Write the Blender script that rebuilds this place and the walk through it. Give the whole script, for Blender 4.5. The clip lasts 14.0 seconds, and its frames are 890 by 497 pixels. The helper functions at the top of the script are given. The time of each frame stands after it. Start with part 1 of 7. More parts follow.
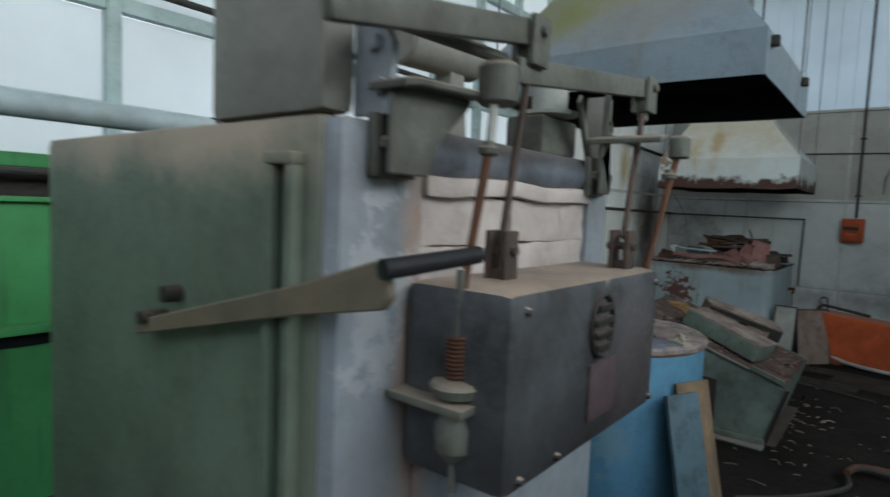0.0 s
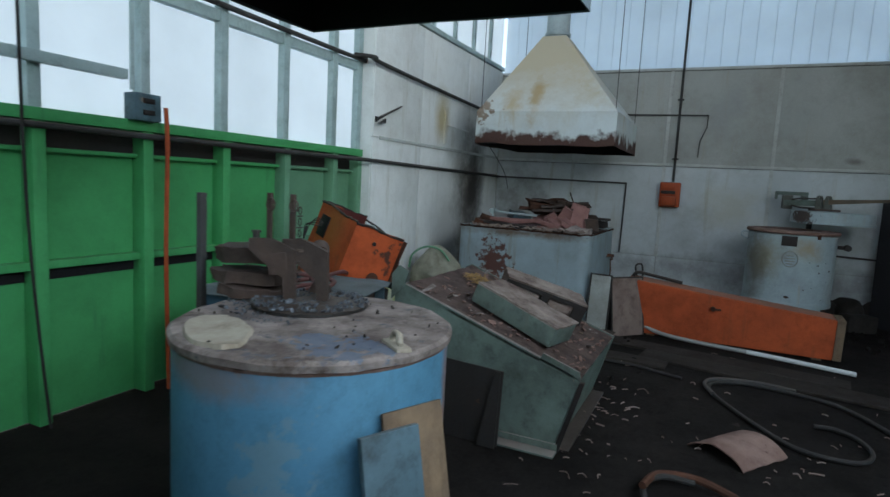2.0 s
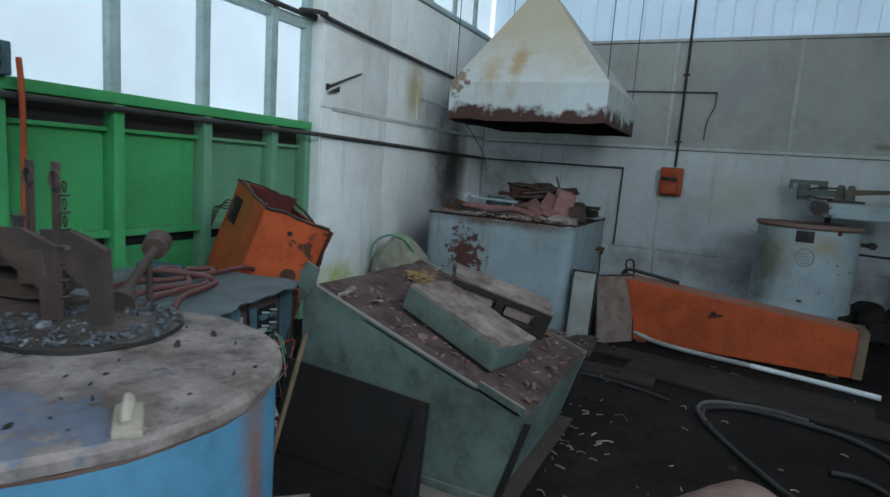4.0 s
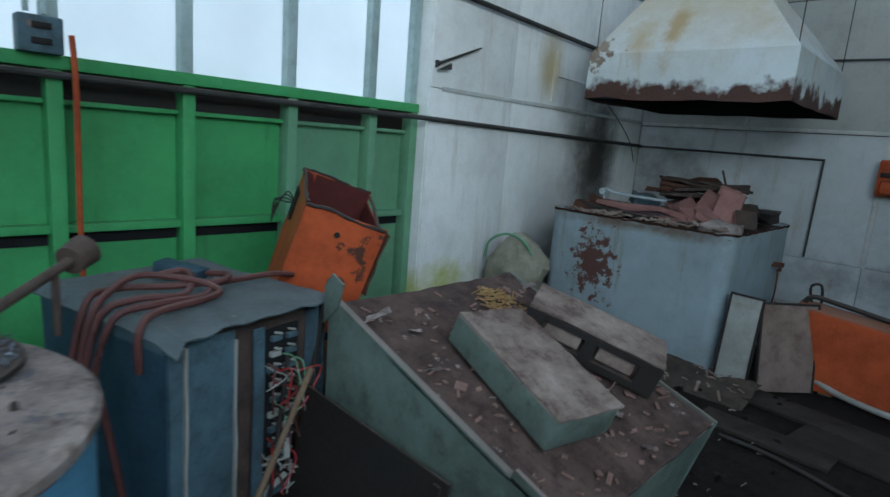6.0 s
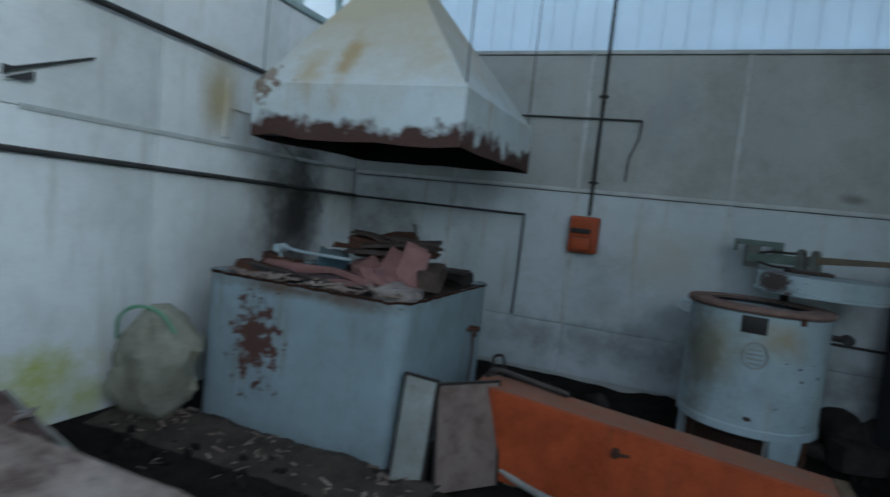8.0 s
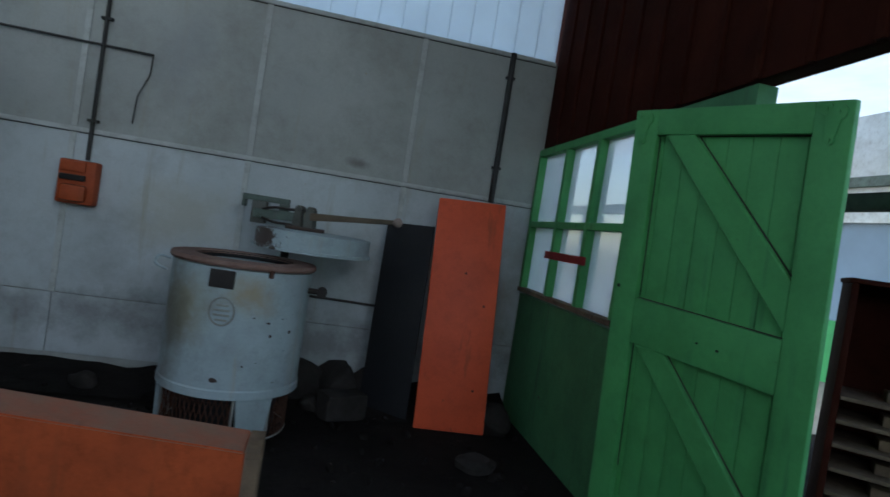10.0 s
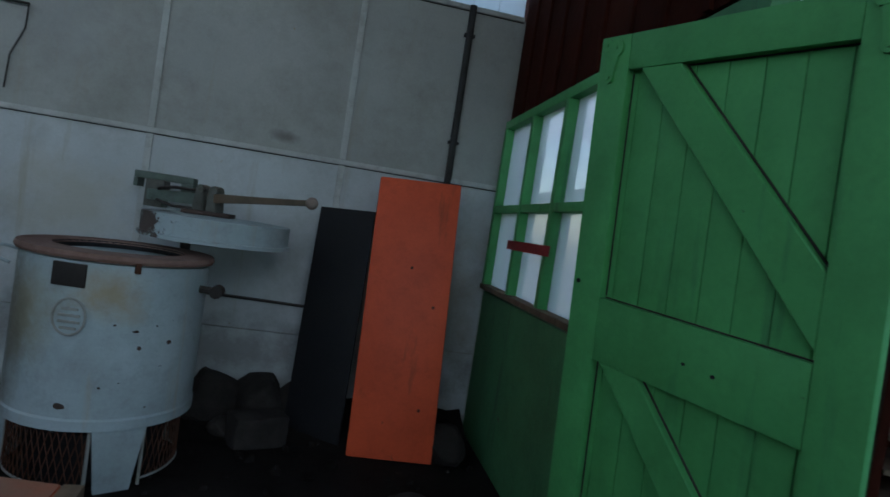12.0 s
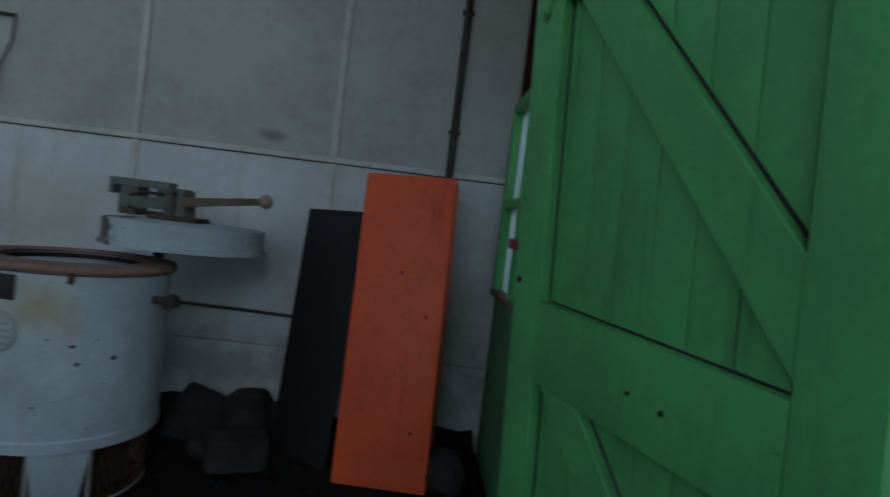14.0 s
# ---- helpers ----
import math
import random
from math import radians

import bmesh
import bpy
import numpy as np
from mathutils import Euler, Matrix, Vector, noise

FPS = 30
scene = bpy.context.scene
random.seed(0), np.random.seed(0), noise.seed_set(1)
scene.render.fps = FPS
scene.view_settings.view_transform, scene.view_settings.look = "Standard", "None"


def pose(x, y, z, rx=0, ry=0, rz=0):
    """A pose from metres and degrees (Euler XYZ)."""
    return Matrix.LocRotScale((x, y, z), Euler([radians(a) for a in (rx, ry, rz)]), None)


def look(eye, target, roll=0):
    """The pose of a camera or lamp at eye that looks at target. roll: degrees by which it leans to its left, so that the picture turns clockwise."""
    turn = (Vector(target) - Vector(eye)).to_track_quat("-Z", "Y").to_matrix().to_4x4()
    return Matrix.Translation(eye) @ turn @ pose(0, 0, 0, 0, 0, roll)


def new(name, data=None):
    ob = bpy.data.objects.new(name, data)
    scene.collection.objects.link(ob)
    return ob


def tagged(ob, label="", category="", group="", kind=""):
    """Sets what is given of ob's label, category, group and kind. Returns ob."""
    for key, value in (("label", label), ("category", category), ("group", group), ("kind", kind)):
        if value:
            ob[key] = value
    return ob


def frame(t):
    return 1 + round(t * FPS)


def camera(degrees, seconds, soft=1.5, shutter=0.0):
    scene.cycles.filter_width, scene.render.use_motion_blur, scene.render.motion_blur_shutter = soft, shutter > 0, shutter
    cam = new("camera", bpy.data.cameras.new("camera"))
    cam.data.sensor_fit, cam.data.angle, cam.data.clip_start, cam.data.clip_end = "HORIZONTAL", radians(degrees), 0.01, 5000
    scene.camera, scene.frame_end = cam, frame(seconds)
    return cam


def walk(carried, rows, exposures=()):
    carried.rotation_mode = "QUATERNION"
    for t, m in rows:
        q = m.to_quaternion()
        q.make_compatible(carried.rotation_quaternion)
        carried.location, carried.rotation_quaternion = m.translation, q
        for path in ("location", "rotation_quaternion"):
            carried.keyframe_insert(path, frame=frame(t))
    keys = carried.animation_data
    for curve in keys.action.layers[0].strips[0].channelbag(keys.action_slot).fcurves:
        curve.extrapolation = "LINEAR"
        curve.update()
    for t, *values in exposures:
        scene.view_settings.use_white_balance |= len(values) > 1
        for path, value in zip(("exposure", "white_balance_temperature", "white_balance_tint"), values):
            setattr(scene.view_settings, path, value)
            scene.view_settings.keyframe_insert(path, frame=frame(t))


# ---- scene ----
cam = camera(75.2, 14.0, shutter=0.5)
PATH = [
    (0, (1.587, 0.671, 1.605), (0.346, 2.233, 1.454), 2.4),
    (0.5, (1.57, 0.972, 1.54), (0.503, 2.658, 1.404), 2.7),
    (1, (1.607, 1.34, 1.536), (0.676, 3.102, 1.376), 2.6),
    (1.5, (1.615, 1.686, 1.477), (0.754, 3.479, 1.273), 2.9),
    (2, (1.623, 2.07, 1.49), (0.783, 3.87, 1.261), 3.1),
    (2.5, (1.656, 2.258, 1.498), (0.823, 4.06, 1.255), 3.6),
    (2.7, (1.671, 2.351, 1.49), (0.835, 4.152, 1.251), 3.5),
    (4.8, (1.68, 3.226, 1.442), (0.764, 4.973, 1.11), 5.6),
    (5, (1.638, 3.284, 1.432), (0.663, 4.996, 1.091), 5.4),
    (5.5, (1.62, 3.576, 1.497), (0.342, 5.067, 1.119), 4.5),
    (6, (1.697, 3.855, 1.518), (0.359, 5.294, 1.147), 4.6),
    (6.5, (1.668, 4.213, 1.528), (0.368, 5.692, 1.175), 4.9),
    (7, (1.653, 4.537, 1.645), (0.475, 6.131, 1.384), 5.7),
    (7.5, (1.725, 4.737, 1.567), (0.734, 6.465, 1.388), 6.0),
    (8, (1.872, 5.146, 1.592), (1.115, 6.992, 1.452), 6.1),
    (8.5, (2.054, 5.307, 1.582), (1.64, 7.262, 1.496), 6.8),
    (9, (2.317, 5.388, 1.564), (2.407, 7.385, 1.509), 7.9),
    (9.2, (2.45, 5.476, 1.565), (2.723, 7.457, 1.51), 8.1),
    (11.3, (3.478, 6.189, 1.444), (3.928, 8.138, 1.39), 8.3),
    (11.4, (3.491, 6.258, 1.46), (3.946, 8.205, 1.397), 7.7),
    (11.5, (3.499, 6.3, 1.468), (3.953, 8.247, 1.407), 8.7),
    (12, (3.519, 6.427, 1.507), (3.899, 8.39, 1.449), 8.7),
    (12.5, (3.626, 6.495, 1.523), (3.785, 8.488, 1.461), 7.4),
    (13, (3.774, 6.567, 1.507), (3.753, 8.565, 1.447), 7.2),
    (13.5, (3.969, 6.651, 1.546), (3.898, 8.648, 1.473), 6.6),
    (14, (4.125, 6.794, 1.519), (4.223, 8.79, 1.454), 6.9),
]
EXPOSURES = [(0.0, 1.15, 6950, 9), (1.0, 1.33, 6500, 9), (2.5, 1.42, 6350, 8), (5.0, 1.55, 6100, 7), (6.5, 1.4, 5900, 6), (7.5, 1.25, 5700, 5), (9.0, 1.27, 6000, 9), (11.5, 1.15, 5850, 8), (14.0, 1.18, 6000, 10)]
walk(cam, [(t, look(eye, target, roll)) for t, eye, target, roll in PATH], EXPOSURES)

# ---- world and sun: an overcast day outside ----
world = bpy.data.worlds.new("overcast")
scene.world = world
world.use_nodes = True
wn, wl = world.node_tree.nodes, world.node_tree.links
sky = wn.new("ShaderNodeTexSky")
sky.sky_type, sky.sun_disc = "NISHITA", False
sky.sun_elevation, sky.sun_rotation = radians(48), radians(-100)
sky.air_density, sky.dust_density = 1.2, 2.0
wl.new(sky.outputs[0], wn["Background"].inputs[0])
wn["Background"].inputs[1].default_value = 0.15
sun = new("sun", bpy.data.lights.new("sun", "SUN"))
sun.data.energy, sun.data.angle, sun.data.color = 1.5, radians(14), (1.0, 0.97, 0.93)
sun.matrix_world = look((-20, 2, 22), (0, 5, 0))

# area lamps added in two assumed, unseen glazed openings, standing in for sky light
for place, aim, w, h, power in (((1.5, -2.52, 4.0), (1.5, 6.0, 1.6), 6.2, 2.2, 36), ((4.62, 2.2, 3.95), (-1.6, 5.5, 1.2), 5.8, 2.0, 105)):
    lamp = new("daylight_fill", bpy.data.lights.new("daylight_fill", "AREA"))
    lamp.data.shape, lamp.data.size, lamp.data.size_y, lamp.data.energy = "RECTANGLE", w, h, power
    lamp.data.color = (0.87, 0.95, 1.0)
    lamp.matrix_world = look(place, (place[0], aim[1], place[2]) if place[1] < 0 else (aim[0], place[1], place[2]))


# ---- materials ----
def nodes_of(name):
    m = bpy.data.materials.new(name)
    m.use_nodes = True
    n, l = m.node_tree.nodes, m.node_tree.links
    return m, n, l, n["Principled BSDF"]


def noise_node(n, l, pos, scale, detail=6.0, rough=0.6, stretch=None):
    t = n.new("ShaderNodeTexNoise")
    t.inputs["Scale"].default_value, t.inputs["Detail"].default_value = scale, detail
    t.inputs["Roughness"].default_value = rough
    if stretch:
        mp = n.new("ShaderNodeMapping")
        mp.inputs["Scale"].default_value = stretch
        l.new(pos, mp.inputs["Vector"])
        pos = mp.outputs[0]
    l.new(pos, t.inputs["Vector"])
    return t.outputs["Fac"]


def ramp(n, l, fac, a, b, va=0.0, vb=1.0):
    r = n.new("ShaderNodeMapRange")
    r.inputs["From Min"].default_value, r.inputs["From Max"].default_value = a, b
    r.inputs["To Min"].default_value, r.inputs["To Max"].default_value = va, vb
    l.new(fac, r.inputs["Value"])
    return r.outputs[0]


def blend(n, l, fac, a, b):
    m = n.new("ShaderNodeMix")
    m.data_type = "RGBA"
    for sock, v in ((m.inputs[6], a), (m.inputs[7], b)):
        if isinstance(v, tuple):
            sock.default_value = (*v, 1)
        else:
            l.new(v, sock)
    if isinstance(fac, float):
        m.inputs[0].default_value = fac
    else:
        l.new(fac, m.inputs[0])
    return m.outputs[2]


def times(n, l, a, b):
    m = n.new("ShaderNodeMath")
    m.operation = "MULTIPLY"
    for i, v in enumerate((a, b)):
        if isinstance(v, float):
            m.inputs[i].default_value = v
        else:
            l.new(v, m.inputs[i])
    return m.outputs[0]


def surface(name, c1, c2, rough=0.6, metal=0.0, scale=2.0, bump=0.15, spots=0.0, spot_col=(0.10, 0.04, 0.02), spot_scale=7.0,
            dust=0.0, dust_col=(0.25, 0.19, 0.15), streak=0.0, streak_col=(0.12, 0.09, 0.06), vary=0.0, band=None, fine=60.0, stains=(), grime=0.45, spec=0.28, mottle=0.4):
    """Worn surface: two tones, spots of rust or dirt, run-down streaks, dust on what faces up, band = (z0, z1, colour) of rust along an edge."""
    m, n, l, p = nodes_of(name)
    geo = n.new("ShaderNodeNewGeometry")
    pos = geo.outputs["Position"]
    big, small = noise_node(n, l, pos, scale), noise_node(n, l, pos, fine, 4.0, 0.7)
    col = blend(n, l, ramp(n, l, big, 0.35, 0.65), c1, c2)
    col = blend(n, l, ramp(n, l, small, 0.3, 0.8, 0.0, 0.25), col, tuple(v * 0.6 for v in c1))
    rgh = ramp(n, l, small, 0.3, 0.7, rough - 0.08, rough + 0.1)
    if vary:
        info = n.new("ShaderNodeObjectInfo")
        col = blend(n, l, times(n, l, info.outputs["Random"], vary), col, tuple(v * 0.55 for v in c2))
    if grime:
        g = noise_node(n, l, pos, 1.7, 9.0, 0.72)
        col = blend(n, l, ramp(n, l, g, 0.48, 0.72, 0.0, grime), col, tuple(v * k for v, k in zip(c2, (0.50, 0.44, 0.38))))
    if mottle:
        g2 = noise_node(n, l, pos, 8.0, 10.0, 0.78)
        col = blend(n, l, ramp(n, l, g2, 0.50, 0.66, 0.0, mottle), col, tuple(v * k for v, k in zip(c2, (0.48, 0.42, 0.36))))
        col = blend(n, l, ramp(n, l, g2, 0.44, 0.30, 0.0, mottle * 0.6), col, tuple(min(v * 1.25, 0.85) for v in c1))
    if streak:
        s = noise_node(n, l, pos, 1.0, 5.0, 0.6, (9.0, 9.0, 0.8))
        col = blend(n, l, ramp(n, l, s, 0.66 - 0.25 * streak, 0.75, 0.0, 0.7), col, streak_col)
    if spots:
        s = noise_node(n, l, pos, spot_scale, 8.0, 0.65)
        f = ramp(n, l, s, 0.72 - 0.3 * spots, 0.76 - 0.27 * spots)
        col = blend(n, l, f, col, blend(n, l, small, spot_col, tuple(v * 2.0 for v in spot_col)))
    if band:
        sep = n.new("ShaderNodeSeparateXYZ")
        l.new(pos, sep.inputs[0])
        edge = n.new("ShaderNodeMath")
        edge.operation = "ADD"
        l.new(sep.outputs[2], edge.inputs[0])
        l.new(ramp(n, l, noise_node(n, l, pos, 4.5, 6.0), 0.3, 0.7, -0.10, 0.10), edge.inputs[1])
        col = blend(n, l, ramp(n, l, edge.outputs[0], band[0], band[1], 1.0, 0.0), col, blend(n, l, small, band[2], tuple(v * 0.4 for v in band[2])))
    for centre, radii, tone, strength, ragged in stains:
        vm = n.new("ShaderNodeVectorMath")
        vm.operation = "SUBTRACT"
        l.new(pos, vm.inputs[0])
        vm.inputs[1].default_value = centre
        vs = n.new("ShaderNodeVectorMath")
        vs.operation = "DIVIDE"
        l.new(vm.outputs[0], vs.inputs[0])
        vs.inputs[1].default_value = radii
        ln = n.new("ShaderNodeVectorMath")
        ln.operation = "LENGTH"
        l.new(vs.outputs[0], ln.inputs[0])
        ad = n.new("ShaderNodeMath")
        ad.operation = "ADD"
        l.new(ln.outputs["Value"], ad.inputs[0])
        l.new(ramp(n, l, noise_node(n, l, pos, 3.0 if ragged < 1 else 11.0, 7.0, 0.7), 0.25, 0.75, (-1.1, -0.6, -0.25)[1 - (ragged > 0) + (ragged < 0)], (1.3, 0.6, 0.25)[1 - (ragged > 0) + (ragged < 0)]), ad.inputs[1])
        col = blend(n, l, ramp(n, l, ad.outputs[0], 1.0 if ragged < 1 else 0.8, 0.2 if ragged < 1 else 0.6, 0.0, strength), col, tone)
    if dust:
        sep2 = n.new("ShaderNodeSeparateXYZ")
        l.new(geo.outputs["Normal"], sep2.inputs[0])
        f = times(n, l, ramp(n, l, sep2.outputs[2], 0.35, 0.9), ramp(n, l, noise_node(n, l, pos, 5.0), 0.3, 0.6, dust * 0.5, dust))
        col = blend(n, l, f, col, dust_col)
    l.new(col, p.inputs["Base Color"])
    l.new(rgh, p.inputs["Roughness"])
    p.inputs["Metallic"].default_value = metal
    p.inputs["Specular IOR Level"].default_value = spec
    if bump:
        b = n.new("ShaderNodeBump")
        b.inputs["Strength"].default_value, b.inputs["Distance"].default_value = bump, 0.004
        mixh = n.new("ShaderNodeMath")
        mixh.operation = "ADD"
        l.new(small, mixh.inputs[0])
        l.new(noise_node(n, l, pos, 12.0), mixh.inputs[1])
        l.new(mixh.outputs[0], b.inputs["Height"])
        l.new(b.outputs[0], p.inputs["Normal"])
    return m


def translucent(name, col, glow=0.8):
    """Opal glazing: passes daylight, hides the view."""
    m, n, l, p = nodes_of(name)
    geo = n.new("ShaderNodeNewGeometry")
    t = n.new("ShaderNodeBsdfTranslucent")
    c = blend(n, l, ramp(n, l, noise_node(n, l, geo.outputs["Position"], 1.3), 0.3, 0.7), col, tuple(v * 0.86 for v in col))
    l.new(c, t.inputs["Color"])
    p.inputs["Base Color"].default_value, p.inputs["Roughness"].default_value = (*col, 1), 0.4
    mx = n.new("ShaderNodeMixShader")
    mx.inputs[0].default_value = glow
    l.new(p.outputs[0], mx.inputs[1])
    l.new(t.outputs[0], mx.inputs[2])
    l.new(mx.outputs[0], n["Material Output"].inputs["Surface"])
    return m


def glass(name):
    m, n, l, p = nodes_of(name)
    p.inputs["Base Color"].default_value, p.inputs["Roughness"].default_value = (0.9, 0.95, 0.95, 1), 0.02
    p.inputs["Transmission Weight"].default_value = 1.0
    p.inputs["IOR"].default_value = 1.02
    return m


SOOT = (0.035, 0.03, 0.028)
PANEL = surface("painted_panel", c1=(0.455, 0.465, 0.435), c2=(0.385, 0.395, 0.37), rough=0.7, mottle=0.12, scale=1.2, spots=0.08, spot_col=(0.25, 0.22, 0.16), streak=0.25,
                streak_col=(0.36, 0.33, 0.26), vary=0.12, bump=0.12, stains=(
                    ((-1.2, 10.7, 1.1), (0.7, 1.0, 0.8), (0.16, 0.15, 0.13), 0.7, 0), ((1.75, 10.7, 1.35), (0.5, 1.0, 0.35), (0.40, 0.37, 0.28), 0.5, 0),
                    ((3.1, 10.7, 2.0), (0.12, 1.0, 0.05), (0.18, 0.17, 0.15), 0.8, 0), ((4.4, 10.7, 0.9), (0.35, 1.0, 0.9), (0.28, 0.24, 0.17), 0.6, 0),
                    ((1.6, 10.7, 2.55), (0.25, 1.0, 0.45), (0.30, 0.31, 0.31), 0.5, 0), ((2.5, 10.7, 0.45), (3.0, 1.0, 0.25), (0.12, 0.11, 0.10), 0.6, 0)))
PANEL_LOW = surface("pale_painted_panel", c1=(0.56, 0.595, 0.60), c2=(0.47, 0.50, 0.50), rough=0.7, mottle=0.12, scale=1.2, spots=0.08, spot_col=(0.25, 0.22, 0.16), streak=0.25,
                streak_col=(0.36, 0.33, 0.26), vary=0.12, bump=0.12, stains=(
                    ((-1.2, 10.7, 1.1), (0.7, 1.0, 0.8), (0.16, 0.15, 0.13), 0.7, 0), ((1.75, 10.7, 1.35), (0.5, 1.0, 0.35), (0.40, 0.37, 0.28), 0.5, 0),
                    ((3.1, 10.7, 2.0), (0.12, 1.0, 0.05), (0.18, 0.17, 0.15), 0.8, 0), ((4.4, 10.7, 0.9), (0.35, 1.0, 0.9), (0.28, 0.24, 0.17), 0.6, 0),
                    ((1.6, 10.7, 2.55), (0.25, 1.0, 0.45), (0.30, 0.31, 0.31), 0.5, 0), ((2.5, 10.7, 0.45), (3.0, 1.0, 0.25), (0.12, 0.11, 0.10), 0.6, 0)))
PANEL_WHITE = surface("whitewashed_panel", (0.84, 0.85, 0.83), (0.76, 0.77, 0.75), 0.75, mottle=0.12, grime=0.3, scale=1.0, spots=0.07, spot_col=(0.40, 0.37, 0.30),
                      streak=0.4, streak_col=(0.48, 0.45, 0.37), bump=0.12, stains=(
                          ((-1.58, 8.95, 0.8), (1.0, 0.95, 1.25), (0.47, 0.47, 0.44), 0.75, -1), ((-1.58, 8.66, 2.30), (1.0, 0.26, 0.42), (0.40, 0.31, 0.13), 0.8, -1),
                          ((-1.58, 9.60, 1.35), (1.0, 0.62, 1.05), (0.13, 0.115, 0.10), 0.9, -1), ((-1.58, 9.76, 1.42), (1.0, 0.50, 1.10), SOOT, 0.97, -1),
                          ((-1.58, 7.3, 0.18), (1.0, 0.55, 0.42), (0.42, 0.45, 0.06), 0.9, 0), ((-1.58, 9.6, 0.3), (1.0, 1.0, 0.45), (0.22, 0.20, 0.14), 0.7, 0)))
BATTEN = surface("joint_strip", (0.53, 0.545, 0.52), (0.46, 0.475, 0.455), 0.7, spots=0.10, spot_col=(0.2, 0.15, 0.1))
SIDING = translucent("translucent_siding", (0.84, 0.90, 0.93), 0.80)
OPAL = translucent("opal_glazing", (0.59, 0.65, 0.69), 0.85)
ROOF_OPAL = translucent("rooflight_sheet", (0.62, 0.65, 0.67), 0.92)
GREEN = surface("green_paint", (0.08, 0.38, 0.13), (0.065, 0.31, 0.105), 0.5, mottle=0.12, scale=1.5, spots=0.04, spot_col=(0.06, 0.08, 0.04), streak=0.15,
                streak_col=(0.04, 0.14, 0.06), bump=0.08, dust=0.3, dust_col=(0.12, 0.2, 0.1))
GREEN_PALE = surface("faded_green_paint", (0.16, 0.34, 0.20), (0.13, 0.28, 0.17), 0.6, mottle=0.15, scale=1.5, streak=0.2, streak_col=(0.07, 0.14, 0.09), spots=0.05)
GREEN_DOOR = surface("door_green_paint", (0.10, 0.37, 0.115), (0.082, 0.31, 0.098), 0.5, mottle=0.15, scale=2.5, spots=0.06, spot_col=(0.03, 0.06, 0.03), streak=0.2,
                     streak_col=(0.04, 0.13, 0.06), bump=0.15)
GREEN_WALL = surface("dirty_green_paint", (0.085, 0.25, 0.105), (0.062, 0.185, 0.08), 0.6, mottle=0.25, scale=1.8, spots=0.08, spot_col=(0.05, 0.07, 0.04), streak=0.35, streak_col=(0.045, 0.09, 0.05), bump=0.12)
PALE_FRAME = surface("pale_frame_paint", (0.42, 0.52, 0.52), (0.34, 0.44, 0.44), 0.55, spots=0.05, spot_col=(0.2, 0.15, 0.1))
BROWN = surface("red_brown_boards", (0.062, 0.015, 0.009), (0.04, 0.011, 0.007), 0.85, scale=3, streak=0.3, streak_col=(0.03, 0.012, 0.01), vary=0.3, spec=0.05)
FLOOR = surface("dirty_floor", (0.022, 0.0185, 0.0165), (0.010, 0.0088, 0.008), 0.92, spec=0.08, mottle=0.7, scale=1.1, bump=0.7, spots=0.22, spot_col=(0.028, 0.023, 0.020), spot_scale=3.0, fine=35.0)
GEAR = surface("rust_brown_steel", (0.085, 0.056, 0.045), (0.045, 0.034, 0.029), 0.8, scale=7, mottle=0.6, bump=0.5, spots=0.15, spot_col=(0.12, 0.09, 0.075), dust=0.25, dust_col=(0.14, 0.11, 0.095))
SLAG = surface("glinting_slag", (0.17, 0.19, 0.215), (0.035, 0.037, 0.043), 0.45, 0.3, scale=45, bump=0.5, mottle=0.7)
CREAM = surface("cream_refractory", (0.44, 0.40, 0.325), (0.34, 0.29, 0.225), 0.85, scale=9, mottle=0.5, bump=0.7)
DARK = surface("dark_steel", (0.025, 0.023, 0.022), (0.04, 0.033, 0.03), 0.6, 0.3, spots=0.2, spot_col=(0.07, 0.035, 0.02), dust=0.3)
PIPE = surface("pipe_steel", (0.07, 0.07, 0.07), (0.05, 0.048, 0.045), 0.75, 0.1, spec=0.1, spots=0.15, dust=0.3)
RUST = surface("rusty_steel", (0.11, 0.045, 0.025), (0.06, 0.03, 0.02), 0.85, 0.1, scale=6, spots=0.3, spot_col=(0.04, 0.025, 0.02), bump=0.4)
INNER_SHADE = surface("shaded_inside_red", (0.12, 0.02, 0.018), (0.08, 0.015, 0.013), 0.6, spots=0.15)
ORANGE = surface("orange_paint", (0.78, 0.108, 0.036), (0.66, 0.09, 0.03), 0.5, mottle=0.2, grime=0.3, scale=2, spots=0.1, spot_col=(0.10, 0.03, 0.015), streak=0.15,
                 streak_col=(0.28, 0.06, 0.02), dust=0.6, bump=0.1)
BLUE = surface("blue_paint", (0.085, 0.23, 0.34), (0.065, 0.18, 0.28), 0.55, stains=(((0.82, 3.87, 0.70), (0.12, 0.07, 0.40), (0.17, 0.085, 0.06), 0.95, 0), ((0.2, 3.26, 0.9), (0.7, 0.2, 0.09), (0.20, 0.13, 0.10), 0.6, 0), ((0.55, 3.3, 0.6), (0.12, 0.2, 0.25), (0.12, 0.20, 0.24), 0.7, 1)), scale=1.6, spots=0.12, spot_col=(0.16, 0.09, 0.05), streak=0.2,
               streak_col=(0.05, 0.12, 0.17), bump=0.1)
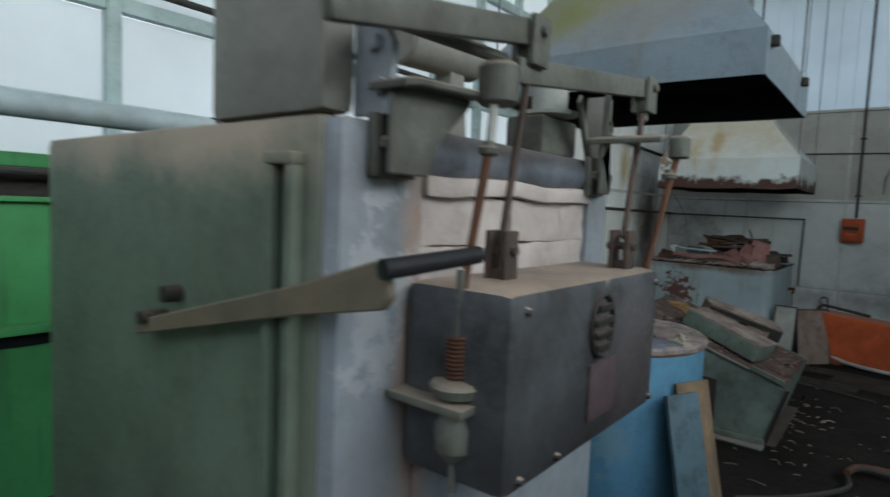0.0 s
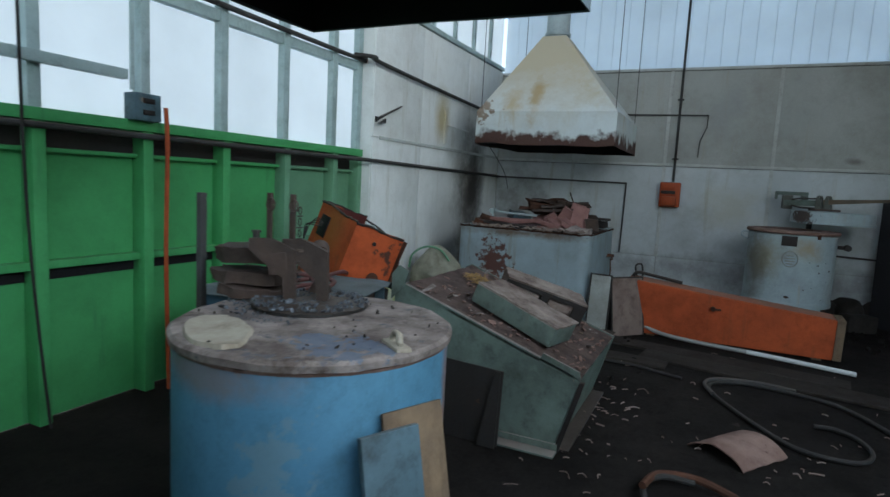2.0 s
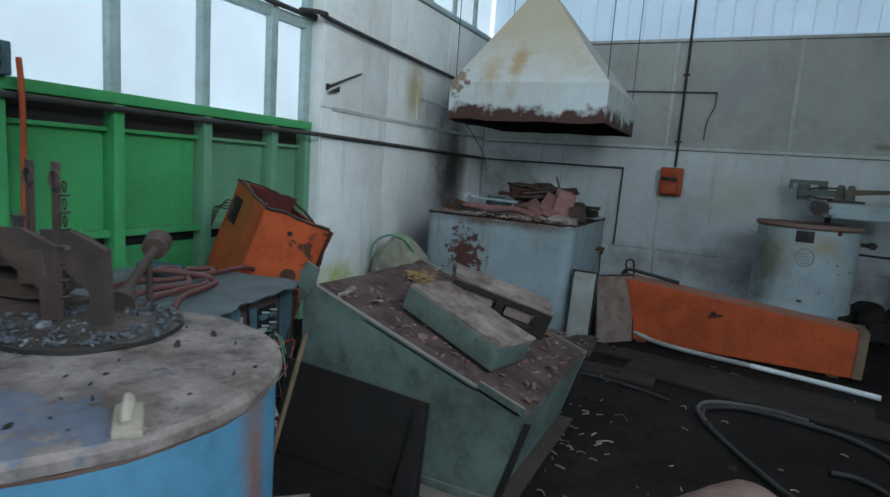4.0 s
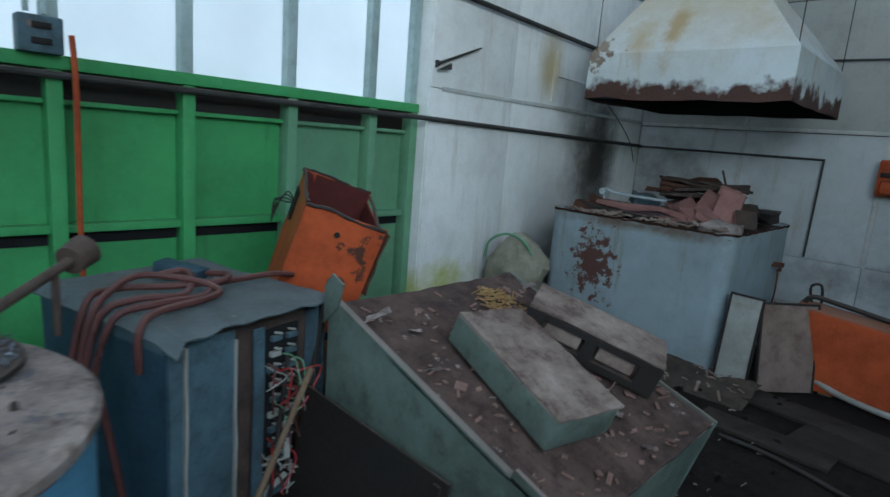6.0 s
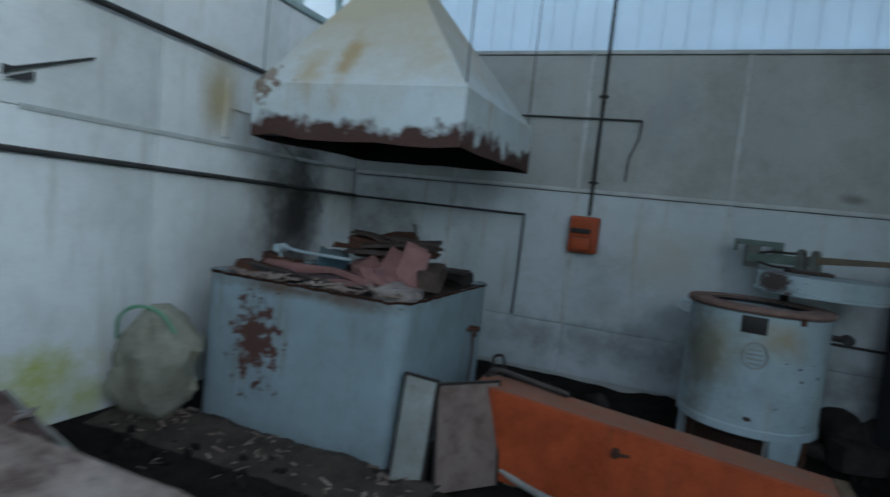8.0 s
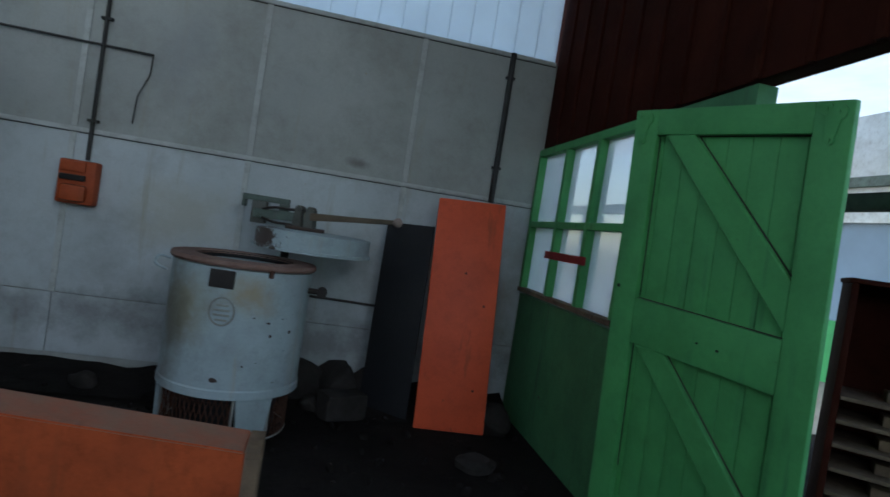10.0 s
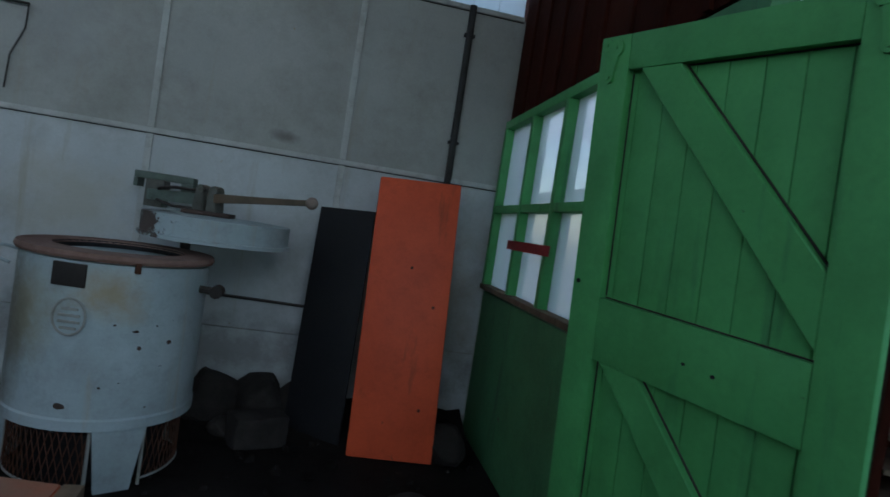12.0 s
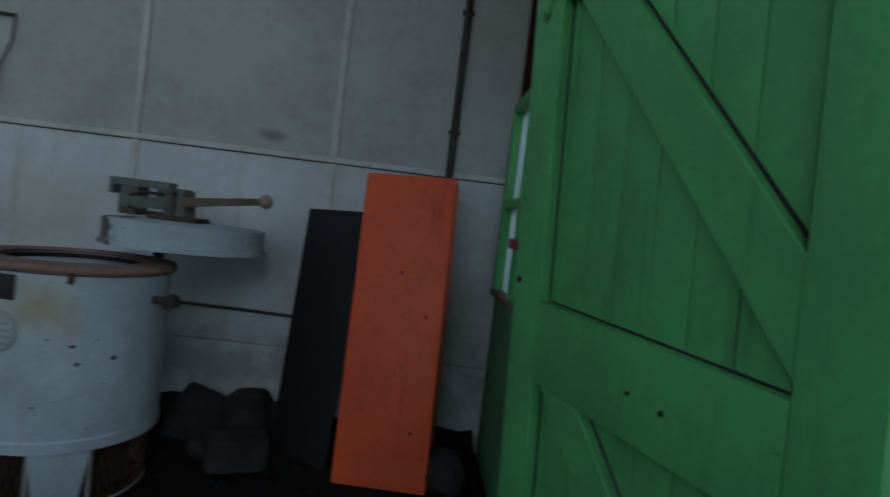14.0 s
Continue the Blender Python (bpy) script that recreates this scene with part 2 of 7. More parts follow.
ASH = surface("ash_dust", (0.37, 0.315, 0.285), (0.125, 0.098, 0.088), 0.95, mottle=0.9, grime=0.95, scale=5, bump=0.8, spots=0.42, spot_col=(0.07, 0.068, 0.075), stains=(((0.62, 3.5, 0.97), (0.22, 0.16, 0.2), (0.10, 0.14, 0.20), 0.7, 1), ((0.1, 3.7, 0.97), (0.3, 0.25, 0.2), (0.09, 0.08, 0.085), 0.7, 0)), spot_scale=9)
TANK = surface("pale_tank_paint", (0.39, 0.46, 0.475), (0.31, 0.37, 0.385), 0.5, mottle=0.3, scale=1.8, spots=0.10, spot_col=(0.13, 0.05, 0.03), spot_scale=5.0,
               streak=0.22, streak_col=(0.33, 0.29, 0.20), bump=0.12, stains=(
                   ((-0.58, 8.09, 0.62), (0.24, 0.4, 0.36), (0.17, 0.065, 0.045), 0.95, 1), ((-0.3, 8.09, 0.98), (1.2, 0.6, 0.07), (0.22, 0.12, 0.06), 0.8, 0),
                   ((2.15, 9.45, 0.9), (0.25, 0.3, 0.3), (0.24, 0.20, 0.09), 0.6, 0), ((2.55, 9.4, 0.97), (0.2, 0.3, 0.16), (0.30, 0.22, 0.10), 0.7, 0), ((2.50, 9.90, 1.32), (0.2, 0.4, 0.14), (0.07, 0.045, 0.035), 0.95, 1), ((2.06, 9.55, 0.75), (0.16, 0.3, 0.55), (0.14, 0.12, 0.085), 0.75, 0)))
TANK_SHELL = surface("pale_blue_shell_paint", (0.55, 0.66, 0.70), (0.47, 0.565, 0.60), 0.5, mottle=0.14, scale=1.8, spots=0.06, spot_col=(0.13, 0.05, 0.03), spot_scale=5.0,
               streak=0.22, streak_col=(0.33, 0.29, 0.20), bump=0.12, stains=(
                   ((-0.58, 8.09, 0.62), (0.24, 0.4, 0.36), (0.17, 0.065, 0.045), 0.95, 1), ((-0.3, 8.09, 0.98), (1.2, 0.6, 0.07), (0.22, 0.12, 0.06), 0.8, 0),
                   ((2.15, 9.45, 0.9), (0.25, 0.3, 0.3), (0.24, 0.20, 0.09), 0.6, 0), ((2.55, 9.4, 0.97), (0.2, 0.3, 0.16), (0.30, 0.22, 0.10), 0.7, 0), ((2.50, 9.90, 1.32), (0.2, 0.4, 0.14), (0.07, 0.045, 0.035), 0.95, 1), ((2.06, 9.55, 0.75), (0.16, 0.3, 0.55), (0.14, 0.12, 0.085), 0.75, 0)))
HOOD = surface("hood_paint", (0.60, 0.655, 0.66), (0.54, 0.585, 0.585), 0.6, scale=1.6, mottle=0.16, grime=0.3, streak=0.3, streak_col=(0.40, 0.31, 0.18), spots=0.06,
               spot_col=(0.10, 0.045, 0.03), band=(2.04, 2.11, (0.095, 0.045, 0.034)), stains=(((-0.95, 8.4, 2.33), (0.2, 0.3, 0.14), (0.10, 0.04, 0.025), 0.9, 1),
               ((-0.35, 8.9, 3.05), (2.2, 2.2, 0.98), (0.46, 0.40, 0.285), 1.0, -1), ((-0.35, 8.5, 2.5), (0.10, 0.5, 0.35), (0.38, 0.26, 0.11), 0.8, 0), ((-0.62, 8.5, 2.45), (0.16, 0.5, 0.25), (0.42, 0.31, 0.15), 0.7, 0), ((0.3, 8.6, 2.5), (0.25, 0.5, 0.2), (0.40, 0.32, 0.18), 0.5, 0)))
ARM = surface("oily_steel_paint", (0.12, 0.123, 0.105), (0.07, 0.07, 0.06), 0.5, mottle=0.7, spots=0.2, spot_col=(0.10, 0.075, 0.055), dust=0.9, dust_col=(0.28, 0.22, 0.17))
TOWER = surface("dusty_grey_paint", (0.22, 0.21, 0.185), (0.155, 0.152, 0.135), 0.7, scale=3, mottle=0.4, streak=0.2, streak_col=(0.12, 0.1, 0.08))
LEVER = surface("worn_lever", (0.17, 0.12, 0.08), (0.11, 0.095, 0.07), 0.5, spots=0.15, spot_col=(0.1, 0.07, 0.05))
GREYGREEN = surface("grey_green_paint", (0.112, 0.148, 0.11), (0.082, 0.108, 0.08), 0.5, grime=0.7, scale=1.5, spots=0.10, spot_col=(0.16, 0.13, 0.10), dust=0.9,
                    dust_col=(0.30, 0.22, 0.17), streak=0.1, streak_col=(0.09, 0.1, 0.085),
                    stains=(((0.3, 1.26, 1.74), (1.4, 0.5, 0.12), (0.32, 0.25, 0.19), 0.85, 0), ((0.86, 1.3, 1.3), (0.07, 0.3, 0.9), (0.12, 0.11, 0.09), 0.6, 0)))
BLUEGREY = surface("blue_grey_paint", (0.23, 0.25, 0.275), (0.165, 0.18, 0.20), 0.5, scale=2.5, spots=0.14, spot_col=(0.26, 0.23, 0.22), dust=0.9,
                   dust_col=(0.33, 0.25, 0.2), stains=(((0.89, 1.46, 1.2), (0.1, 0.06, 0.8), (0.30, 0.19, 0.14), 0.8, 0), ((0.89, 1.38, 1.45), (0.1, 0.1, 0.2), (0.36, 0.36, 0.36), 0.4, 1), ((0.9, 1.35, 1.1), (0.1, 0.15, 0.25), (0.15, 0.15, 0.16), 0.7, 0)))
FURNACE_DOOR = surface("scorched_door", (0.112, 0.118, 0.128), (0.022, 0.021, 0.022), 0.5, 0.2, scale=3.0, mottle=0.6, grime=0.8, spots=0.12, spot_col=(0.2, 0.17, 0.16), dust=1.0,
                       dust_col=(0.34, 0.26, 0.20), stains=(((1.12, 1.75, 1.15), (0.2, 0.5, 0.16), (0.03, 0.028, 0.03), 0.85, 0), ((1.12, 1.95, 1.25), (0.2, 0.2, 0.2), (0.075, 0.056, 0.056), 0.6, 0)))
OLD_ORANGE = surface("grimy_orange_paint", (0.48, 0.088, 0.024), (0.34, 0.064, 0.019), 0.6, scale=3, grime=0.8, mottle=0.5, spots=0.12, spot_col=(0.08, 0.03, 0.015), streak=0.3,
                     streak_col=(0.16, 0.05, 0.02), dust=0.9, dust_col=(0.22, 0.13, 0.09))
# ochre patch paints the shaded side darker; the others are rust and darker lower parts
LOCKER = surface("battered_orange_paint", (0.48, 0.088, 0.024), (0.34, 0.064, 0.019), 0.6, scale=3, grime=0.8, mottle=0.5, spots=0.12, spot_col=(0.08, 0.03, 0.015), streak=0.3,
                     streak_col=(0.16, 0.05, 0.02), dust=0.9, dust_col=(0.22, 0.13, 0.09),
                 stains=(((-0.36, 5.52, 0.93), (0.17, 0.17, 0.13), (0.055, 0.026, 0.018), 0.95, 1), ((-0.45, 5.5, 0.62), (0.35, 0.35, 0.13), (0.05, 0.025, 0.018), 0.9, 0), ((-0.5, 5.5, 0.25), (0.4, 0.4, 0.3), (0.10, 0.03, 0.014), 0.7, 0), ((-0.85, 5.5, 1.1), (0.28, 0.2, 0.4), (0.25, 0.095, 0.022), 0.8, -1)))
# the dark top patch paints the round lintel's shading into its colour
LINTEL = surface("flaking_lintel_paint", (0.16, 0.18, 0.21), (0.055, 0.058, 0.066), 0.45, scale=5, mottle=0.6, spots=0.24, spot_col=(0.16, 0.09, 0.07), spot_scale=5, dust=0.35, dust_col=(0.20, 0.16, 0.135), stains=(((0.9, 1.8, 1.73), (0.2, 0.6, 0.035), (0.035, 0.033, 0.034), 0.9, -1),))
PURPLE = surface("tarnished_plate", (0.11, 0.075, 0.08), (0.07, 0.05, 0.055), 0.5, 0.2, scale=8)
CANOPY = surface("canopy_paint", (0.17, 0.215, 0.25), (0.13, 0.165, 0.19), 0.55, scale=2.5, spots=0.1, spot_col=(0.16, 0.13, 0.105), streak=0.3, streak_col=(0.14, 0.13, 0.105),
                 stains=(((0.47, 3.74, 2.95), (1.6, 1.6, 0.72), (0.22, 0.175, 0.125), 1.0, -1), ((0.2, 3.3, 2.6), (0.3, 0.3, 0.2), (0.14, 0.15, 0.045), 0.8, 0)))
FIREBRICK = surface("firebrick", (0.53, 0.465, 0.44), (0.42, 0.355, 0.33), 0.9, mottle=0.35, dust=0.8, dust_col=(0.34, 0.25, 0.19), scale=5, bump=0.7, vary=0.2, spots=0.06, spot_col=(0.3, 0.2, 0.15))
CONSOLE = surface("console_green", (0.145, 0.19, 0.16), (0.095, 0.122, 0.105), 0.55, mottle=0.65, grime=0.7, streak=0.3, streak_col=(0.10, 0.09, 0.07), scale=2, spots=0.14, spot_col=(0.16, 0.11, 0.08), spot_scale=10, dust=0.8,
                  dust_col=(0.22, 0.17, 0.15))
DUSTY = surface("dusty_top", (0.11, 0.074, 0.062), (0.055, 0.037, 0.033), 0.95, mottle=0.8, grime=0.7, scale=4, bump=0.8, spots=0.3, spot_col=(0.22, 0.19, 0.17), spot_scale=14)
CABBLUE = surface("cabinet_blue_grey", (0.085, 0.145, 0.175), (0.055, 0.09, 0.108), 0.55, mottle=0.7, grime=0.7, scale=2, spots=0.24, spot_col=(0.12, 0.09, 0.07), dust=0.6,
                  dust_col=(0.17, 0.2, 0.2))
CABDEEP = surface("cabinet_deep_blue", (0.042, 0.09, 0.13), (0.03, 0.06, 0.087), 0.5, mottle=0.5, grime=0.6, scale=2, spots=0.1, spot_col=(0.06, 0.05, 0.045))
CABTOP = surface("dusty_cabinet_top", (0.105, 0.14, 0.15), (0.07, 0.092, 0.097), 0.8, mottle=0.6, grime=0.7, scale=6, spots=0.22, spot_col=(0.20, 0.18, 0.16), spot_scale=12, dust=0.4, dust_col=(0.16, 0.17, 0.165), bump=0.5)
PINK = surface("pink_fragments", (0.33, 0.17, 0.15), (0.24, 0.12, 0.11), 0.9, scale=6, vary=0.5, bump=0.5)
RIM = surface("rusty_rim", (0.26, 0.17, 0.14), (0.16, 0.09, 0.07), 0.9, spots=0.3, spot_col=(0.07, 0.04, 0.03), bump=0.5)
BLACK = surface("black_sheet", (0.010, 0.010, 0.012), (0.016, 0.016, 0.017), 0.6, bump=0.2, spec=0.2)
CABLE = surface("red_brown_cable", (0.115, 0.042, 0.038), (0.08, 0.03, 0.027), 0.6, dust=0.4, dust_col=(0.17, 0.11, 0.095))
RUBBER = surface("black_hose", (0.02, 0.02, 0.02), (0.03, 0.028, 0.026), 0.7, dust=0.2, dust_col=(0.12, 0.1, 0.085))
WOOD = surface("old_wood", (0.22, 0.15, 0.09), (0.13, 0.09, 0.06), 0.8, scale=6, bump=0.5, streak=0.4, streak_col=(0.07, 0.05, 0.035))
DEBRIS = surface("brown_debris", (0.075, 0.058, 0.045), (0.04, 0.032, 0.026), 0.95, scale=6, mottle=0.7, bump=0.9, spots=0.2, spot_col=(0.14, 0.115, 0.09), spot_scale=18)
STONE = surface("rubble_stone", (0.042, 0.036, 0.032), (0.021, 0.018, 0.016), 0.95, scale=6, bump=0.9)
REDTAPE = surface("red_strip", (0.32, 0.03, 0.03), (0.25, 0.025, 0.025), 0.5)
CRUST = surface("brown_dust_crust", (0.30, 0.245, 0.21), (0.115, 0.078, 0.066), 0.95, scale=4, mottle=0.7, grime=0.6, bump=0.8, spots=0.2, spot_col=(0.17, 0.14, 0.12), spot_scale=16)
STRAW = surface("straw", (0.38, 0.24, 0.10), (0.28, 0.17, 0.07), 0.9, vary=0.3)
PALEBOARD = surface("pinkish_board", (0.33, 0.265, 0.225), (0.17, 0.115, 0.095), 0.9, scale=5, mottle=0.6, bump=0.5, spots=0.24, spot_col=(0.12, 0.08, 0.06))
BOARD = surface("brown_pink_board", (0.21, 0.155, 0.13), (0.15, 0.105, 0.088), 0.9, scale=4, mottle=0.5, bump=0.5, spots=0.15, spot_col=(0.09, 0.06, 0.05))
SHEET = surface("grey_sheet", (0.34, 0.35, 0.32), (0.26, 0.26, 0.24), 0.7, scale=3, spots=0.15, spot_col=(0.14, 0.10, 0.07))
OLD_BOARD = surface("dirty_board", (0.05, 0.042, 0.036), (0.028, 0.024, 0.021), 0.9, spec=0.1, scale=3, mottle=0.6, bump=0.5)
CEIL = surface("ceiling_grey", (0.12, 0.115, 0.11), (0.08, 0.078, 0.075), 0.9)
SACK = surface("woven_sack", (0.30, 0.29, 0.225), (0.19, 0.175, 0.13), 0.9, scale=5, bump=0.5)
OUTSIDE = surface("outside_ground", (0.20, 0.20, 0.17), (0.14, 0.14, 0.12), 0.9, scale=0.3)
WHITEPAINT = surface("white_paint", (0.70, 0.72, 0.70), (0.58, 0.60, 0.58), 0.7, scale=1.5)
GLASS = glass("clear_glass")
DUSTY_GLASS = translucent("dusty_glass", (0.82, 0.86, 0.87), 0.85)
gn, gl = DUSTY_GLASS.node_tree.nodes, DUSTY_GLASS.node_tree.links
see, mix = gn.new("ShaderNodeBsdfTransparent"), gn.new("ShaderNodeMixShader")
film = gn["Material Output"].inputs["Surface"].links[0].from_socket
mix.inputs[0].default_value = 0.55
gl.new(see.outputs[0], mix.inputs[1])
gl.new(film, mix.inputs[2])
gl.new(mix.outputs[0], gn["Material Output"].inputs["Surface"])

# ---- mesh helpers ----
ROOT = {}


def box(bm, x0, x1, y0, y1, z0, z1, m=None, bev=0.0):
    r = bmesh.ops.create_cube(bm, size=1.0, matrix=Matrix.LocRotScale(((x0 + x1) / 2, (y0 + y1) / 2, (z0 + z1) / 2), None, (x1 - x0, y1 - y0, z1 - z0)))
    v = r["verts"]
    if bev:
        e = list({e for w in v for e in w.link_edges})
        v = list({w for f in bmesh.ops.bevel(bm, geom=e, offset=bev, segments=2, affect="EDGES", profile=0.6)["faces"] for w in f.verts} | {w for w in v if w.is_valid})
    if m is not None:
        bmesh.ops.transform(bm, matrix=m, verts=v)
    return v


def rod(bm, a, b, r, r2=None, n=12, caps=True):
    a, b = Vector(a), Vector(b)
    d = b - a
    m = Matrix.Translation((a + b) / 2) @ d.to_track_quat("Z", "Y").to_matrix().to_4x4()
    return bmesh.ops.create_cone(bm, cap_ends=caps, segments=n, radius1=r, radius2=r if r2 is None else r2, depth=d.length, matrix=m)["verts"]


def prism(bm, poly, axis, a, b, m=None):
    """A polygon of two coordinates, drawn out along the third axis from a to b."""
    def at(u, v, w):
        return {"x": (w, u, v), "y": (u, w, v), "z": (u, v, w)}[axis]
    lo = [bm.verts.new(at(u, v, a)) for u, v in poly]
    hi = [bm.verts.new(at(u, v, b)) for u, v in poly]
    fs = [bm.faces.new(lo), bm.faces.new(hi)]
    for i in range(len(poly)):
        j = (i + 1) % len(poly)
        fs.append(bm.faces.new((lo[i], lo[j], hi[j], hi[i])))
    bmesh.ops.recalc_face_normals(bm, faces=fs)
    if m is not None:
        bmesh.ops.transform(bm, matrix=m, verts=lo + hi)
    return lo + hi


def tube(bm, pts, r, n=8):
    """A round tube along a smooth line through some points."""
    p = [Vector(q) for q in pts]
    line = []
    for i in range(len(p) - 1):
        a, b, c, d = p[max(i - 1, 0)], p[i], p[i + 1], p[min(i + 2, len(p) - 1)]
        for k in range(6):
            t = k / 6
            line.append(0.5 * ((2 * b) + (c - a) * t + (2 * a - 5 * b + 4 * c - d) * t * t + (3 * b - a - 3 * c + d) * t ** 3))
    line.append(p[-1])
    rings = []
    for i, q in enumerate(line):
        d = (line[min(i + 1, len(line) - 1)] - line[max(i - 1, 0)]).normalized()
        s = d.cross(Vector((0.13, 0.21, 1))).normalized()
        u = s.cross(d)
        rings.append([bm.verts.new(q + r * (math.cos(2 * math.pi * k / n) * s + math.sin(2 * math.pi * k / n) * u)) for k in range(n)])
    for a, b in zip(rings, rings[1:]):
        for k in range(n):
            bm.faces.new((a[k], a[(k + 1) % n], b[(k + 1) % n], b[k]))
    bm.faces.new(rings[0][::-1])
    bm.faces.new(rings[-1])


def lathe(bm, prof, centre, n=40, m=None):
    """A profile of (radius, height) turned round an upright axis."""
    rings = []
    for r, z in prof:
        rings.append([bm.verts.new((centre[0] + r * math.cos(2 * math.pi * k / n), centre[1] + r * math.sin(2 * math.pi * k / n), centre[2] + z)) for k in range(n)])
    for a, b in zip(rings, rings[1:]):
        for k in range(n):
            bm.faces.new((a[k], a[(k + 1) % n], b[(k + 1) % n], b[k]))
    bm.faces.new(rings[0][::-1])
    bm.faces.new(rings[-1])
    if m is not None:
        bmesh.ops.transform(bm, matrix=m, verts=[v for ring in rings for v in ring])


def rough_up(bm, amount, scale, seed=0.0):
    for v in bm.verts:
        v.co += amount * noise.noise_vector(v.co * scale + Vector((seed, seed, seed)))


def mesh_of(name, bm, material):
    me = bpy.data.meshes.new(name)
    bmesh.ops.recalc_face_normals(bm, faces=bm.faces)
    bm.to_mesh(me)
    bm.free()
    me.materials.append(material)
    me.polygons.foreach_set("use_smooth", [True] * len(me.polygons))
    me.set_sharp_from_angle(angle=radians(32))
    return me


def thing(name, label, category, at=None, group="", kind=""):
    """An Empty at the thing's base, whose parts are meshes below it."""
    ob = new(name)
    ob.matrix_world = at if isinstance(at, Matrix) else pose(*(at or (0, 0, 0)))
    ROOT[ob.name] = ob.matrix_world.copy()
    ob.empty_display_size = 0.1
    return tagged(ob, label, category, group, kind)


def part(name, bm, material, parent, label="", local=False):
    """Links a bmesh, in world places unless local, as one mesh under a thing or a part."""
    root = ROOT[parent.name]
    if not local:
        bmesh.ops.transform(bm, matrix=root.inverted(), verts=bm.verts)
    ob = new(name, mesh_of(name, bm, material))
    ob.parent = parent
    ROOT[ob.name] = root
    return tagged(ob, label) if label else ob


def single(name, bm, material, label, category, kind="", group=""):
    """A thing that is one mesh, its origin at its base."""
    lo = Vector([min(v.co[i] for v in bm.verts) for i in range(3)])
    hi = Vector([max(v.co[i] for v in bm.verts) for i in range(3)])
    at = Matrix.Translation(((lo.x + hi.x) / 2, (lo.y + hi.y) / 2, lo.z))
    bmesh.ops.transform(bm, matrix=at.inverted(), verts=bm.verts)
    ob = new(name, mesh_of(name, bm, material))
    ob.matrix_world = at
    ROOT[ob.name] = at
    return tagged(ob, label, category, group, kind)


def B():
    return bmesh.new()


# ---- the place: room from x -1.7 to 4.7, y -2.6 to 10.72 ----
XL, XW, XR, YB, YF, ZC = -1.78, -1.58, 4.70, 10.72, -2.6, 5.2

bm = B()
box(bm, -40, 60, -50, 60, -0.30, -0.25)
single("ground", bm, OUTSIDE, "bare grey ground outside the hall", "ground", "structure")
bm = B()
bmesh.ops.create_grid(bm, x_segments=130, y_segments=150, size=0.5, matrix=Matrix.LocRotScale((4.5, 4.0, 0.0), None, (13.5, 14.0, 1)))
for v in bm.verts:
    v.co.z += 0.006 * noise.noise(v.co * 2.3) + 0.004 * noise.noise(v.co * 9.0) - 0.004
bmesh.ops.solidify(bm, geom=bm.faces, thickness=0.24)
single("floor", bm, FLOOR, "dark dirty concrete floor strewn with grit and scraps", "floor", "structure")
# ceiling out of view, toned dark to cut bounced light
bm = B()
for y0, y1 in ((YF - 0.3, -1.9), (0.9, 1.4), (4.2, 5.6), (9.4, YB + 0.4)):
    box(bm, -2.4, 4.95, y0, y1, ZC, ZC + 0.15)
box(bm, -2.4, -1.3, -1.9, 4.2, ZC, ZC + 0.15)
box(bm, 3.4, 4.95, -1.9, 4.2, ZC, ZC + 0.15)
box(bm, -2.4, -1.3, 5.6, 9.4, ZC, ZC + 0.15)
box(bm, 1.6, 4.95, 5.6, 9.4, ZC, ZC + 0.15)
single("ceiling", bm, CEIL, "unseen dark grey ceiling with added rooflight openings", "ceiling", "structure")
# unseen rooflights, added to brighten the hall and its north end
for y0, y1, x1 in ((-1.9, 0.9, 3.42), (1.4, 4.2, 3.42), (5.6, 9.4, 1.62)):
    bm = B()
    box(bm, -1.32, x1, y0 - 0.02, y1 + 0.02, ZC + 0.152, ZC + 0.16)
    single("rooflight", bm, ROOF_OPAL, "unseen opal rooflight sheet added to light the hall", "rooflight", "structure")

# back wall: slab, square panels, joint strips, siding above
wall = thing("wall_north", "grey painted panel wall with pale siding above", "wall", (1.5, YB, 0), kind="structure")
bm = B()
box(bm, -1.9, 4.95, YB + 0.02, YB + 0.2, 0, 3.18)
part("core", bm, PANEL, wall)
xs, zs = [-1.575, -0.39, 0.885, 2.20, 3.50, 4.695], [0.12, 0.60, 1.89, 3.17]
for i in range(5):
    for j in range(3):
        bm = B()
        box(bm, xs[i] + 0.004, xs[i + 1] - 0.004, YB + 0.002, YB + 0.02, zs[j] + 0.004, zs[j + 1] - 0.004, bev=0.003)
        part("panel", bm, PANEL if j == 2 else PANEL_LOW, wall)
for j, z in enumerate((1.89, 3.18)):
    bm = B()
    box(bm, -1.575, 4.69, YB - 0.016, YB + 0.002, z - 0.018, z + 0.018, bev=0.003)
    part("joint_strip", bm, BATTEN, wall)
# thin dark bar paints the shadow line below each horizontal strip
for z in (1.868, 3.158):
    bm = B()
    box(bm, -1.575, 4.69, YB - 0.006, YB + 0.0015, z - 0.003, z + 0.002)
    part("shade_line", bm, DARK, wall, "dark line painted as the strip's shadow")
for x in xs[1:-1]:
    bm = B()
    box(bm, x - 0.022, x + 0.022, YB - 0.012, YB + 0.002, 0.6, 1.868, bev=0.002)
    box(bm, x - 0.022, x + 0.022, YB - 0.012, YB + 0.002, 1.912, 3.158, bev=0.002)
    part("joint_strip", bm, BATTEN, wall)
for i in range(31):
    x = -1.575 + i * 0.2022
    bm = B()
    prism(bm, [(x, YB + 0.036), (x + 0.004, YB + 0.03), (x + 0.198, YB + 0.03), (x + 0.2022, YB + 0.036), (x + 0.2022, YB + 0.042), (x, YB + 0.042)], "z", 3.205, ZC)
    part("siding_board", bm, SIDING, wall)

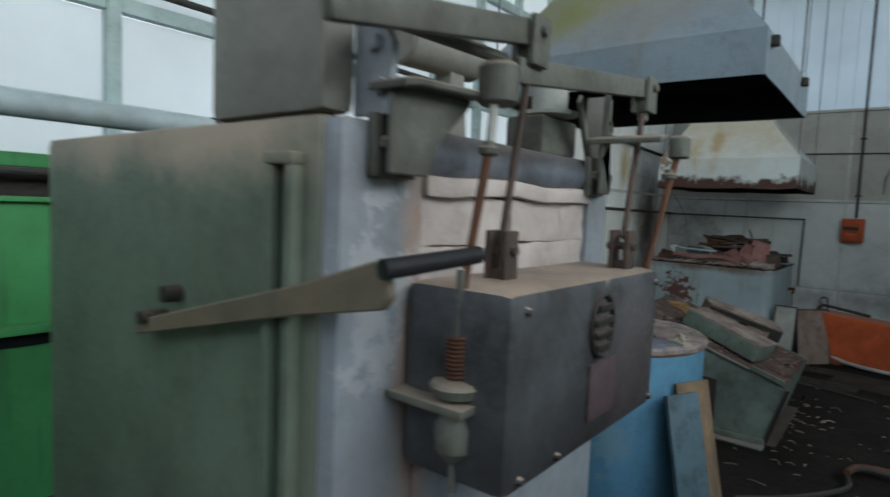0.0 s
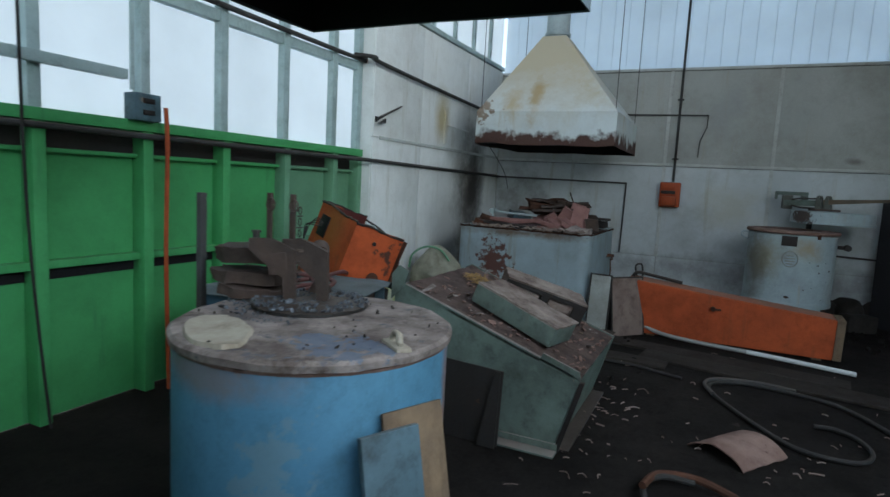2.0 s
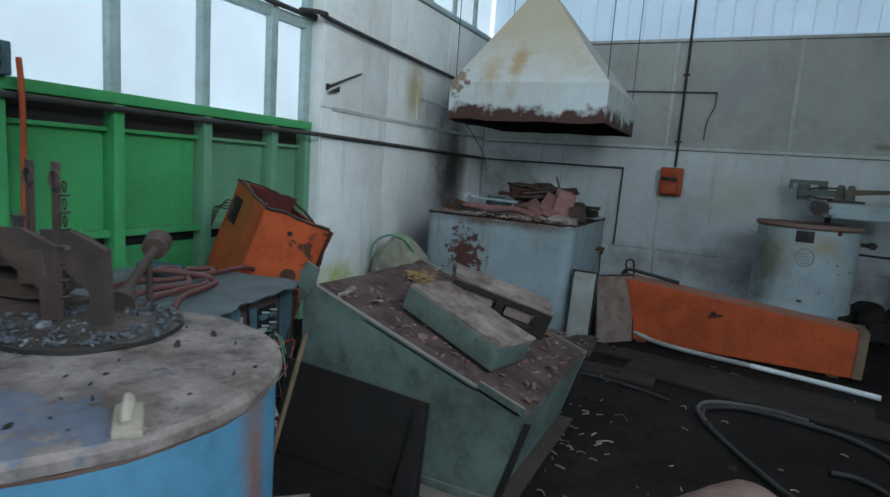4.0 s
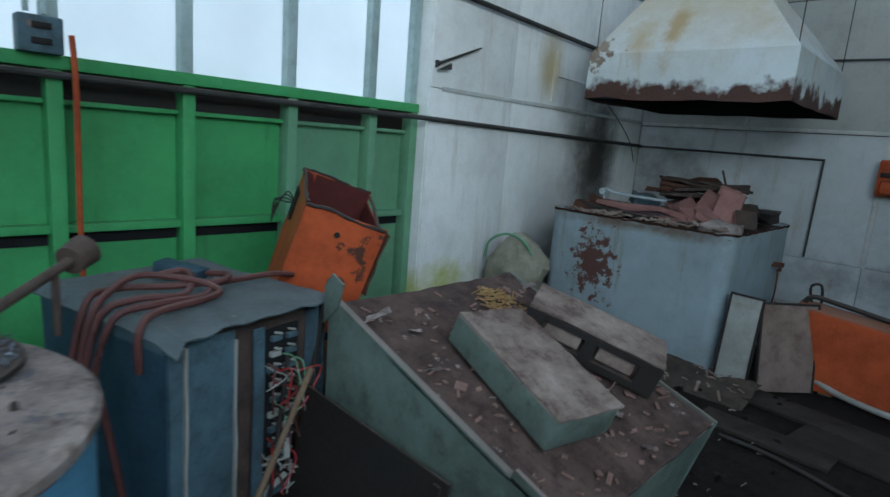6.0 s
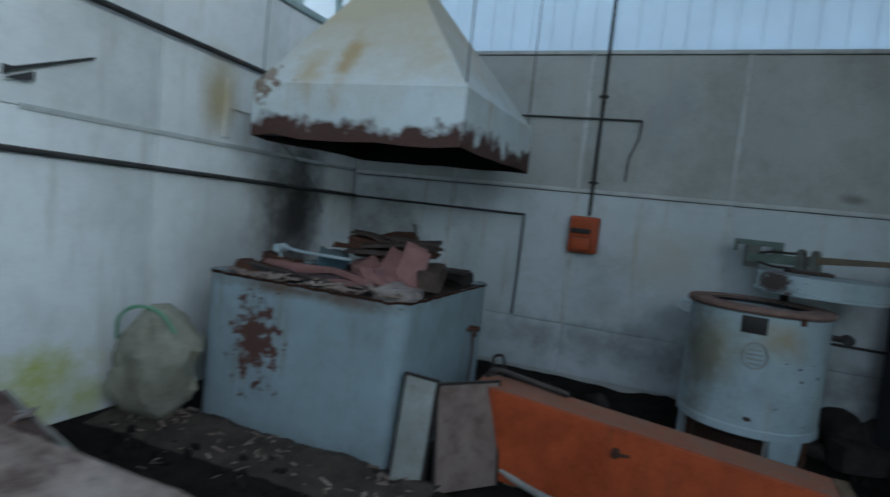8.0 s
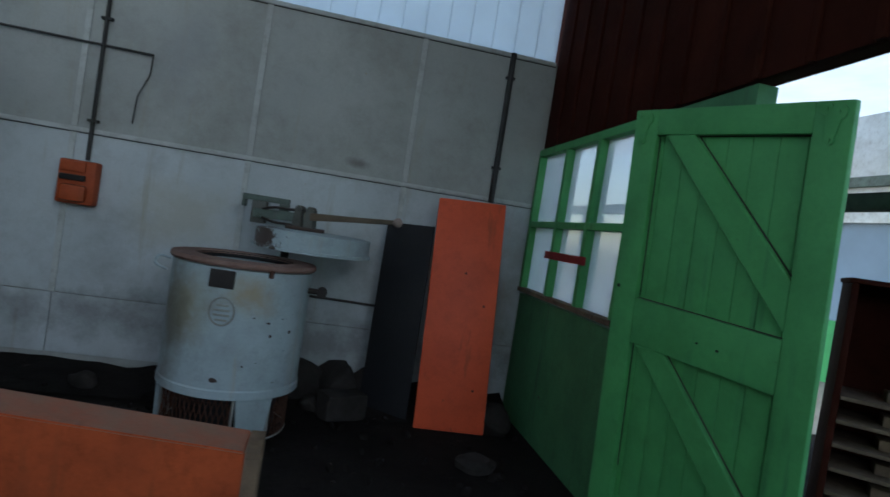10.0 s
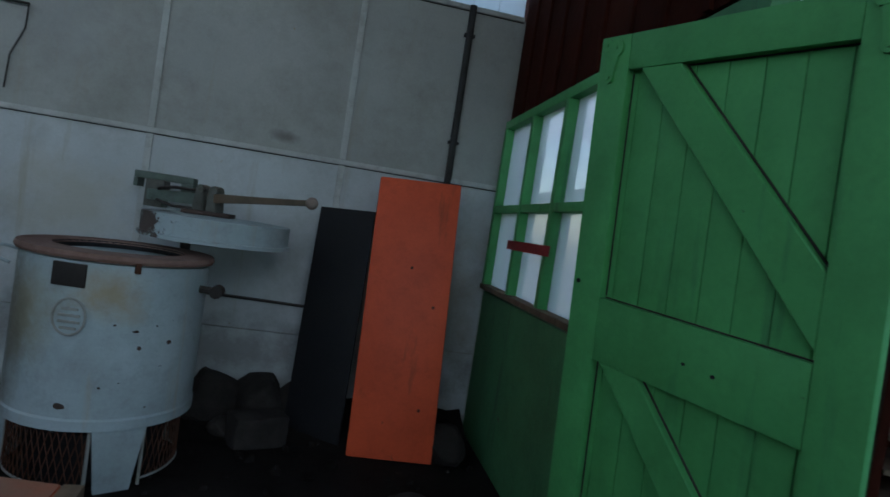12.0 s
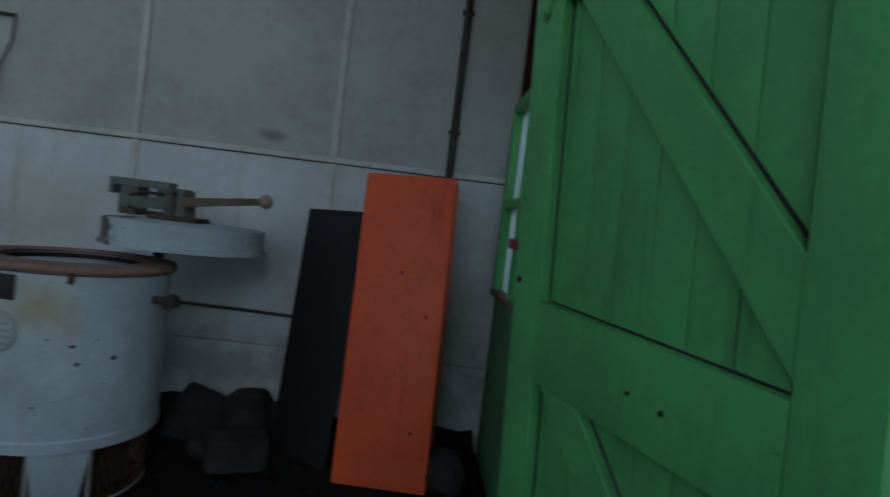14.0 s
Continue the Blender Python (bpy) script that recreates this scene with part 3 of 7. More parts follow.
# side wall with posts: green infill below, opal glazing above
wall = thing("wall_west", "green sheet wall with posts under tall opal glazing", "wall", (XL, 2, 0), kind="structure")
posts = [7.03, 6.62, 5.95, 5.28, 4.63] + [3.97 - 0.66 * k for k in range(10)]
for i, y in enumerate(posts):
    bm = B()
    box(bm, XL - 0.02, XL + 0.09, y - 0.035, y + 0.035, 0.0, 1.70, bev=0.004)
    part("post", bm, GREEN if i > 2 else GREEN_PALE, wall)
    bm = B()
    box(bm, XL - 0.02, XL + 0.06, y - 0.035, y + 0.035, 1.765, ZC, bev=0.004)
    part("mullion", bm, PALE_FRAME, wall)
for i, (a, b) in enumerate(zip(posts, posts[1:])):
    g = GREEN if i > 1 else GREEN_PALE
    bm = B()
    box(bm, XL - 0.03, XL - 0.022, b, a - 0.002, 0.0, 1.72)
    part("infill_sheet", bm, g, wall)
    bm = B()
    box(bm, XL - 0.02, XL + 0.05, b + 0.036, a - 0.036, 0.885, 0.93, bev=0.004)
    part("rail", bm, g, wall)
    # black strip paints the shade below the protruding rail
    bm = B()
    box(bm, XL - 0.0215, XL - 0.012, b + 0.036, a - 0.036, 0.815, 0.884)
    part("shade_strip", bm, BLACK, wall)
    # dark strip stands in for the sill overhang's shade
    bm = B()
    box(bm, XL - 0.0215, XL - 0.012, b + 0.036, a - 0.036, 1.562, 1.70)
    part("shade_strip", bm, DARK, wall, "dark strip painted as shade under the sill")
    bm = B()
    box(bm, XL - 0.02, XL + 0.03, b + 0.036, a - 0.036, 1.535, 1.56, bev=0.004)
    part("rail", bm, g, wall)
    for z0, z1 in ((1.755, 2.54), (2.64, 3.60), (3.68, ZC)):
        bm = B()
        box(bm, XL - 0.012, XL - 0.006, b + 0.034, a - 0.034, z0, z1)
        part("pane", bm, OPAL, wall)
    for z in (2.59, 3.64):
        bm = B()
        box(bm, XL - 0.02, XL + 0.05, b + 0.036, a - 0.036, z - 0.045, z + 0.035, bev=0.004)
        part("transom", bm, PALE_FRAME, wall)
bm = B()
box(bm, XL - 0.036, XL + 0.10, -2.6, 7.06, 1.702, 1.768, bev=0.005)
part("sill_beam", bm, GREEN, wall)

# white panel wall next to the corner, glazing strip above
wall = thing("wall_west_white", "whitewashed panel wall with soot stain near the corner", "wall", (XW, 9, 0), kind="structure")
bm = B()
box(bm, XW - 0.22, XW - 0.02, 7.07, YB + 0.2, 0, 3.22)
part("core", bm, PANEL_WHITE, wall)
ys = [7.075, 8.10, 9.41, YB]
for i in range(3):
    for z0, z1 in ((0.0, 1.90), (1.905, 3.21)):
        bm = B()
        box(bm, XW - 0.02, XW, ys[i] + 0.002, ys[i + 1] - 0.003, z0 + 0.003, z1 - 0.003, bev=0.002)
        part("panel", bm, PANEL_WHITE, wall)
bm = B()
box(bm, XW, XW + 0.010, 7.2, YB - 0.012, 1.885, 1.92, bev=0.003)
part("joint_strip", bm, BATTEN, wall)
bm = B()
box(bm, XW - 0.05, XW + 0.02, 7.07, YB, 3.222, 3.28, bev=0.004)
part("sill_beam", bm, PALE_FRAME, wall)
for k in range(6):
    y0, y1 = 7.08 + k * 0.606, 7.08 + (k + 1) * 0.606
    bm = B()
    box(bm, XW - 0.05, XW + 0.01, y0, y0 + 0.05, 3.28, ZC, bev=0.003)
    part("mullion", bm, PALE_FRAME, wall)
    bm = B()
    box(bm, XW - 0.04, XW - 0.034, y0 + 0.05, y1, 3.28, ZC)
    part("pane", bm, OPAL, wall)

# wall with the window and the doorway
wall = thing("wall_east", "green and red-brown board wall with window and doorway", "wall", (XR, 5, 0), kind="structure")
bm = B()
box(bm, XR, XR + 0.10, 8.0, YB, 0, 1.10)
part("lower_sheet", bm, GREEN_WALL, wall)
bm = B()
box(bm, XR, XR + 0.10, 8.0, 8.92, 1.10, 2.40)
part("lower_sheet", bm, GREEN_WALL, wall)
bm = B()
box(bm, XR, XR + 0.10, YF, 5.2, 0, 1.2)
part("lower_sheet", bm, GREEN_WALL, wall)
bm = B()
box(bm, XR + 0.03, XR + 0.12, 5.2, YB + 0.2, 2.42, ZC)
part("core", bm, BROWN, wall)
for k in range(18):
    y = YB - 0.30 * (k + 1)
    bm = B()
    box(bm, XR + 0.005, XR + 0.03, y + 0.006, y + 0.294, 2.42, ZC, bev=0.004)
    part("board", bm, BROWN, wall)
    bm = B()
    box(bm, XR - 0.015, XR + 0.005, y - 0.02, y + 0.02, 2.42, ZC, bev=0.004)
    part("cover_strip", bm, BROWN, wall)
for k in range(12):
    y = YF + 0.65 * k  # unseen glazed bays up to the doorway, added to light the room
    bm = B()
    z0 = 1.2
    box(bm, XR, XR + 0.08, y, y + 0.06, z0, ZC, bev=0.004)
    part("mullion", bm, PALE_FRAME, wall)
    bm = B()
    box(bm, XR + 0.03, XR + 0.036, y + 0.06, y + 0.65, z0, ZC)
    part("pane", bm, GLASS, wall).visible_shadow = False
# wall out of view; its upper glazing is assumed, to let light in
south = thing("wall_south", "unseen panel wall closing the hall, glazing added for light", "wall", (1.5, YF, 0), kind="structure")
bm = B()
box(bm, -2.0, XR + 0.2, YF - 0.2, YF, 0, 2.8)
part("lower_panel", bm, PANEL, south)
for k in range(10):
    x = -1.78 + 0.65 * k
    bm = B()
    box(bm, x, x + 0.06, YF - 0.1, YF, 2.8, ZC, bev=0.004)
    part("mullion", bm, PALE_FRAME, south)
    bm = B()
    box(bm, x + 0.06, x + 0.65, YF - 0.05, YF - 0.044, 2.8, ZC)
    part("pane", bm, GLASS, south).visible_shadow = False

win = thing("window_1", "green timber window of small panes with one red strip", "window", (XR, 9.8, 1.1), kind="structure")
bm = B()
for y in (10.68, 10.06, 9.49, 8.94):
    box(bm, XR - 0.03, XR + 0.08, y - 0.028, y + 0.028, 1.16, 2.34, bev=0.004)
part("window_frame", bm, GREEN_DOOR, win)
bm = B()
for z0, z1 in ((1.705, 1.755), (2.34, 2.40)):
    box(bm, XR - 0.028, XR + 0.08, 8.92, 10.71, z0, z1, bev=0.004)
part("rail", bm, GREEN_DOOR, win)
bm = B()
box(bm, XR - 0.04, XR + 0.10, 8.92, 10.71, 1.122, 1.158, bev=0.006)
part("window_sill", bm, WOOD, win)
for y0, y1 in ((8.968, 9.462), (9.518, 10.032), (10.088, 10.652)):
    for z0, z1 in ((1.16, 1.705), (1.755, 2.34)):
        bm = B()
        box(bm, XR + 0.03, XR + 0.034, y0, y1, z0, z1)
        part("pane", bm, DUSTY_GLASS, win, "dust-clouded glass")
bm = B()
box(bm, XR - 0.04, XR - 0.032, 9.40, 10.17, 1.455, 1.515)
part("red_strip", bm, REDTAPE, win, "red painted strip nailed across the mullions")

# braced door leaf, hinged at the doorway and folded back towards the wall
door = thing("door_1", "green ledged and braced plank door standing open", "door", pose(4.864, 7.566, 0.0, 0, 0, 21) @ pose(0, 0, 0, 0, -2.8, 0), kind="structure")
DW, DZ, RACK = 1.005, 2.295, Matrix.Identity(4)
RACK[2][1], RACK[2][3] = 0.056, -0.049  # the leaf has racked: its ledges rise towards the free edge


def door_part(name, bm, material, label=""):
    bmesh.ops.transform(bm, matrix=RACK, verts=bm.verts)
    return part(name, bm, material, door, label, local=True)


for k in range(8):
    y = 0.05 + k * (DW - 0.1) / 8
    bm = B()
    box(bm, 0.016, 0.04, y + 0.001, y + (DW - 0.1) / 8 - 0.001, 0.08, DZ - 0.02, bev=0.003)
    door_part("plank", bm, GREEN_DOOR)
for y0, y1 in ((0.0, 0.14), (0.868, DW)):
    bm = B()
    box(bm, -0.02, 0.0155, y0, y1, 0.06, DZ, bev=0.005)
    door_part("stile", bm, GREEN_DOOR)
for z0, z1 in ((0.07, 0.24), (1.136, 1.36), (2.17, DZ)):
    bm = B()
    box(bm, -0.019, 0.0145, 0.1405, 0.8675, z0, z1, bev=0.005)
    door_part("ledge", bm, GREEN_DOOR)
for poly in (((0.652, 2.1695), (0.815, 2.1695), (0.1405, 1.385), (0.1405, 1.592)), ((0.668, 1.1355), (0.835, 1.1355), (0.1405, 0.40), (0.1405, 0.588))):
    bm = B()
    prism(bm, poly, "x", -0.017, 0.014)
    bmesh.ops.bevel(bm, geom=list(bm.edges), offset=0.004, segments=1, affect="EDGES")
    door_part("brace", bm, GREEN_DOOR)
for y in (DW - 0.062, 0.07):
    bm = B()
    rod(bm, (-0.03, y - 0.018, DZ - 0.045), (-0.02, y - 0.018, DZ - 0.045), 0.032, n=14)
    rod(bm, (-0.03, y + 0.026, DZ - 0.032), (-0.02, y + 0.026, DZ - 0.032), 0.024, n=14)
    prism(bm, [(y - 0.035, DZ - 0.05), (y + 0.03, DZ - 0.05), (y + 0.018, DZ - 0.15), (y - 0.012, DZ - 0.15)], "x", -0.028, -0.02)
    rod(bm, (-0.029, y + 0.004, DZ - 0.15), (-0.02, y + 0.004, DZ - 0.15), 0.02, n=12)
    for dy, dz in ((-0.02, -0.045), (0.025, -0.032), (0.004, -0.15)):
        rod(bm, (-0.034, y + dy, DZ + dz), (-0.028, y + dy, DZ + dz), 0.007, n=8)
    door_part("hinge_plate", bm, GREEN_DOOR, "painted cast hinge plate")
# dark beads paint the shade, with some dirt, into the leaf's creases
for (y0, za), (y1, zb), w in (((0.649, 2.166), (0.143, 1.597), 0.0055), ((0.664, 1.131), (0.143, 0.594), 0.005), ((0.145, 2.167), (0.645, 2.167), 0.003), ((0.145, 1.133), (0.66, 1.133), 0.0035), ((0.15, 1.362), (0.866, 1.362), 0.003), ((0.866, 1.37), (0.866, 2.16), 0.0028), ((0.866, 0.5), (0.866, 1.13), 0.003)):
    bm = B()
    rod(bm, (0.0135, y0, za), (0.0135, y1, zb), w, n=6)
    door_part("shade_seam", bm, DARK, "dark bead painting shade and dirt along the joint")
for y, z, r in ((DW - 0.028, 1.40, 0.009), (0.50, 1.24, 0.005), (0.40, 1.235, 0.006)):
    bm = B()
    rod(bm, (-0.024, y, z), (-0.019, y, z), r, n=10)
    door_part("nail_hole", bm, BLACK, "small dark hole")

# ---- pipes on the walls ----
bm = B()
tube(bm, [(XL + 0.125, -2.5, 1.69), (XL + 0.125, 2.0, 1.68), (XL + 0.125, 6.3, 1.667), (XW + 0.03, 6.95, 1.664), (XW + 0.03, 7.3, 1.66), (XW + 0.03, 10.5, 1.625), (XW + 0.03, 10.68, 1.62)], 0.019)
tube(bm, [(XW + 0.03, 10.68, 1.62), (-0.6, YB - 0.03, 1.615), (0.40, YB - 0.03, 1.61)], 0.012)
rod(bm, (0.40, YB - 0.03, 1.62), (0.385, YB - 0.03, 0.62), 0.010, n=8)
single("wall_pipe", bm, PIPE, "thin dark steel pipe running along two walls", "pipe")
bm = B()
tube(bm, [(XL + 0.09, -2.5, 2.72), (XL + 0.09, 6.7, 2.64), (XL + 0.11, 6.86, 2.66), (XW + 0.05, 7.0, 2.655), (XW + 0.05, 7.2, 2.62), (XW + 0.05, 9.9, 2.53), (XW + 0.05, 10.66, 2.52)], 0.021)
single("wall_pipe", bm, PIPE, "dark steel pipe running high along the glazing", "pipe")
bm = B()
tube(bm, [(-1.4, YB - 0.03, 2.575), (0.3, YB - 0.03, 2.57), (1.385, YB - 0.03, 2.56)], 0.010)
for a, b in (((1.385, 2.565), (1.38, 2.40)), ((1.38, 2.40), (1.31, 2.22)), ((1.31, 2.22), (1.30, 2.0))):
    rod(bm, (a[0], YB - 0.03, a[1]), (b[0], YB - 0.03, b[1]), 0.006, n=6)
single("wall_pipe", bm, PIPE, "thin conduit ending in a dangling wire", "pipe")
for x, z0, z1, r in ((1.022, 1.66, 4.9, 0.016), (4.285, 1.86, 3.19, 0.026)):
    bm = B()
    rod(bm, (x, YB - 0.03, z0), (x, YB - 0.03, z1), r)
    for z in (z0 + 0.3, z0 + 1.1):
        box(bm, x - 0.04, x + 0.04, YB - 0.045, YB - 0.008, z, z + 0.02)
    single("conduit", bm, PIPE, "upright dark steel conduit fixed to the panel wall", "conduit")

# ---- orange switch box ----
sw = thing("switch_box", "orange steel switch box on the panel wall", "switch box", (0.97, YB, 1.30))
bm = B()
box(bm, 0.865, 1.13, YB - 0.13, YB - 0.008, 1.31, 1.65, bev=0.022)
part("body", bm, OLD_ORANGE, sw)
bm = B()
box(bm, 0.885, 1.06, YB - 0.15, YB - 0.131, 1.56, 1.635, bev=0.006)
part("cover", bm, OLD_ORANGE, sw)
bm = B()
box(bm, 0.90, 1.09, YB - 0.175, YB - 0.131, 1.33, 1.46, bev=0.035)
part("bulge", bm, OLD_ORANGE, sw, "rounded grimy orange boss")
bm = B()
box(bm, 0.885, 1.07, YB - 0.16, YB - 0.132, 1.49, 1.535, bev=0.012)
part("handle", bm, DARK, sw, "dark recessed handle")


# ---- furnace with its lifting door ----
def furnace():
    t = thing("furnace", "grey-green box furnace with dusty raised door", "furnace", (0.3, 1.8, 0))
    bm = B()
    box(bm, -0.36, 0.858, 1.262, 2.305, 0.0, 1.745, bev=0.025)
    part("body", bm, GREYGREEN, t)
    for y0, y1 in ((1.275, 1.475), (2.175, 2.302)):
        bm = B()
        box(bm, 0.80, 0.895, y0, y1, 0.02, 1.74, bev=0.02)
        part("front_pillar", bm, BLUEGREY, t)
    bm = B()
    box(bm, 0.83, 0.90, 1.477, 2.173, 0.05, 1.10, bev=0.012)
    part("front_plate", bm, BLUEGREY, t)
    bm = B()
    rod(bm, (0.852, 1.465, 1.697), (0.852, 2.19, 1.697), 0.05, n=32)
    part("lintel_pipe", bm, LINTEL, t, "blue-grey round lintel with flaking paint")
    bm = B()
    box(bm, 0.80, 0.905, 1.477, 2.173, 1.622, 1.66, bev=0.008)
    bmesh.ops.subdivide_edges(bm, edges=[e for e in bm.edges if e.calc_length() > 0.06], cuts=10, use_grid_fill=True)
    rough_up(bm, 0.008, 9)
    rough_up(bm, 0.003, 40)
    part("ledge", bm, FIREBRICK, t, "dust-caked brick ledge")
    for r, cuts in enumerate(((1.479, 1.70, 1.95, 2.172), (1.479, 1.79, 2.03, 2.172))):
        for k, (y0, y1) in enumerate(zip(cuts, cuts[1:])):
            bm = B()
            box(bm, 0.80, 0.884, y0 + 0.001, y1 - 0.001, 1.425 + r * 0.099, 1.5235 + r * 0.099, bev=0.005)
            bmesh.ops.subdivide_edges(bm, edges=[e for e in bm.edges if e.calc_length() > 0.06], cuts=7, use_grid_fill=True)
            rough_up(bm, 0.006, 14, k + 3.0 * r)
            rough_up(bm, 0.003, 50, k)
            part("firebrick", bm, FIREBRICK, t)
    # door
    bm = B()
    box(bm, 0.902, 1.125, 1.425, 2.105, 1.135, 1.472, bev=0.026)
    d = part("door", bm, FURNACE_DOOR, t, "scorched steel door with dusty top")
    bm = B()
    m = Matrix.Translation((1.128, 1.765, 1.378)) @ Matrix.Rotation(radians(90), 4, "Y")
    pts = [m @ Vector((0.062 * math.cos(a), 0.05 * math.sin(a), 0)) for a in [2 * math.pi * k / 12 for k in range(13)]]
    tube(bm, pts, 0.006, 6)
    part("emblem", bm, DARK, d, "raised oval cast emblem")
    for k in range(4):
        z = 1.415 - 0.026 * k
        w = 0.045 - 0.008 * abs(k - 1.5)
        bm = B()
        box(bm, 1.120, 1.138, 1.765 - w, 1.765 + w, z - 0.008, z + 0.006, pose(0, 0, 0), 0.004)
        rough_up(bm, 0.004, 30)
        part("bar", bm, DARK, d)
    bm = B()
    box(bm, 1.124, 1.131, 1.715, 1.845, 1.19, 1.305, bev=0.003)
    part("nameplate", bm, PURPLE, d, "purple-brown tarnished nameplate")
    for y, z in ((1.47, 1.44), (1.47, 1.16), (2.07, 1.44), (2.07, 1.16), (1.60, 1.16)):
        bm = B()
        rod(bm, (1.122, y, z), (1.134, y, z), 0.009, 0.006, n=8)
        part("bolt", bm, FURNACE_DOOR, d)
    # spring gear beside the door
    bm = B()
    tube(bm, [(1.02 + 0.016 * math.cos(a), 1.43 + 0.016 * math.sin(a), 1.315 + 0.0036 * a / math.pi) for a in [math.pi / 3 * k for k in range(64)]], 0.0042, 5)
    part("spring", bm, RUST, t, "rusty coil spring")
    bm = B()
    rod(bm, (1.02, 1.43, 1.12), (1.02, 1.43, 1.50), 0.007)
    lathe(bm, [(0.01, 0.0), (0.04, 0.010), (0.046, 0.026), (0.04, 0.032), (0.02, 0.036)], (1.02, 1.43, 1.28), 20)
    lathe(bm, [(0.015, 0.0), (0.032, 0.02), (0.034, 0.06), (0.02, 0.09)], (1.02, 1.43, 1.176), 16)
    part("spring_seat", bm, ARM, t)
    bm = B()
    box(bm, 0.90, 1.065, 1.385, 1.452, 1.266, 1.281, bev=0.004)
    part("spring_bracket", bm, ARM, t)
    # side lever
    bm = B()
    m = pose(0.34, 1.225, 1.325, 0, -13.5, 0)
    prism(bm, [(-0.03, -0.018), (0.55, -0.026), (0.72, -0.034), (0.74, -0.02), (0.74, 0.02), (0.72, 0.034), (0.55, 0.022), (-0.03, 0.012)], "y", -0.008, 0.008, m)
    bmesh.ops.bevel(bm, geom=list(bm.edges), offset=0.003, segments=1, affect="EDGES")
    lv = part("lever", bm, LEVER, t, "flat steel hand lever")
    bm = B()
    rod(bm, (1.065, 1.20, 1.518), (1.10, 1.365, 1.534), 0.0145, 0.013, n=16)
    part("grip", bm, BLACK, lv, "glossy black tube grip")
    bm = B()
    rod(bm, (0.42, 1.262, 1.40), (0.42, 1.225, 1.40), 0.018, n=12)
    part("pivot", bm, DARK, t)
    bm = B()
    rod(bm, (0.36, 1.262, 1.345), (0.36, 1.205, 1.345), 0.014, n=10)
    part("pivot", bm, DARK, t)
    bm = B()
    box(bm, 0.745, 0.765, 1.238, 1.263, 0.25, 1.66, bev=0.004)
    box(bm, 0.80, 0.822, 1.238, 1.263, 0.25, 1.66, bev=0.004)
    box(bm, 0.745, 0.822, 1.236, 1.2625, 1.66, 1.68, bev=0.004)
    part("guide_rail", bm, GREYGREEN, t)
    # tower and plate on top
    bm = B()
    box(bm, 0.525, 0.86, 1.264, 1.335, 1.7455, 2.75, bev=0.02)
    part("counterweight_tower", bm, TOWER, t, "dust-grey tall casing")
    bm = B()
    prism(bm, [(0.85, 1.746), (0.935, 1.746), (0.935, 1.86), (0.915, 1.89), (0.885, 1.885), (0.85, 1.91)], "y", 1.337, 1.352)
    for x, z in ((0.915, 1.79), (0.90, 1.86)):
        rod(bm, (x, 1.325, z), (x, 1.345, z), 0.014, n=12)
    part("bearing_plate", bm, BLUEGREY, t)
    for s, reach in ((0.0, 0.0), (0.80, -0.16)):
        e = 1.54 + s + reach
        x1 = 0.985 if s == 0 else 1.10
        bm = B()
        prism(bm, [(1.32 + s, 1.795), (1.345 + s, 1.80), (e, 1.808), (e, 1.796), (1.35 + s, 1.787), (1.32 + s, 1.78)], "x", 0.90, x1)
        bmesh.ops.bevel(bm, geom=list(bm.edges), offset=0.003, segments=1, affect="EDGES")
        part("bracket_flange", bm, ARM, t, "dusty upper flange")
        bm = B()
        prism(bm, [(1.33 + s, 1.65), (1.33 + s, 1.788), (e, 1.796), (e - 0.012, 1.778), (e - 0.05, 1.745), (1.445 + s if s == 0 else 1.40 + s, 1.70), (1.425 + s if s == 0 else 1.385 + s, 1.65)], "x", 0.936, 0.948)
        bmesh.ops.bevel(bm, geom=list(bm.edges), offset=0.003, segments=1, affect="EDGES")
        part("bracket_web", bm, ARM, t, "curved cast web")
        bm = B()
        box(bm, 0.896, 0.914, 1.325 + s, 1.43 + s, 1.645, 1.75, bev=0.006)
        for y, z in ((1.348, 1.70), (1.408, 1.68)):
            rod(bm, (0.91, y + s, z), (0.93, y + s, z), 0.013, n=6)
        part("bracket_foot", bm, ARM, t, "bolted bracket foot")
        bm = B()
        lathe(bm, [(0.030, 0.0), (0.037, 0.006), (0.038, 0.066), (0.030, 0.074)] if s == 0 else [(0.020, 0.0), (0.026, 0.004), (0.026, 0.05), (0.020, 0.056)], (1.0 if s == 0 else 1.125, e + 0.005, 1.785 if s == 0 else 1.745), 20)
        part("bearing_boss", bm, ARM, t)
    for a, b in (((1.0, 1.15, 1.853), (1.0, 1.648, 1.938)), ((1.0, 1.60, 1.858), (1.0, 2.255, 1.942))):
        bm = B()
        d1 = (Vector(b) - Vector(a))
        m = Matrix.Translation(a) @ d1.to_track_quat("X", "Z").to_matrix().to_4x4()
        box(bm, 0, d1.length, -0.011, 0.011, -0.024, 0.024, m, 0.004)
        part("arm", bm, ARM, t)
        bm = B()
        box(bm, 0.974, 0.988, b[1] - 0.03, b[1] + 0.03, b[2] - 0.066, b[2] + 0.028, bev=0.006)
        box(bm, 1.012, 1.026, b[1] - 0.03, b[1] + 0.03, b[2] - 0.066, b[2] + 0.028, bev=0.006)
        box(bm, 0.989, 1.011, b[1] - 0.02, b[1] + 0.02, b[2] - 0.066, b[2] - 0.03, bev=0.004)
        rod(bm, (0.964, b[1], b[2]), (1.036, b[1], b[2]), 0.011, n=10)
        rod(bm, (1.0, b[1] - 0.004, b[2] - 0.085), (1.0, b[1], b[2] - 0.06), 0.014, n=6)
        part("clevis", bm, ARM, t)
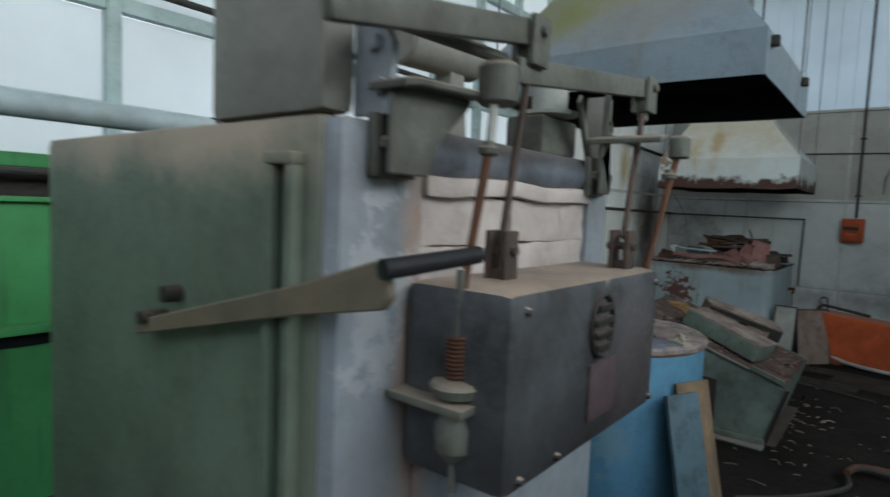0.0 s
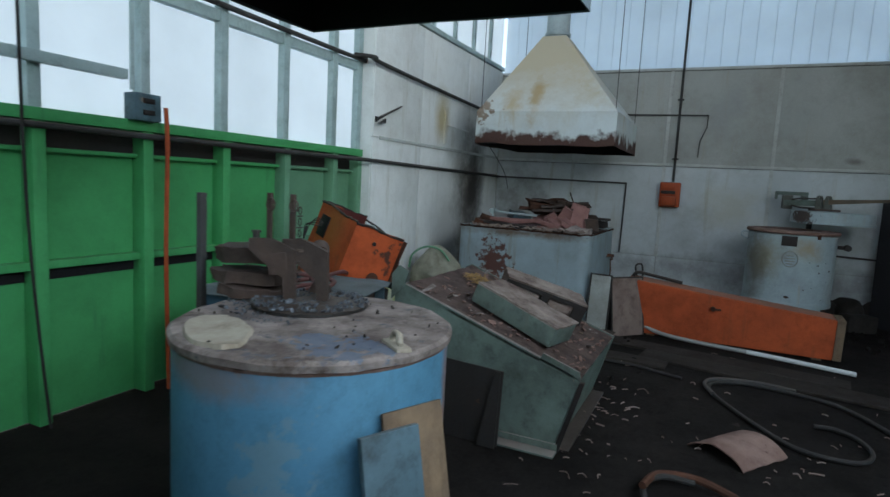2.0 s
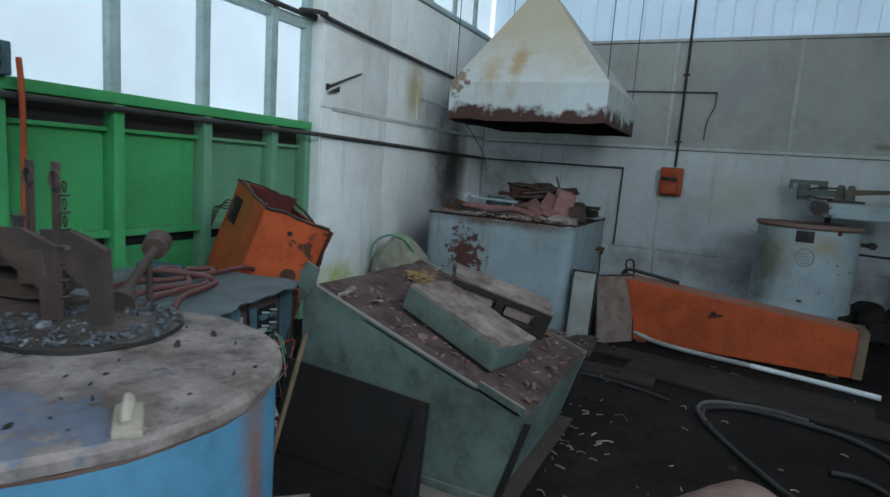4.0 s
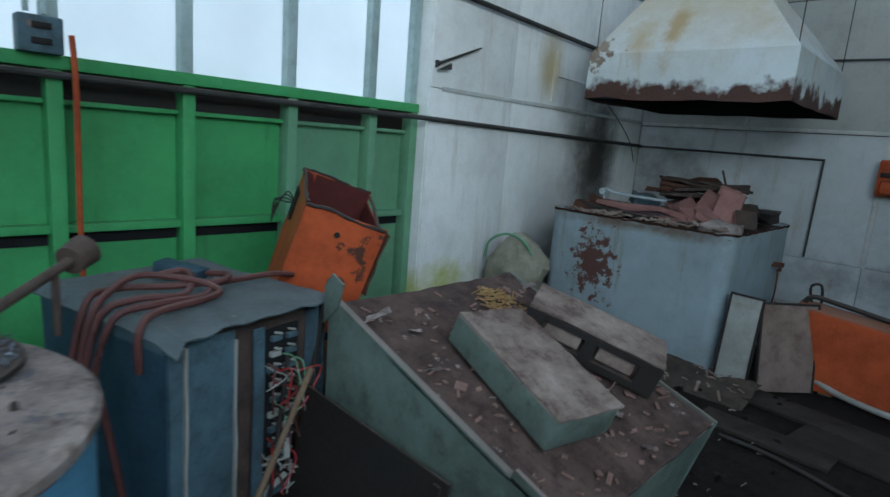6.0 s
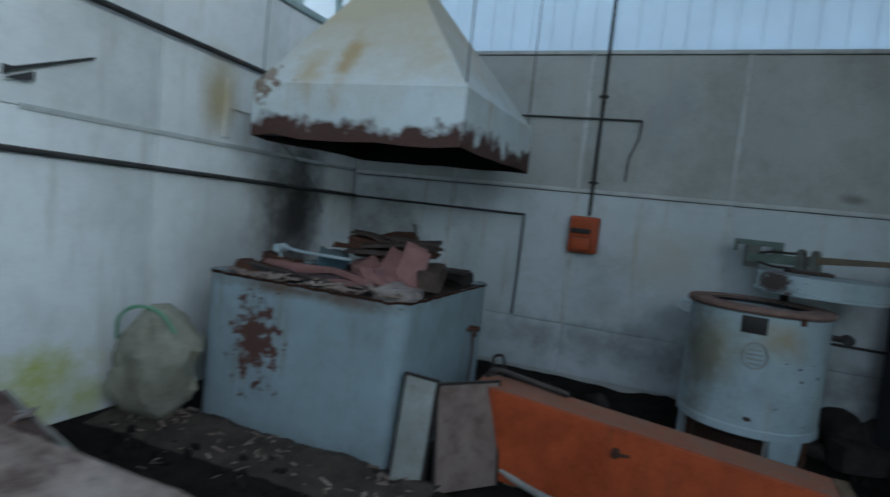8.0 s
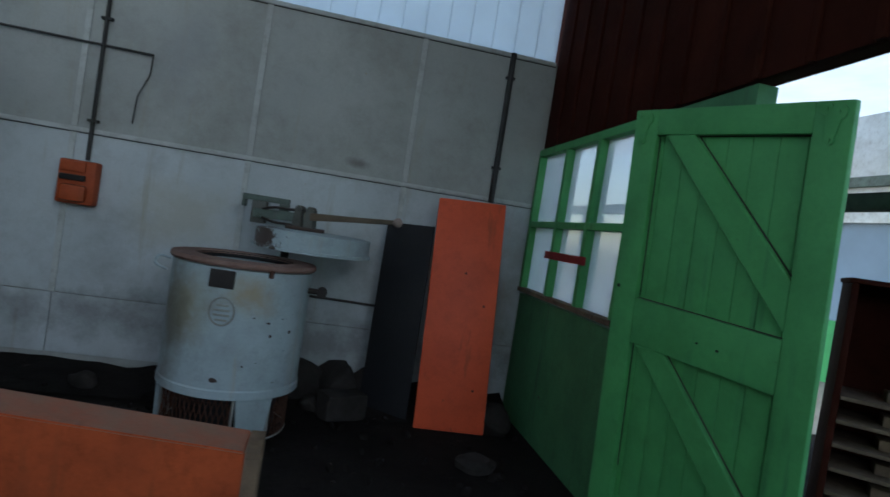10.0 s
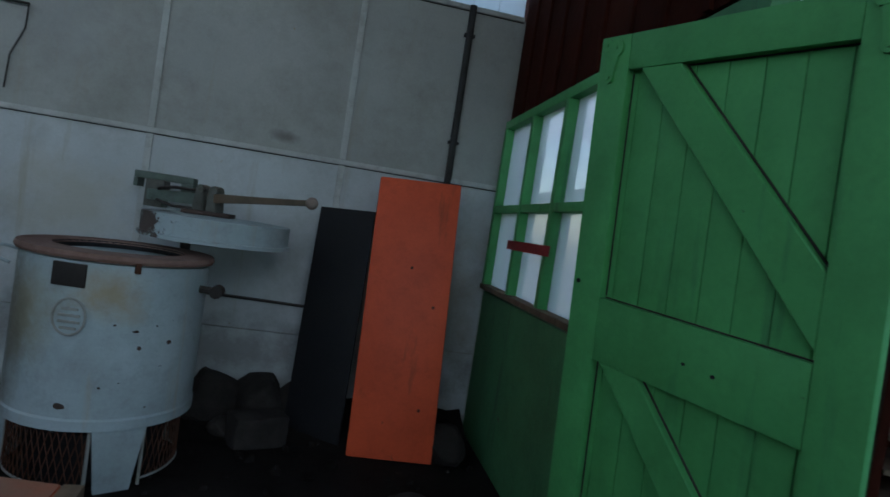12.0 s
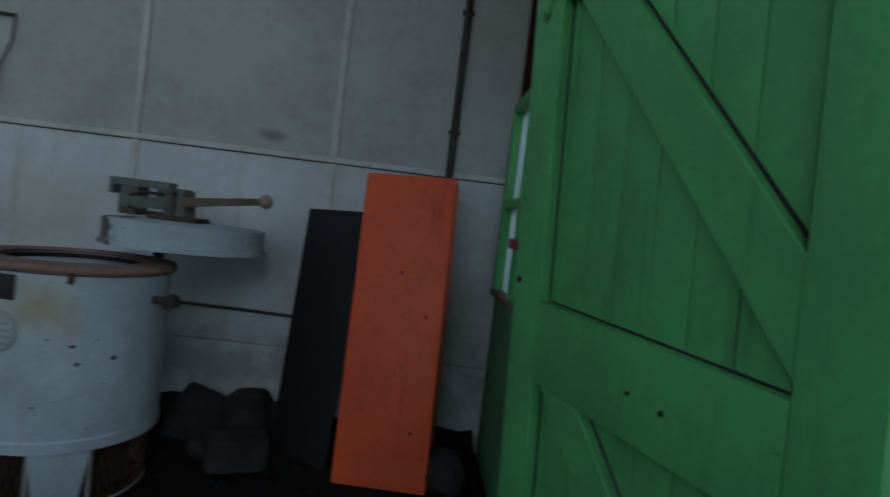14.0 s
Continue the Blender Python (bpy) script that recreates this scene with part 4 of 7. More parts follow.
    for a, b, mat in (((1.0, 1.645, 1.87), (1.0, 1.58, 1.545), GEAR), ((1.0, 2.25, 1.87), (1.06, 2.02, 1.545), GEAR), ((1.0, 1.535, 1.80), (1.02, 1.495, 1.70), SHEET), ((1.02, 1.495, 1.71), (1.02, 1.432, 1.44), RUST), ((1.12, 2.185, 1.75), (1.10, 2.075, 1.47), RUST)):
        bm = B()
        rod(bm, a, b, 0.0085, 0.0075, n=10)
        part("pull_rod", bm, mat, t)
    for p in ((1.02, 1.493, 1.690), (1.11, 2.165, 1.69)):
        bm = B()
        lathe(bm, [(0.009, 0.0), (0.018, 0.004), (0.019, 0.014), (0.012, 0.018), (0.010, 0.026)], p, 14)
        part("collar", bm, ARM, t)
    for x, y in ((1.0, 1.58), (1.06, 2.01)):
        bm = B()
        box(bm, x - 0.024, x - 0.012, y - 0.022, y + 0.022, 1.466, 1.562, bev=0.004)
        box(bm, x + 0.012, x + 0.024, y - 0.022, y + 0.022, 1.466, 1.562, bev=0.004)
        box(bm, x - 0.011, x + 0.011, y - 0.015, y + 0.015, 1.466, 1.49, bev=0.003)
        rod(bm, (x - 0.034, y, 1.525), (x + 0.034, y, 1.525), 0.009, n=8)
        part("door_lug", bm, GEAR, t)
    bm = B()
    box(bm, 0.79, 0.85, 2.345, 2.40, 1.33, 1.95, bev=0.006)
    box(bm, 0.79, 0.85, 2.3055, 2.345, 1.60, 1.64, bev=0.003)
    part("guide_post", bm, TOWER, t, "rust-stained grey post beside the body")
    bm = B()
    rod(bm, (0.93, 1.28, 1.89), (0.97, 1.606, 1.883), 0.012, n=10)
    part("brace_rod", bm, ARM, t)
    bm = B()
    a, b = Vector((0.92, 2.03, 1.885)), Vector((0.885, 2.175, 1.745))
    m = Matrix.Translation(a) @ (b - a).to_track_quat("X", "Z").to_matrix().to_4x4()
    box(bm, 0, (b - a).length, -0.006, 0.006, -0.016, 0.016, m, 0.003)
    part("brace_bar", bm, ARM, t)
    bm = B()
    rod(bm, (0.905, 2.235, 1.742), (0.905, 2.235, 1.93), 0.010, n=8)
    tube(bm, [(0.905, 2.255 + 0.02 * math.cos(k * 0.52), 1.84 + 0.02 * math.sin(k * 0.52)) for k in range(13)], 0.005, 6)
    part("eye_rod", bm, ARM, t, "upright rod with a ring")
    bm = B()
    lathe(bm, [(0.05, 0.0), (0.075, 0.006), (0.075, 0.016), (0.048, 0.022), (0.046, 0.09), (0.034, 0.1)], (0.819, 2.06, 1.845), 24)
    part("oil_pot", bm, SHEET, t, "pale round oil pot")
    bm = B()
    box(bm, 0.74, 0.855, 1.97, 2.16, 1.7455, 1.845, bev=0.015)
    part("pot_stand", bm, ARM, t)


furnace()

# round fan housing and duct behind the furnace
fan = thing("blower", "grey round blower housing on the furnace top", "blower", (0.5, 1.98, 1.745))
bm = B()
rod(bm, (0.47, 1.85, 2.05), (0.50, 2.13, 2.05), 0.066, n=28)
rod(bm, (0.469, 1.842, 2.05), (0.47, 1.85, 2.05), 0.058, 0.066, n=28)
part("housing", bm, TOWER, fan)
bm = B()
prism(bm, [(1.98, 1.7455), (2.10, 1.7455), (2.07, 1.99), (2.01, 1.99)], "x", 0.46, 0.52)
part("foot", bm, TOWER, fan)
duct = thing("air_duct", "horizontal grey steel air duct on wall brackets", "duct", (-1.25, 0, 1.88))
bm = B()
rod(bm, (-1.25, -2.55, 1.94), (-1.25, 2.7, 1.94), 0.055, n=20)
part("tube", bm, TANK, duct)
for y in (-1.5, 0.4, 2.3):
    bm = B()
    box(bm, XL + 0.05, -1.2, y - 0.015, y + 0.015, 1.86, 1.884)
    part("bracket", bm, PIPE, duct)
    bm = B()
    rod(bm, (-1.25, y - 0.03, 1.94), (-1.25, y + 0.03, 1.94), 0.064, n=20)
    part("clamp", bm, PIPE, duct)


def canopy(name, label, x0, x1, y0, y1, z0, z1, apex, ra, outer, liner_mat, duct_mat, lip):
    t = thing(name, label, "extractor hood", (apex[0], apex[1], z0))
    def shell(bm, o, dz):
        a = [(x0 + o, y0 + o), (x1 - o, y0 + o), (x1 - o, y1 - o), (x0 + o, y1 - o)]
        r = ra - o
        c = [(apex[0] - r, apex[1] - r), (apex[0] + r, apex[1] - r), (apex[0] + r, apex[1] + r), (apex[0] - r, apex[1] + r)]
        rows = [[bm.verts.new((x, y, z)) for x, y in p] for p, z in ((a, z0 + dz), (a, z1 - dz), (c, apex[2] - dz))]
        for p, q in zip(rows, rows[1:]):
            for k in range(4):
                bm.faces.new((p[k], p[(k + 1) % 4], q[(k + 1) % 4], q[k]))
        return rows
    bm = B()
    shell(bm, 0.0, 0.0)
    bmesh.ops.subdivide_edges(bm, edges=bm.edges, cuts=7, use_grid_fill=True)
    for v in bm.verts:
        v.co += 0.007 * noise.noise_vector(v.co * 1.7)
        if lip and v.co.z < z0 + 0.03:
            v.co.z += 0.03 * noise.noise(v.co * 6.0)
    part("shell", bm, outer, t)
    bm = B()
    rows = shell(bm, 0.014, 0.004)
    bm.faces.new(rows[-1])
    part("liner", bm, liner_mat, t, "black inner skin")
    bm = B()
    rod(bm, (apex[0], apex[1], apex[2] - 0.05), (apex[0], apex[1], ZC), ra * 0.98, n=28)
    rod(bm, (apex[0], apex[1], apex[2] + 0.02), (apex[0], apex[1], apex[2] + 0.05), ra * 1.1, n=28)
    part("flue", bm, duct_mat, t, "round galvanised flue")
    for x, y in ((x0 + 0.05, y0 + 0.02), (x1 - 0.03, y0 + 0.05), (x1 - 0.03, y1 - 0.05), (x0 + 0.05, y1 - 0.05)):
        bm = B()
        rod(bm, (x, y, z1 - 0.03), (x, y, ZC), 0.004, n=6)
        part("hanger_wire", bm, PIPE, t)
    return t


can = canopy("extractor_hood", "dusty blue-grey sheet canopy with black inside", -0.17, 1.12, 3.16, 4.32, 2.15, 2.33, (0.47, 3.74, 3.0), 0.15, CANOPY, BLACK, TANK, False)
for y in (3.22, 4.05):
    bm = B()
    box(bm, 1.12, 1.15, y, y + 0.04, 2.27, 2.31, bev=0.004)
    part("lug", bm, DARK, can)
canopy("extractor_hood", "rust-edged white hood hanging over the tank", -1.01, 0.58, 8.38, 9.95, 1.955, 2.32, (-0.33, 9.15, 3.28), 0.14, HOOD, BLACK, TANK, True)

# ---- blue drum furnace with lid gear ----
def drum():
    t = thing("drum_furnace", "blue cylindrical furnace with ash-covered lid", "furnace", (0.36, 3.72, 0))
    c = (0.36, 3.72, 0)
    bm = B()
    lathe(bm, [(0.47, 0.0), (0.474, 0.03), (0.474, 0.925), (0.47, 0.935)], c, 56)
    part("shell", bm, BLUE, t)
    bm = B()
    lathe(bm, [(0.47, 0.936), (0.486, 0.94), (0.488, 0.962), (0.475, 0.972), (0.30, 0.975), (0.2, 0.976)], c, 56)
    bmesh.ops.subdivide_edges(bm, edges=bm.edges, cuts=1)
    rough_up(bm, 0.004, 11)
    part("top_plate", bm, ASH, t, "ash-dusted top plate")
    bm = B()
    lathe(bm, [(0.4742, 0.926), (0.4765, 0.929), (0.4775, 0.936), (0.474, 0.9365)], c, 72)
    rough_up(bm, 0.0025, 22)
    part("rim_band", bm, RIM, t, "rust-red band under the top plate")
    bm = B()
    lathe(bm, [(0.215, 0.0), (0.228, 0.008), (0.226, 0.018), (0.17, 0.026), (0.05, 0.03)], (0.20, 3.89, 0.972), 48)
    rough_up(bm, 0.006, 18)
    part("lid", bm, DARK, t, "dark crusted round lid")
    bm = B()
    rng = random.Random(4)
    for k in range(900):
        a, r = rng.uniform(0, 6.28), 0.225 * math.sqrt(rng.random())
        if k % 6 == 0:
            a, r = rng.uniform(3.4, 5.2), rng.uniform(0.2, 0.34)
        s = rng.uniform(0.002, 0.006) * (2.2 if k % 17 == 0 else 1)
        z = 1.0 + 0.012 * noise.noise(Vector((r * math.cos(a) * 14, r * math.sin(a) * 14, 0))) if r < 0.225 else 0.976
        bmesh.ops.create_icosphere(bm, subdivisions=1, radius=s, matrix=pose(0.20 + r * math.cos(a), 3.89 + r * math.sin(a), z, 40 * k, 20 * k, 10 * k) @ Matrix.Diagonal((1.5, 1.0, 0.5, 1)))
    rough_up(bm, 0.004, 60)
    st = part("slag", bm, SLAG, t, "glinting blue-grey slag crumbs")
    st["kind"] = "stuff"
    for x, y in ((0.075, 3.80), (0.185, 3.86)):
        bm = B()
        m = pose(x, y, 1.0, 0, 0, 20)
        prism(bm, [(-0.09, 0.19), (-0.085, 0.235), (0.0, 0.238), (0.095, 0.195), (0.098, 0.005), (0.055, 0.0), (0.05, 0.085), (0.0, 0.12)], "y", -0.011, 0.011, m)
        bmesh.ops.subdivide_edges(bm, edges=bm.edges, cuts=2)
        rough_up(bm, 0.005, 22)
        part("hinge_plate", bm, GEAR, t, "rust-brown steel hinge plate")
    for x in (0.018, 0.133):
        bm = B()
        box(bm, x - 0.012, x + 0.012, 3.844, 3.856, 1.14, 1.41, bev=0.002)
        tube(bm, [(x + 0.014 + 0.02 * math.cos(a), 3.838, 1.365 + 0.024 * math.sin(a)) for a in [0.52 * k for k in range(13)]], 0.0035, 5)
        part("stud", bm, GEAR, t)
    for z, dz, dx, seed in ((1.125, 0.065, 0.0, 1), (1.04, 0.05, -0.005, 2), (0.985, 0.04, 0.03, 3)):
        bm = B()
        prism(bm, [(-0.14, -0.04), (-0.07, -0.085), (0.13, -0.075), (0.15, 0.07), (-0.05, 0.085), (-0.13, 0.05)], "z", 0, dz, pose(-0.095 + dx, 3.87, z, 2, -5 + 3 * seed, 12 + 6 * seed))
        bmesh.ops.subdivide_edges(bm, edges=bm.edges, cuts=4, use_grid_fill=True)
        rough_up(bm, 0.014, 13, seed)
        rough_up(bm, 0.005, 45, seed)
        part("counterweight", bm, GEAR, t, "rusty cast counterweight slab")
    bm = B()
    box(bm, -0.05, 0.03, -0.03, 0.03, 0.0, 0.085, pose(0.11, 3.83, 1.10, 0, -8, 18), 0.006)
    rough_up(bm, 0.004, 20)
    part("spacer_block", bm, GEAR, t)
    bm = B()
    rod(bm, (-0.06, 3.86, 1.16), (-0.06, 3.86, 1.245), 0.014, n=10)
    rod(bm, (-0.06, 3.86, 1.245), (-0.06, 3.86, 1.255), 0.019, n=6)
    part("bolt", bm, PIPE, t)
    bm = B()
    box(bm, -0.365, -0.335, 3.83, 3.86, 0.0, 1.39, bev=0.003)
    part("upright", bm, PIPE, t, "grey steel upright beside the shell")
    bm = B()
    rod(bm, (0.14, 4.02, 1.03), (-0.07, 4.30, 1.13), 0.014, n=10)
    rod(bm, (-0.05, 4.27, 1.12), (-0.09, 4.32, 1.14), 0.04, 0.045, n=16)
    rod(bm, (0.17, 3.99, 1.015), (0.13, 4.04, 1.035), 0.045, 0.03, n=16)
    rod(bm, (-0.02, 4.23, 0.93), (-0.02, 4.23, 1.10), 0.01, n=8)
    part("handle_bar", bm, GEAR, t, "dusty pipe handle with flared ends")
    bm = B()
    for k in range(14):
        m = pose(0.168, 3.85, 1.35 - 0.022 * k, 90 if k % 2 else 0, 0, 0)
        tube(bm, [m @ Vector((0.007 * math.cos(a), 0, 0.014 * math.sin(a))) for a in [0.8 * i for i in range(9)]], 0.0025, 4)
    part("chain", bm, DARK, t)
    bm = B()
    tube(bm, [(0.757 + 0.026 * math.cos(a), 3.605 - 0.02 * math.cos(a), 0.99 + 0.024 * math.sin(a)) for a in [2 * math.pi * k / 12 for k in range(13)]], 0.011, 8)
    box(bm, -0.065, 0.065, -0.025, 0.025, -0.012, 0.004, pose(0.757, 3.605, 0.98, 0, 0, -38), 0.006)
    rough_up(bm, 0.004, 30)
    part("lifting_lug", bm, CREAM, t, "pale cast lifting eye")
    bm = B()
    for k in range(7):
        rod(bm, (0.835 + 0.03 * math.cos(k), 3.66 + 0.02 * math.sin(k * 2), 0.70), (0.84, 3.68, 0.71), 0.004, n=5)
    tube(bm, [(0.835, 3.70, 0.69), (0.86, 3.72, 0.66), (0.87, 3.70, 0.62), (0.86, 3.67, 0.63), (0.85, 3.68, 0.67)], 0.006, 6)
    part("ring", bm, RUST, t)


drum()
bm = B()
bmesh.ops.create_circle(bm, cap_ends=True, segments=28, radius=1.0)
for k, v in enumerate(bm.verts):
    q = 1 + 0.16 * noise.noise(Vector((v.co.x * 2.2, v.co.y * 2.2, 3.0)))
    v.co = Vector((v.co.x * 0.20 * q, v.co.y * 0.10 * q, 0.0))
top = bmesh.ops.extrude_face_region(bm, geom=list(bm.faces))["geom"]
for v in [g for g in top if isinstance(g, bmesh.types.BMVert)]:
    v.co = Vector((v.co.x * 0.96, v.co.y * 0.94, 0.013 + 0.006 * noise.noise(v.co * 20)))
bmesh.ops.transform(bm, matrix=pose(0.215, 3.40, 0.975, 3, 0, -33), verts=bm.verts)
single("shard", bm, CREAM, "thick cream-coloured broken shard on the furnace top", "shard")
bm = B()
rng = random.Random(17)
for k in range(40):
    a, q = rng.uniform(0, 6.28), 0.45 * math.sqrt(rng.random())
    sz = rng.uniform(0.002, 0.007) * (2.0 if k % 9 == 0 else 1)
    bmesh.ops.create_icosphere(bm, subdivisions=1, radius=sz, matrix=pose(0.36 + q * math.cos(a), 3.72 + q * math.sin(a), 0.977, 31 * k, 17 * k, 9 * k) @ Matrix.Diagonal((1.6, 0.9, 0.4, 1)))
single("crumbs", bm, STONE, "ash crumbs and flakes on the blue furnace top", "debris", "stuff")
# board and cardboard leaning on the drum
lean = thing("leaning_board", "blue-green sheet board leaning on the blue furnace", "board", pose(0.985, 3.39, 0.0, 0, -13.5, -26))
bm = B()
box(bm, -0.012, 0.012, -0.10, 0.10, 0.0, 0.785, bev=0.004)
part("sheet", bm, CABBLUE, lean, local=True)
bm = B()
box(bm, -0.012, 0.0, -0.13, 0.10, 0.0, 0.83, pose(-0.026, 0.125, 0, 0, 0, 4), 0.002)
part("cardboard", bm, WOOD, lean, "brown cardboard strip", local=True)

# ---- blue-grey switch cabinet with loose cables ----
def switch_cabinet():
    M = pose(-0.61, 4.83, 0, 0, 0, 12)
    t = thing("switch_cabinet", "open blue-grey electrical cabinet with loose cables", "cabinet", M)
    H, X, Y = 0.83, 0.40, 0.37

    def sheet(name, b, mat, amount=0.006, label=""):
        bm = B()
        box(bm, *b)
        bmesh.ops.subdivide_edges(bm, edges=[e for e in bm.edges if e.calc_length() > 0.1], cuts=6, use_grid_fill=True)
        rough_up(bm, amount, 6, b[0] * 7 + b[2] * 3)
        return part(name, bm, mat, t, label, local=True)

    sheet("base", (-X, X - 0.01, -Y + 0.016, Y - 0.016, 0.0, 0.02), CABBLUE, 0.0)
    sheet("side_panel", (-X - 0.02, -X, -Y, Y, 0.0, H - 0.02), CABBLUE)
    sheet("side_panel", (-X + 0.001, X, Y - 0.015, Y, 0.0, H - 0.02), CABBLUE)
    sheet("side_panel", (-X + 0.001, X, -Y, -Y + 0.015, 0.0, H - 0.02), CABDEEP, 0.004, "deep blue side panel")
    # torn open face: corner post, plates, rusty gaps, terminal rows
    sheet("corner_post", (X - 0.012, X + 0.012, -Y + 0.002, -Y + 0.05, 0.0, H - 0.03), CABBLUE, 0.004)
    sheet("torn_edge", (X + 0.0, X + 0.02, -Y + 0.055, -Y + 0.066, 0.0, H - 0.06), SHEET, 0.006, "pale bent sheet edge")
    sheet("rust_gap", (X - 0.05, X - 0.04, -Y + 0.02, Y - 0.02, 0.02, H - 0.03), GEAR, 0.002, "rust-brown backing behind the plates")
    sheet("front_plate", (X - 0.02, X - 0.008, -Y + 0.085, -0.10, 0.02, H - 0.05), CABBLUE, 0.007)
    sheet("torn_edge", (X - 0.012, X + 0.004, -0.098, -0.09, 0.04, H - 0.09), SHEET, 0.006, "pale bent sheet edge")
    sheet("front_plate", (X - 0.022, X - 0.012, 0.0, 0.05, 0.05, H - 0.08), CABBLUE, 0.007)
    bm = B()
    box(bm, X - 0.038, X - 0.03, 0.07, 0.24, 0.10, H - 0.10)
    part("terminal_board", bm, BLACK, t, local=True)
    rng = random.Random(8)
    for r in range(9):
        for c in range(2):
            y, z = 0.105 + 0.07 * c, 0.16 + 0.065 * r
            bm = B()
            box(bm, X - 0.029, X - 0.008, y - 0.026, y + 0.024, z, z + 0.022, pose(0, 0, 0, rng.uniform(-2, 2), 0, 0), 0.003)
            part("terminal", bm, rng.choice((CABBLUE, SHEET, CABBLUE)), t, local=True)
            bm = B()
            rod(bm, (X - 0.02, y, z + 0.034), (X + 0.012, y + 0.01, z + 0.036), 0.005, n=6)
            part("screw", bm, SHEET, t, local=True)
    sheet("outer_flange", (X - 0.03, X + 0.03, Y - 0.09, Y - 0.075, 0.05, H - 0.02), CABBLUE, 0.008)
    bm = B()
    rod(bm, (X + 0.02, 0.20, 0.10), (X + 0.035, Y - 0.05, H - 0.04), 0.012, n=6)
    part("loose_bar", bm, DARK, t, "dark bar across the terminals", local=True)
    bm = B()
    rod(bm, (X + 0.06, 0.02, 0.0), (X + 0.02, 0.14, 0.62), 0.009, n=6)
    part("loose_bar", bm, DARK, t, local=True)
    for k in range(26):
        bm = B()
        y, z = rng.uniform(0.05, 0.26), rng.uniform(0.08, 0.62)
        w = 0.0028 if k % 3 else 0.0045
        tube(bm, [(X - 0.03, y, z), (X + 0.01, y + rng.uniform(-.04, .04), z - 0.01), (X + 0.05, y + rng.uniform(-.06, .06), z - rng.uniform(0.0, .08)), (X + 0.06, y + rng.uniform(-.08, .08), z - rng.uniform(.05, .18))], w, 5)
        part("wire", bm, (REDTAPE, DARK, SHEET, CABLE, GREEN_PALE, SHEET)[k % 6], t, local=True)
    for k in range(7):
        bm = B()
        z = 0.02 + 0.035 * k
        box(bm, -0.05, 0.05, -0.012, 0.012, 0.0, 0.004, pose(X + 0.03 + 0.02 * rng.random(), rng.uniform(0.0, 0.2), z, rng.uniform(-40, 40), rng.uniform(-30, 30), rng.uniform(20, 150)))
        part("scrap_strip", bm, rng.choice((SHEET, CABBLUE)), t, local=True)
    # bent top sheet with a folded, torn lip
    bm = B()
    bmesh.ops.create_grid(bm, x_segments=22, y_segments=20, size=0.5, matrix=Matrix.LocRotScale((0.015, 0.0, H + 0.006), None, (0.90, 0.78, 1)))
    for v in bm.verts:
        v.co.z += 0.012 * noise.noise(v.co * 3.5) + 0.006 * noise.noise(v.co * 11.0)
        out = max(v.co.x - 0.40, 0.0)
        v.co.z -= out * (0.1 + 0.6 * abs(noise.noise(Vector((v.co.y * 6.0, 2.0, 0.0)))))
        if v.co.x > 0.44:
            v.co.x += 0.04 * noise.noise(Vector((v.co.y * 9.0, 7.0, 0.0)))
        v.co.z -= max(abs(v.co.y) - 0.365, 0.0) * 1.6
    bmesh.ops.solidify(bm, geom=bm.faces, thickness=0.006)
    part("top_sheet", bm, CABTOP, t, "bent dusty top sheet", local=True)
    sheet("top_rail", (X - 0.36, X, -Y - 0.012, -Y - 0.001, H - 0.07, H - 0.03), CABBLUE, 0.003)
    # rubber cables looped over the top
    loops = (((0.06, -0.50, 0.50), (0.05, -0.43, 0.80), (0.02, -0.34, 0.89), (-0.02, -0.2, 0.92), (0.10, -0.06, 0.90), (0.22, -0.03, 0.875), (0.26, -0.16, 0.87), (0.28, -0.33, 0.868), (0.30, -0.40, 0.82), (0.305, -0.405, 0.68)),
             ((0.09, -0.49, 0.52), (0.09, -0.42, 0.82), (0.12, -0.30, 0.875), (0.16, -0.15, 0.87), (0.05, -0.03, 0.89), (-0.06, 0.0, 0.90), (-0.10, -0.1, 0.885)),
             ((0.02, -0.51, 0.48), (0.0, -0.42, 0.84), (-0.03, -0.3, 0.88), (0.04, -0.12, 0.875), (0.14, 0.02, 0.89), (0.08, 0.12, 0.89), (-0.03, 0.10, 0.88)),
             ((0.13, -0.47, 0.60), (0.16, -0.41, 0.83), (0.2, -0.28, 0.87), (0.21, -0.1, 0.868), (0.12, 0.03, 0.875), (0.10, 0.2, 0.868), (0.12, 0.33, 0.87), (0.10, 0.46, 0.84)),
             ((0.05, -0.50, 0.42), (0.10, -0.45, 0.60), (0.14, -0.42, 0.40), (0.20, -0.41, 0.15), (0.24, -0.42, 0.02)))
    for pts in loops:
        bm = B()
        tube(bm, pts, 0.0135, 8)
        part("cable", bm, CABLE, t, "dusty red-brown rubber cable", local=True)
    bm = B()
    box(bm, -0.10, 0.10, -0.05, 0.05, 0.0, 0.05, pose(-0.16, 0.06, 0.85, 0, 8, 25), 0.006)
    part("relay_box", bm, CABDEEP, t, "dark blue relay cover", local=True)


switch_cabinet()

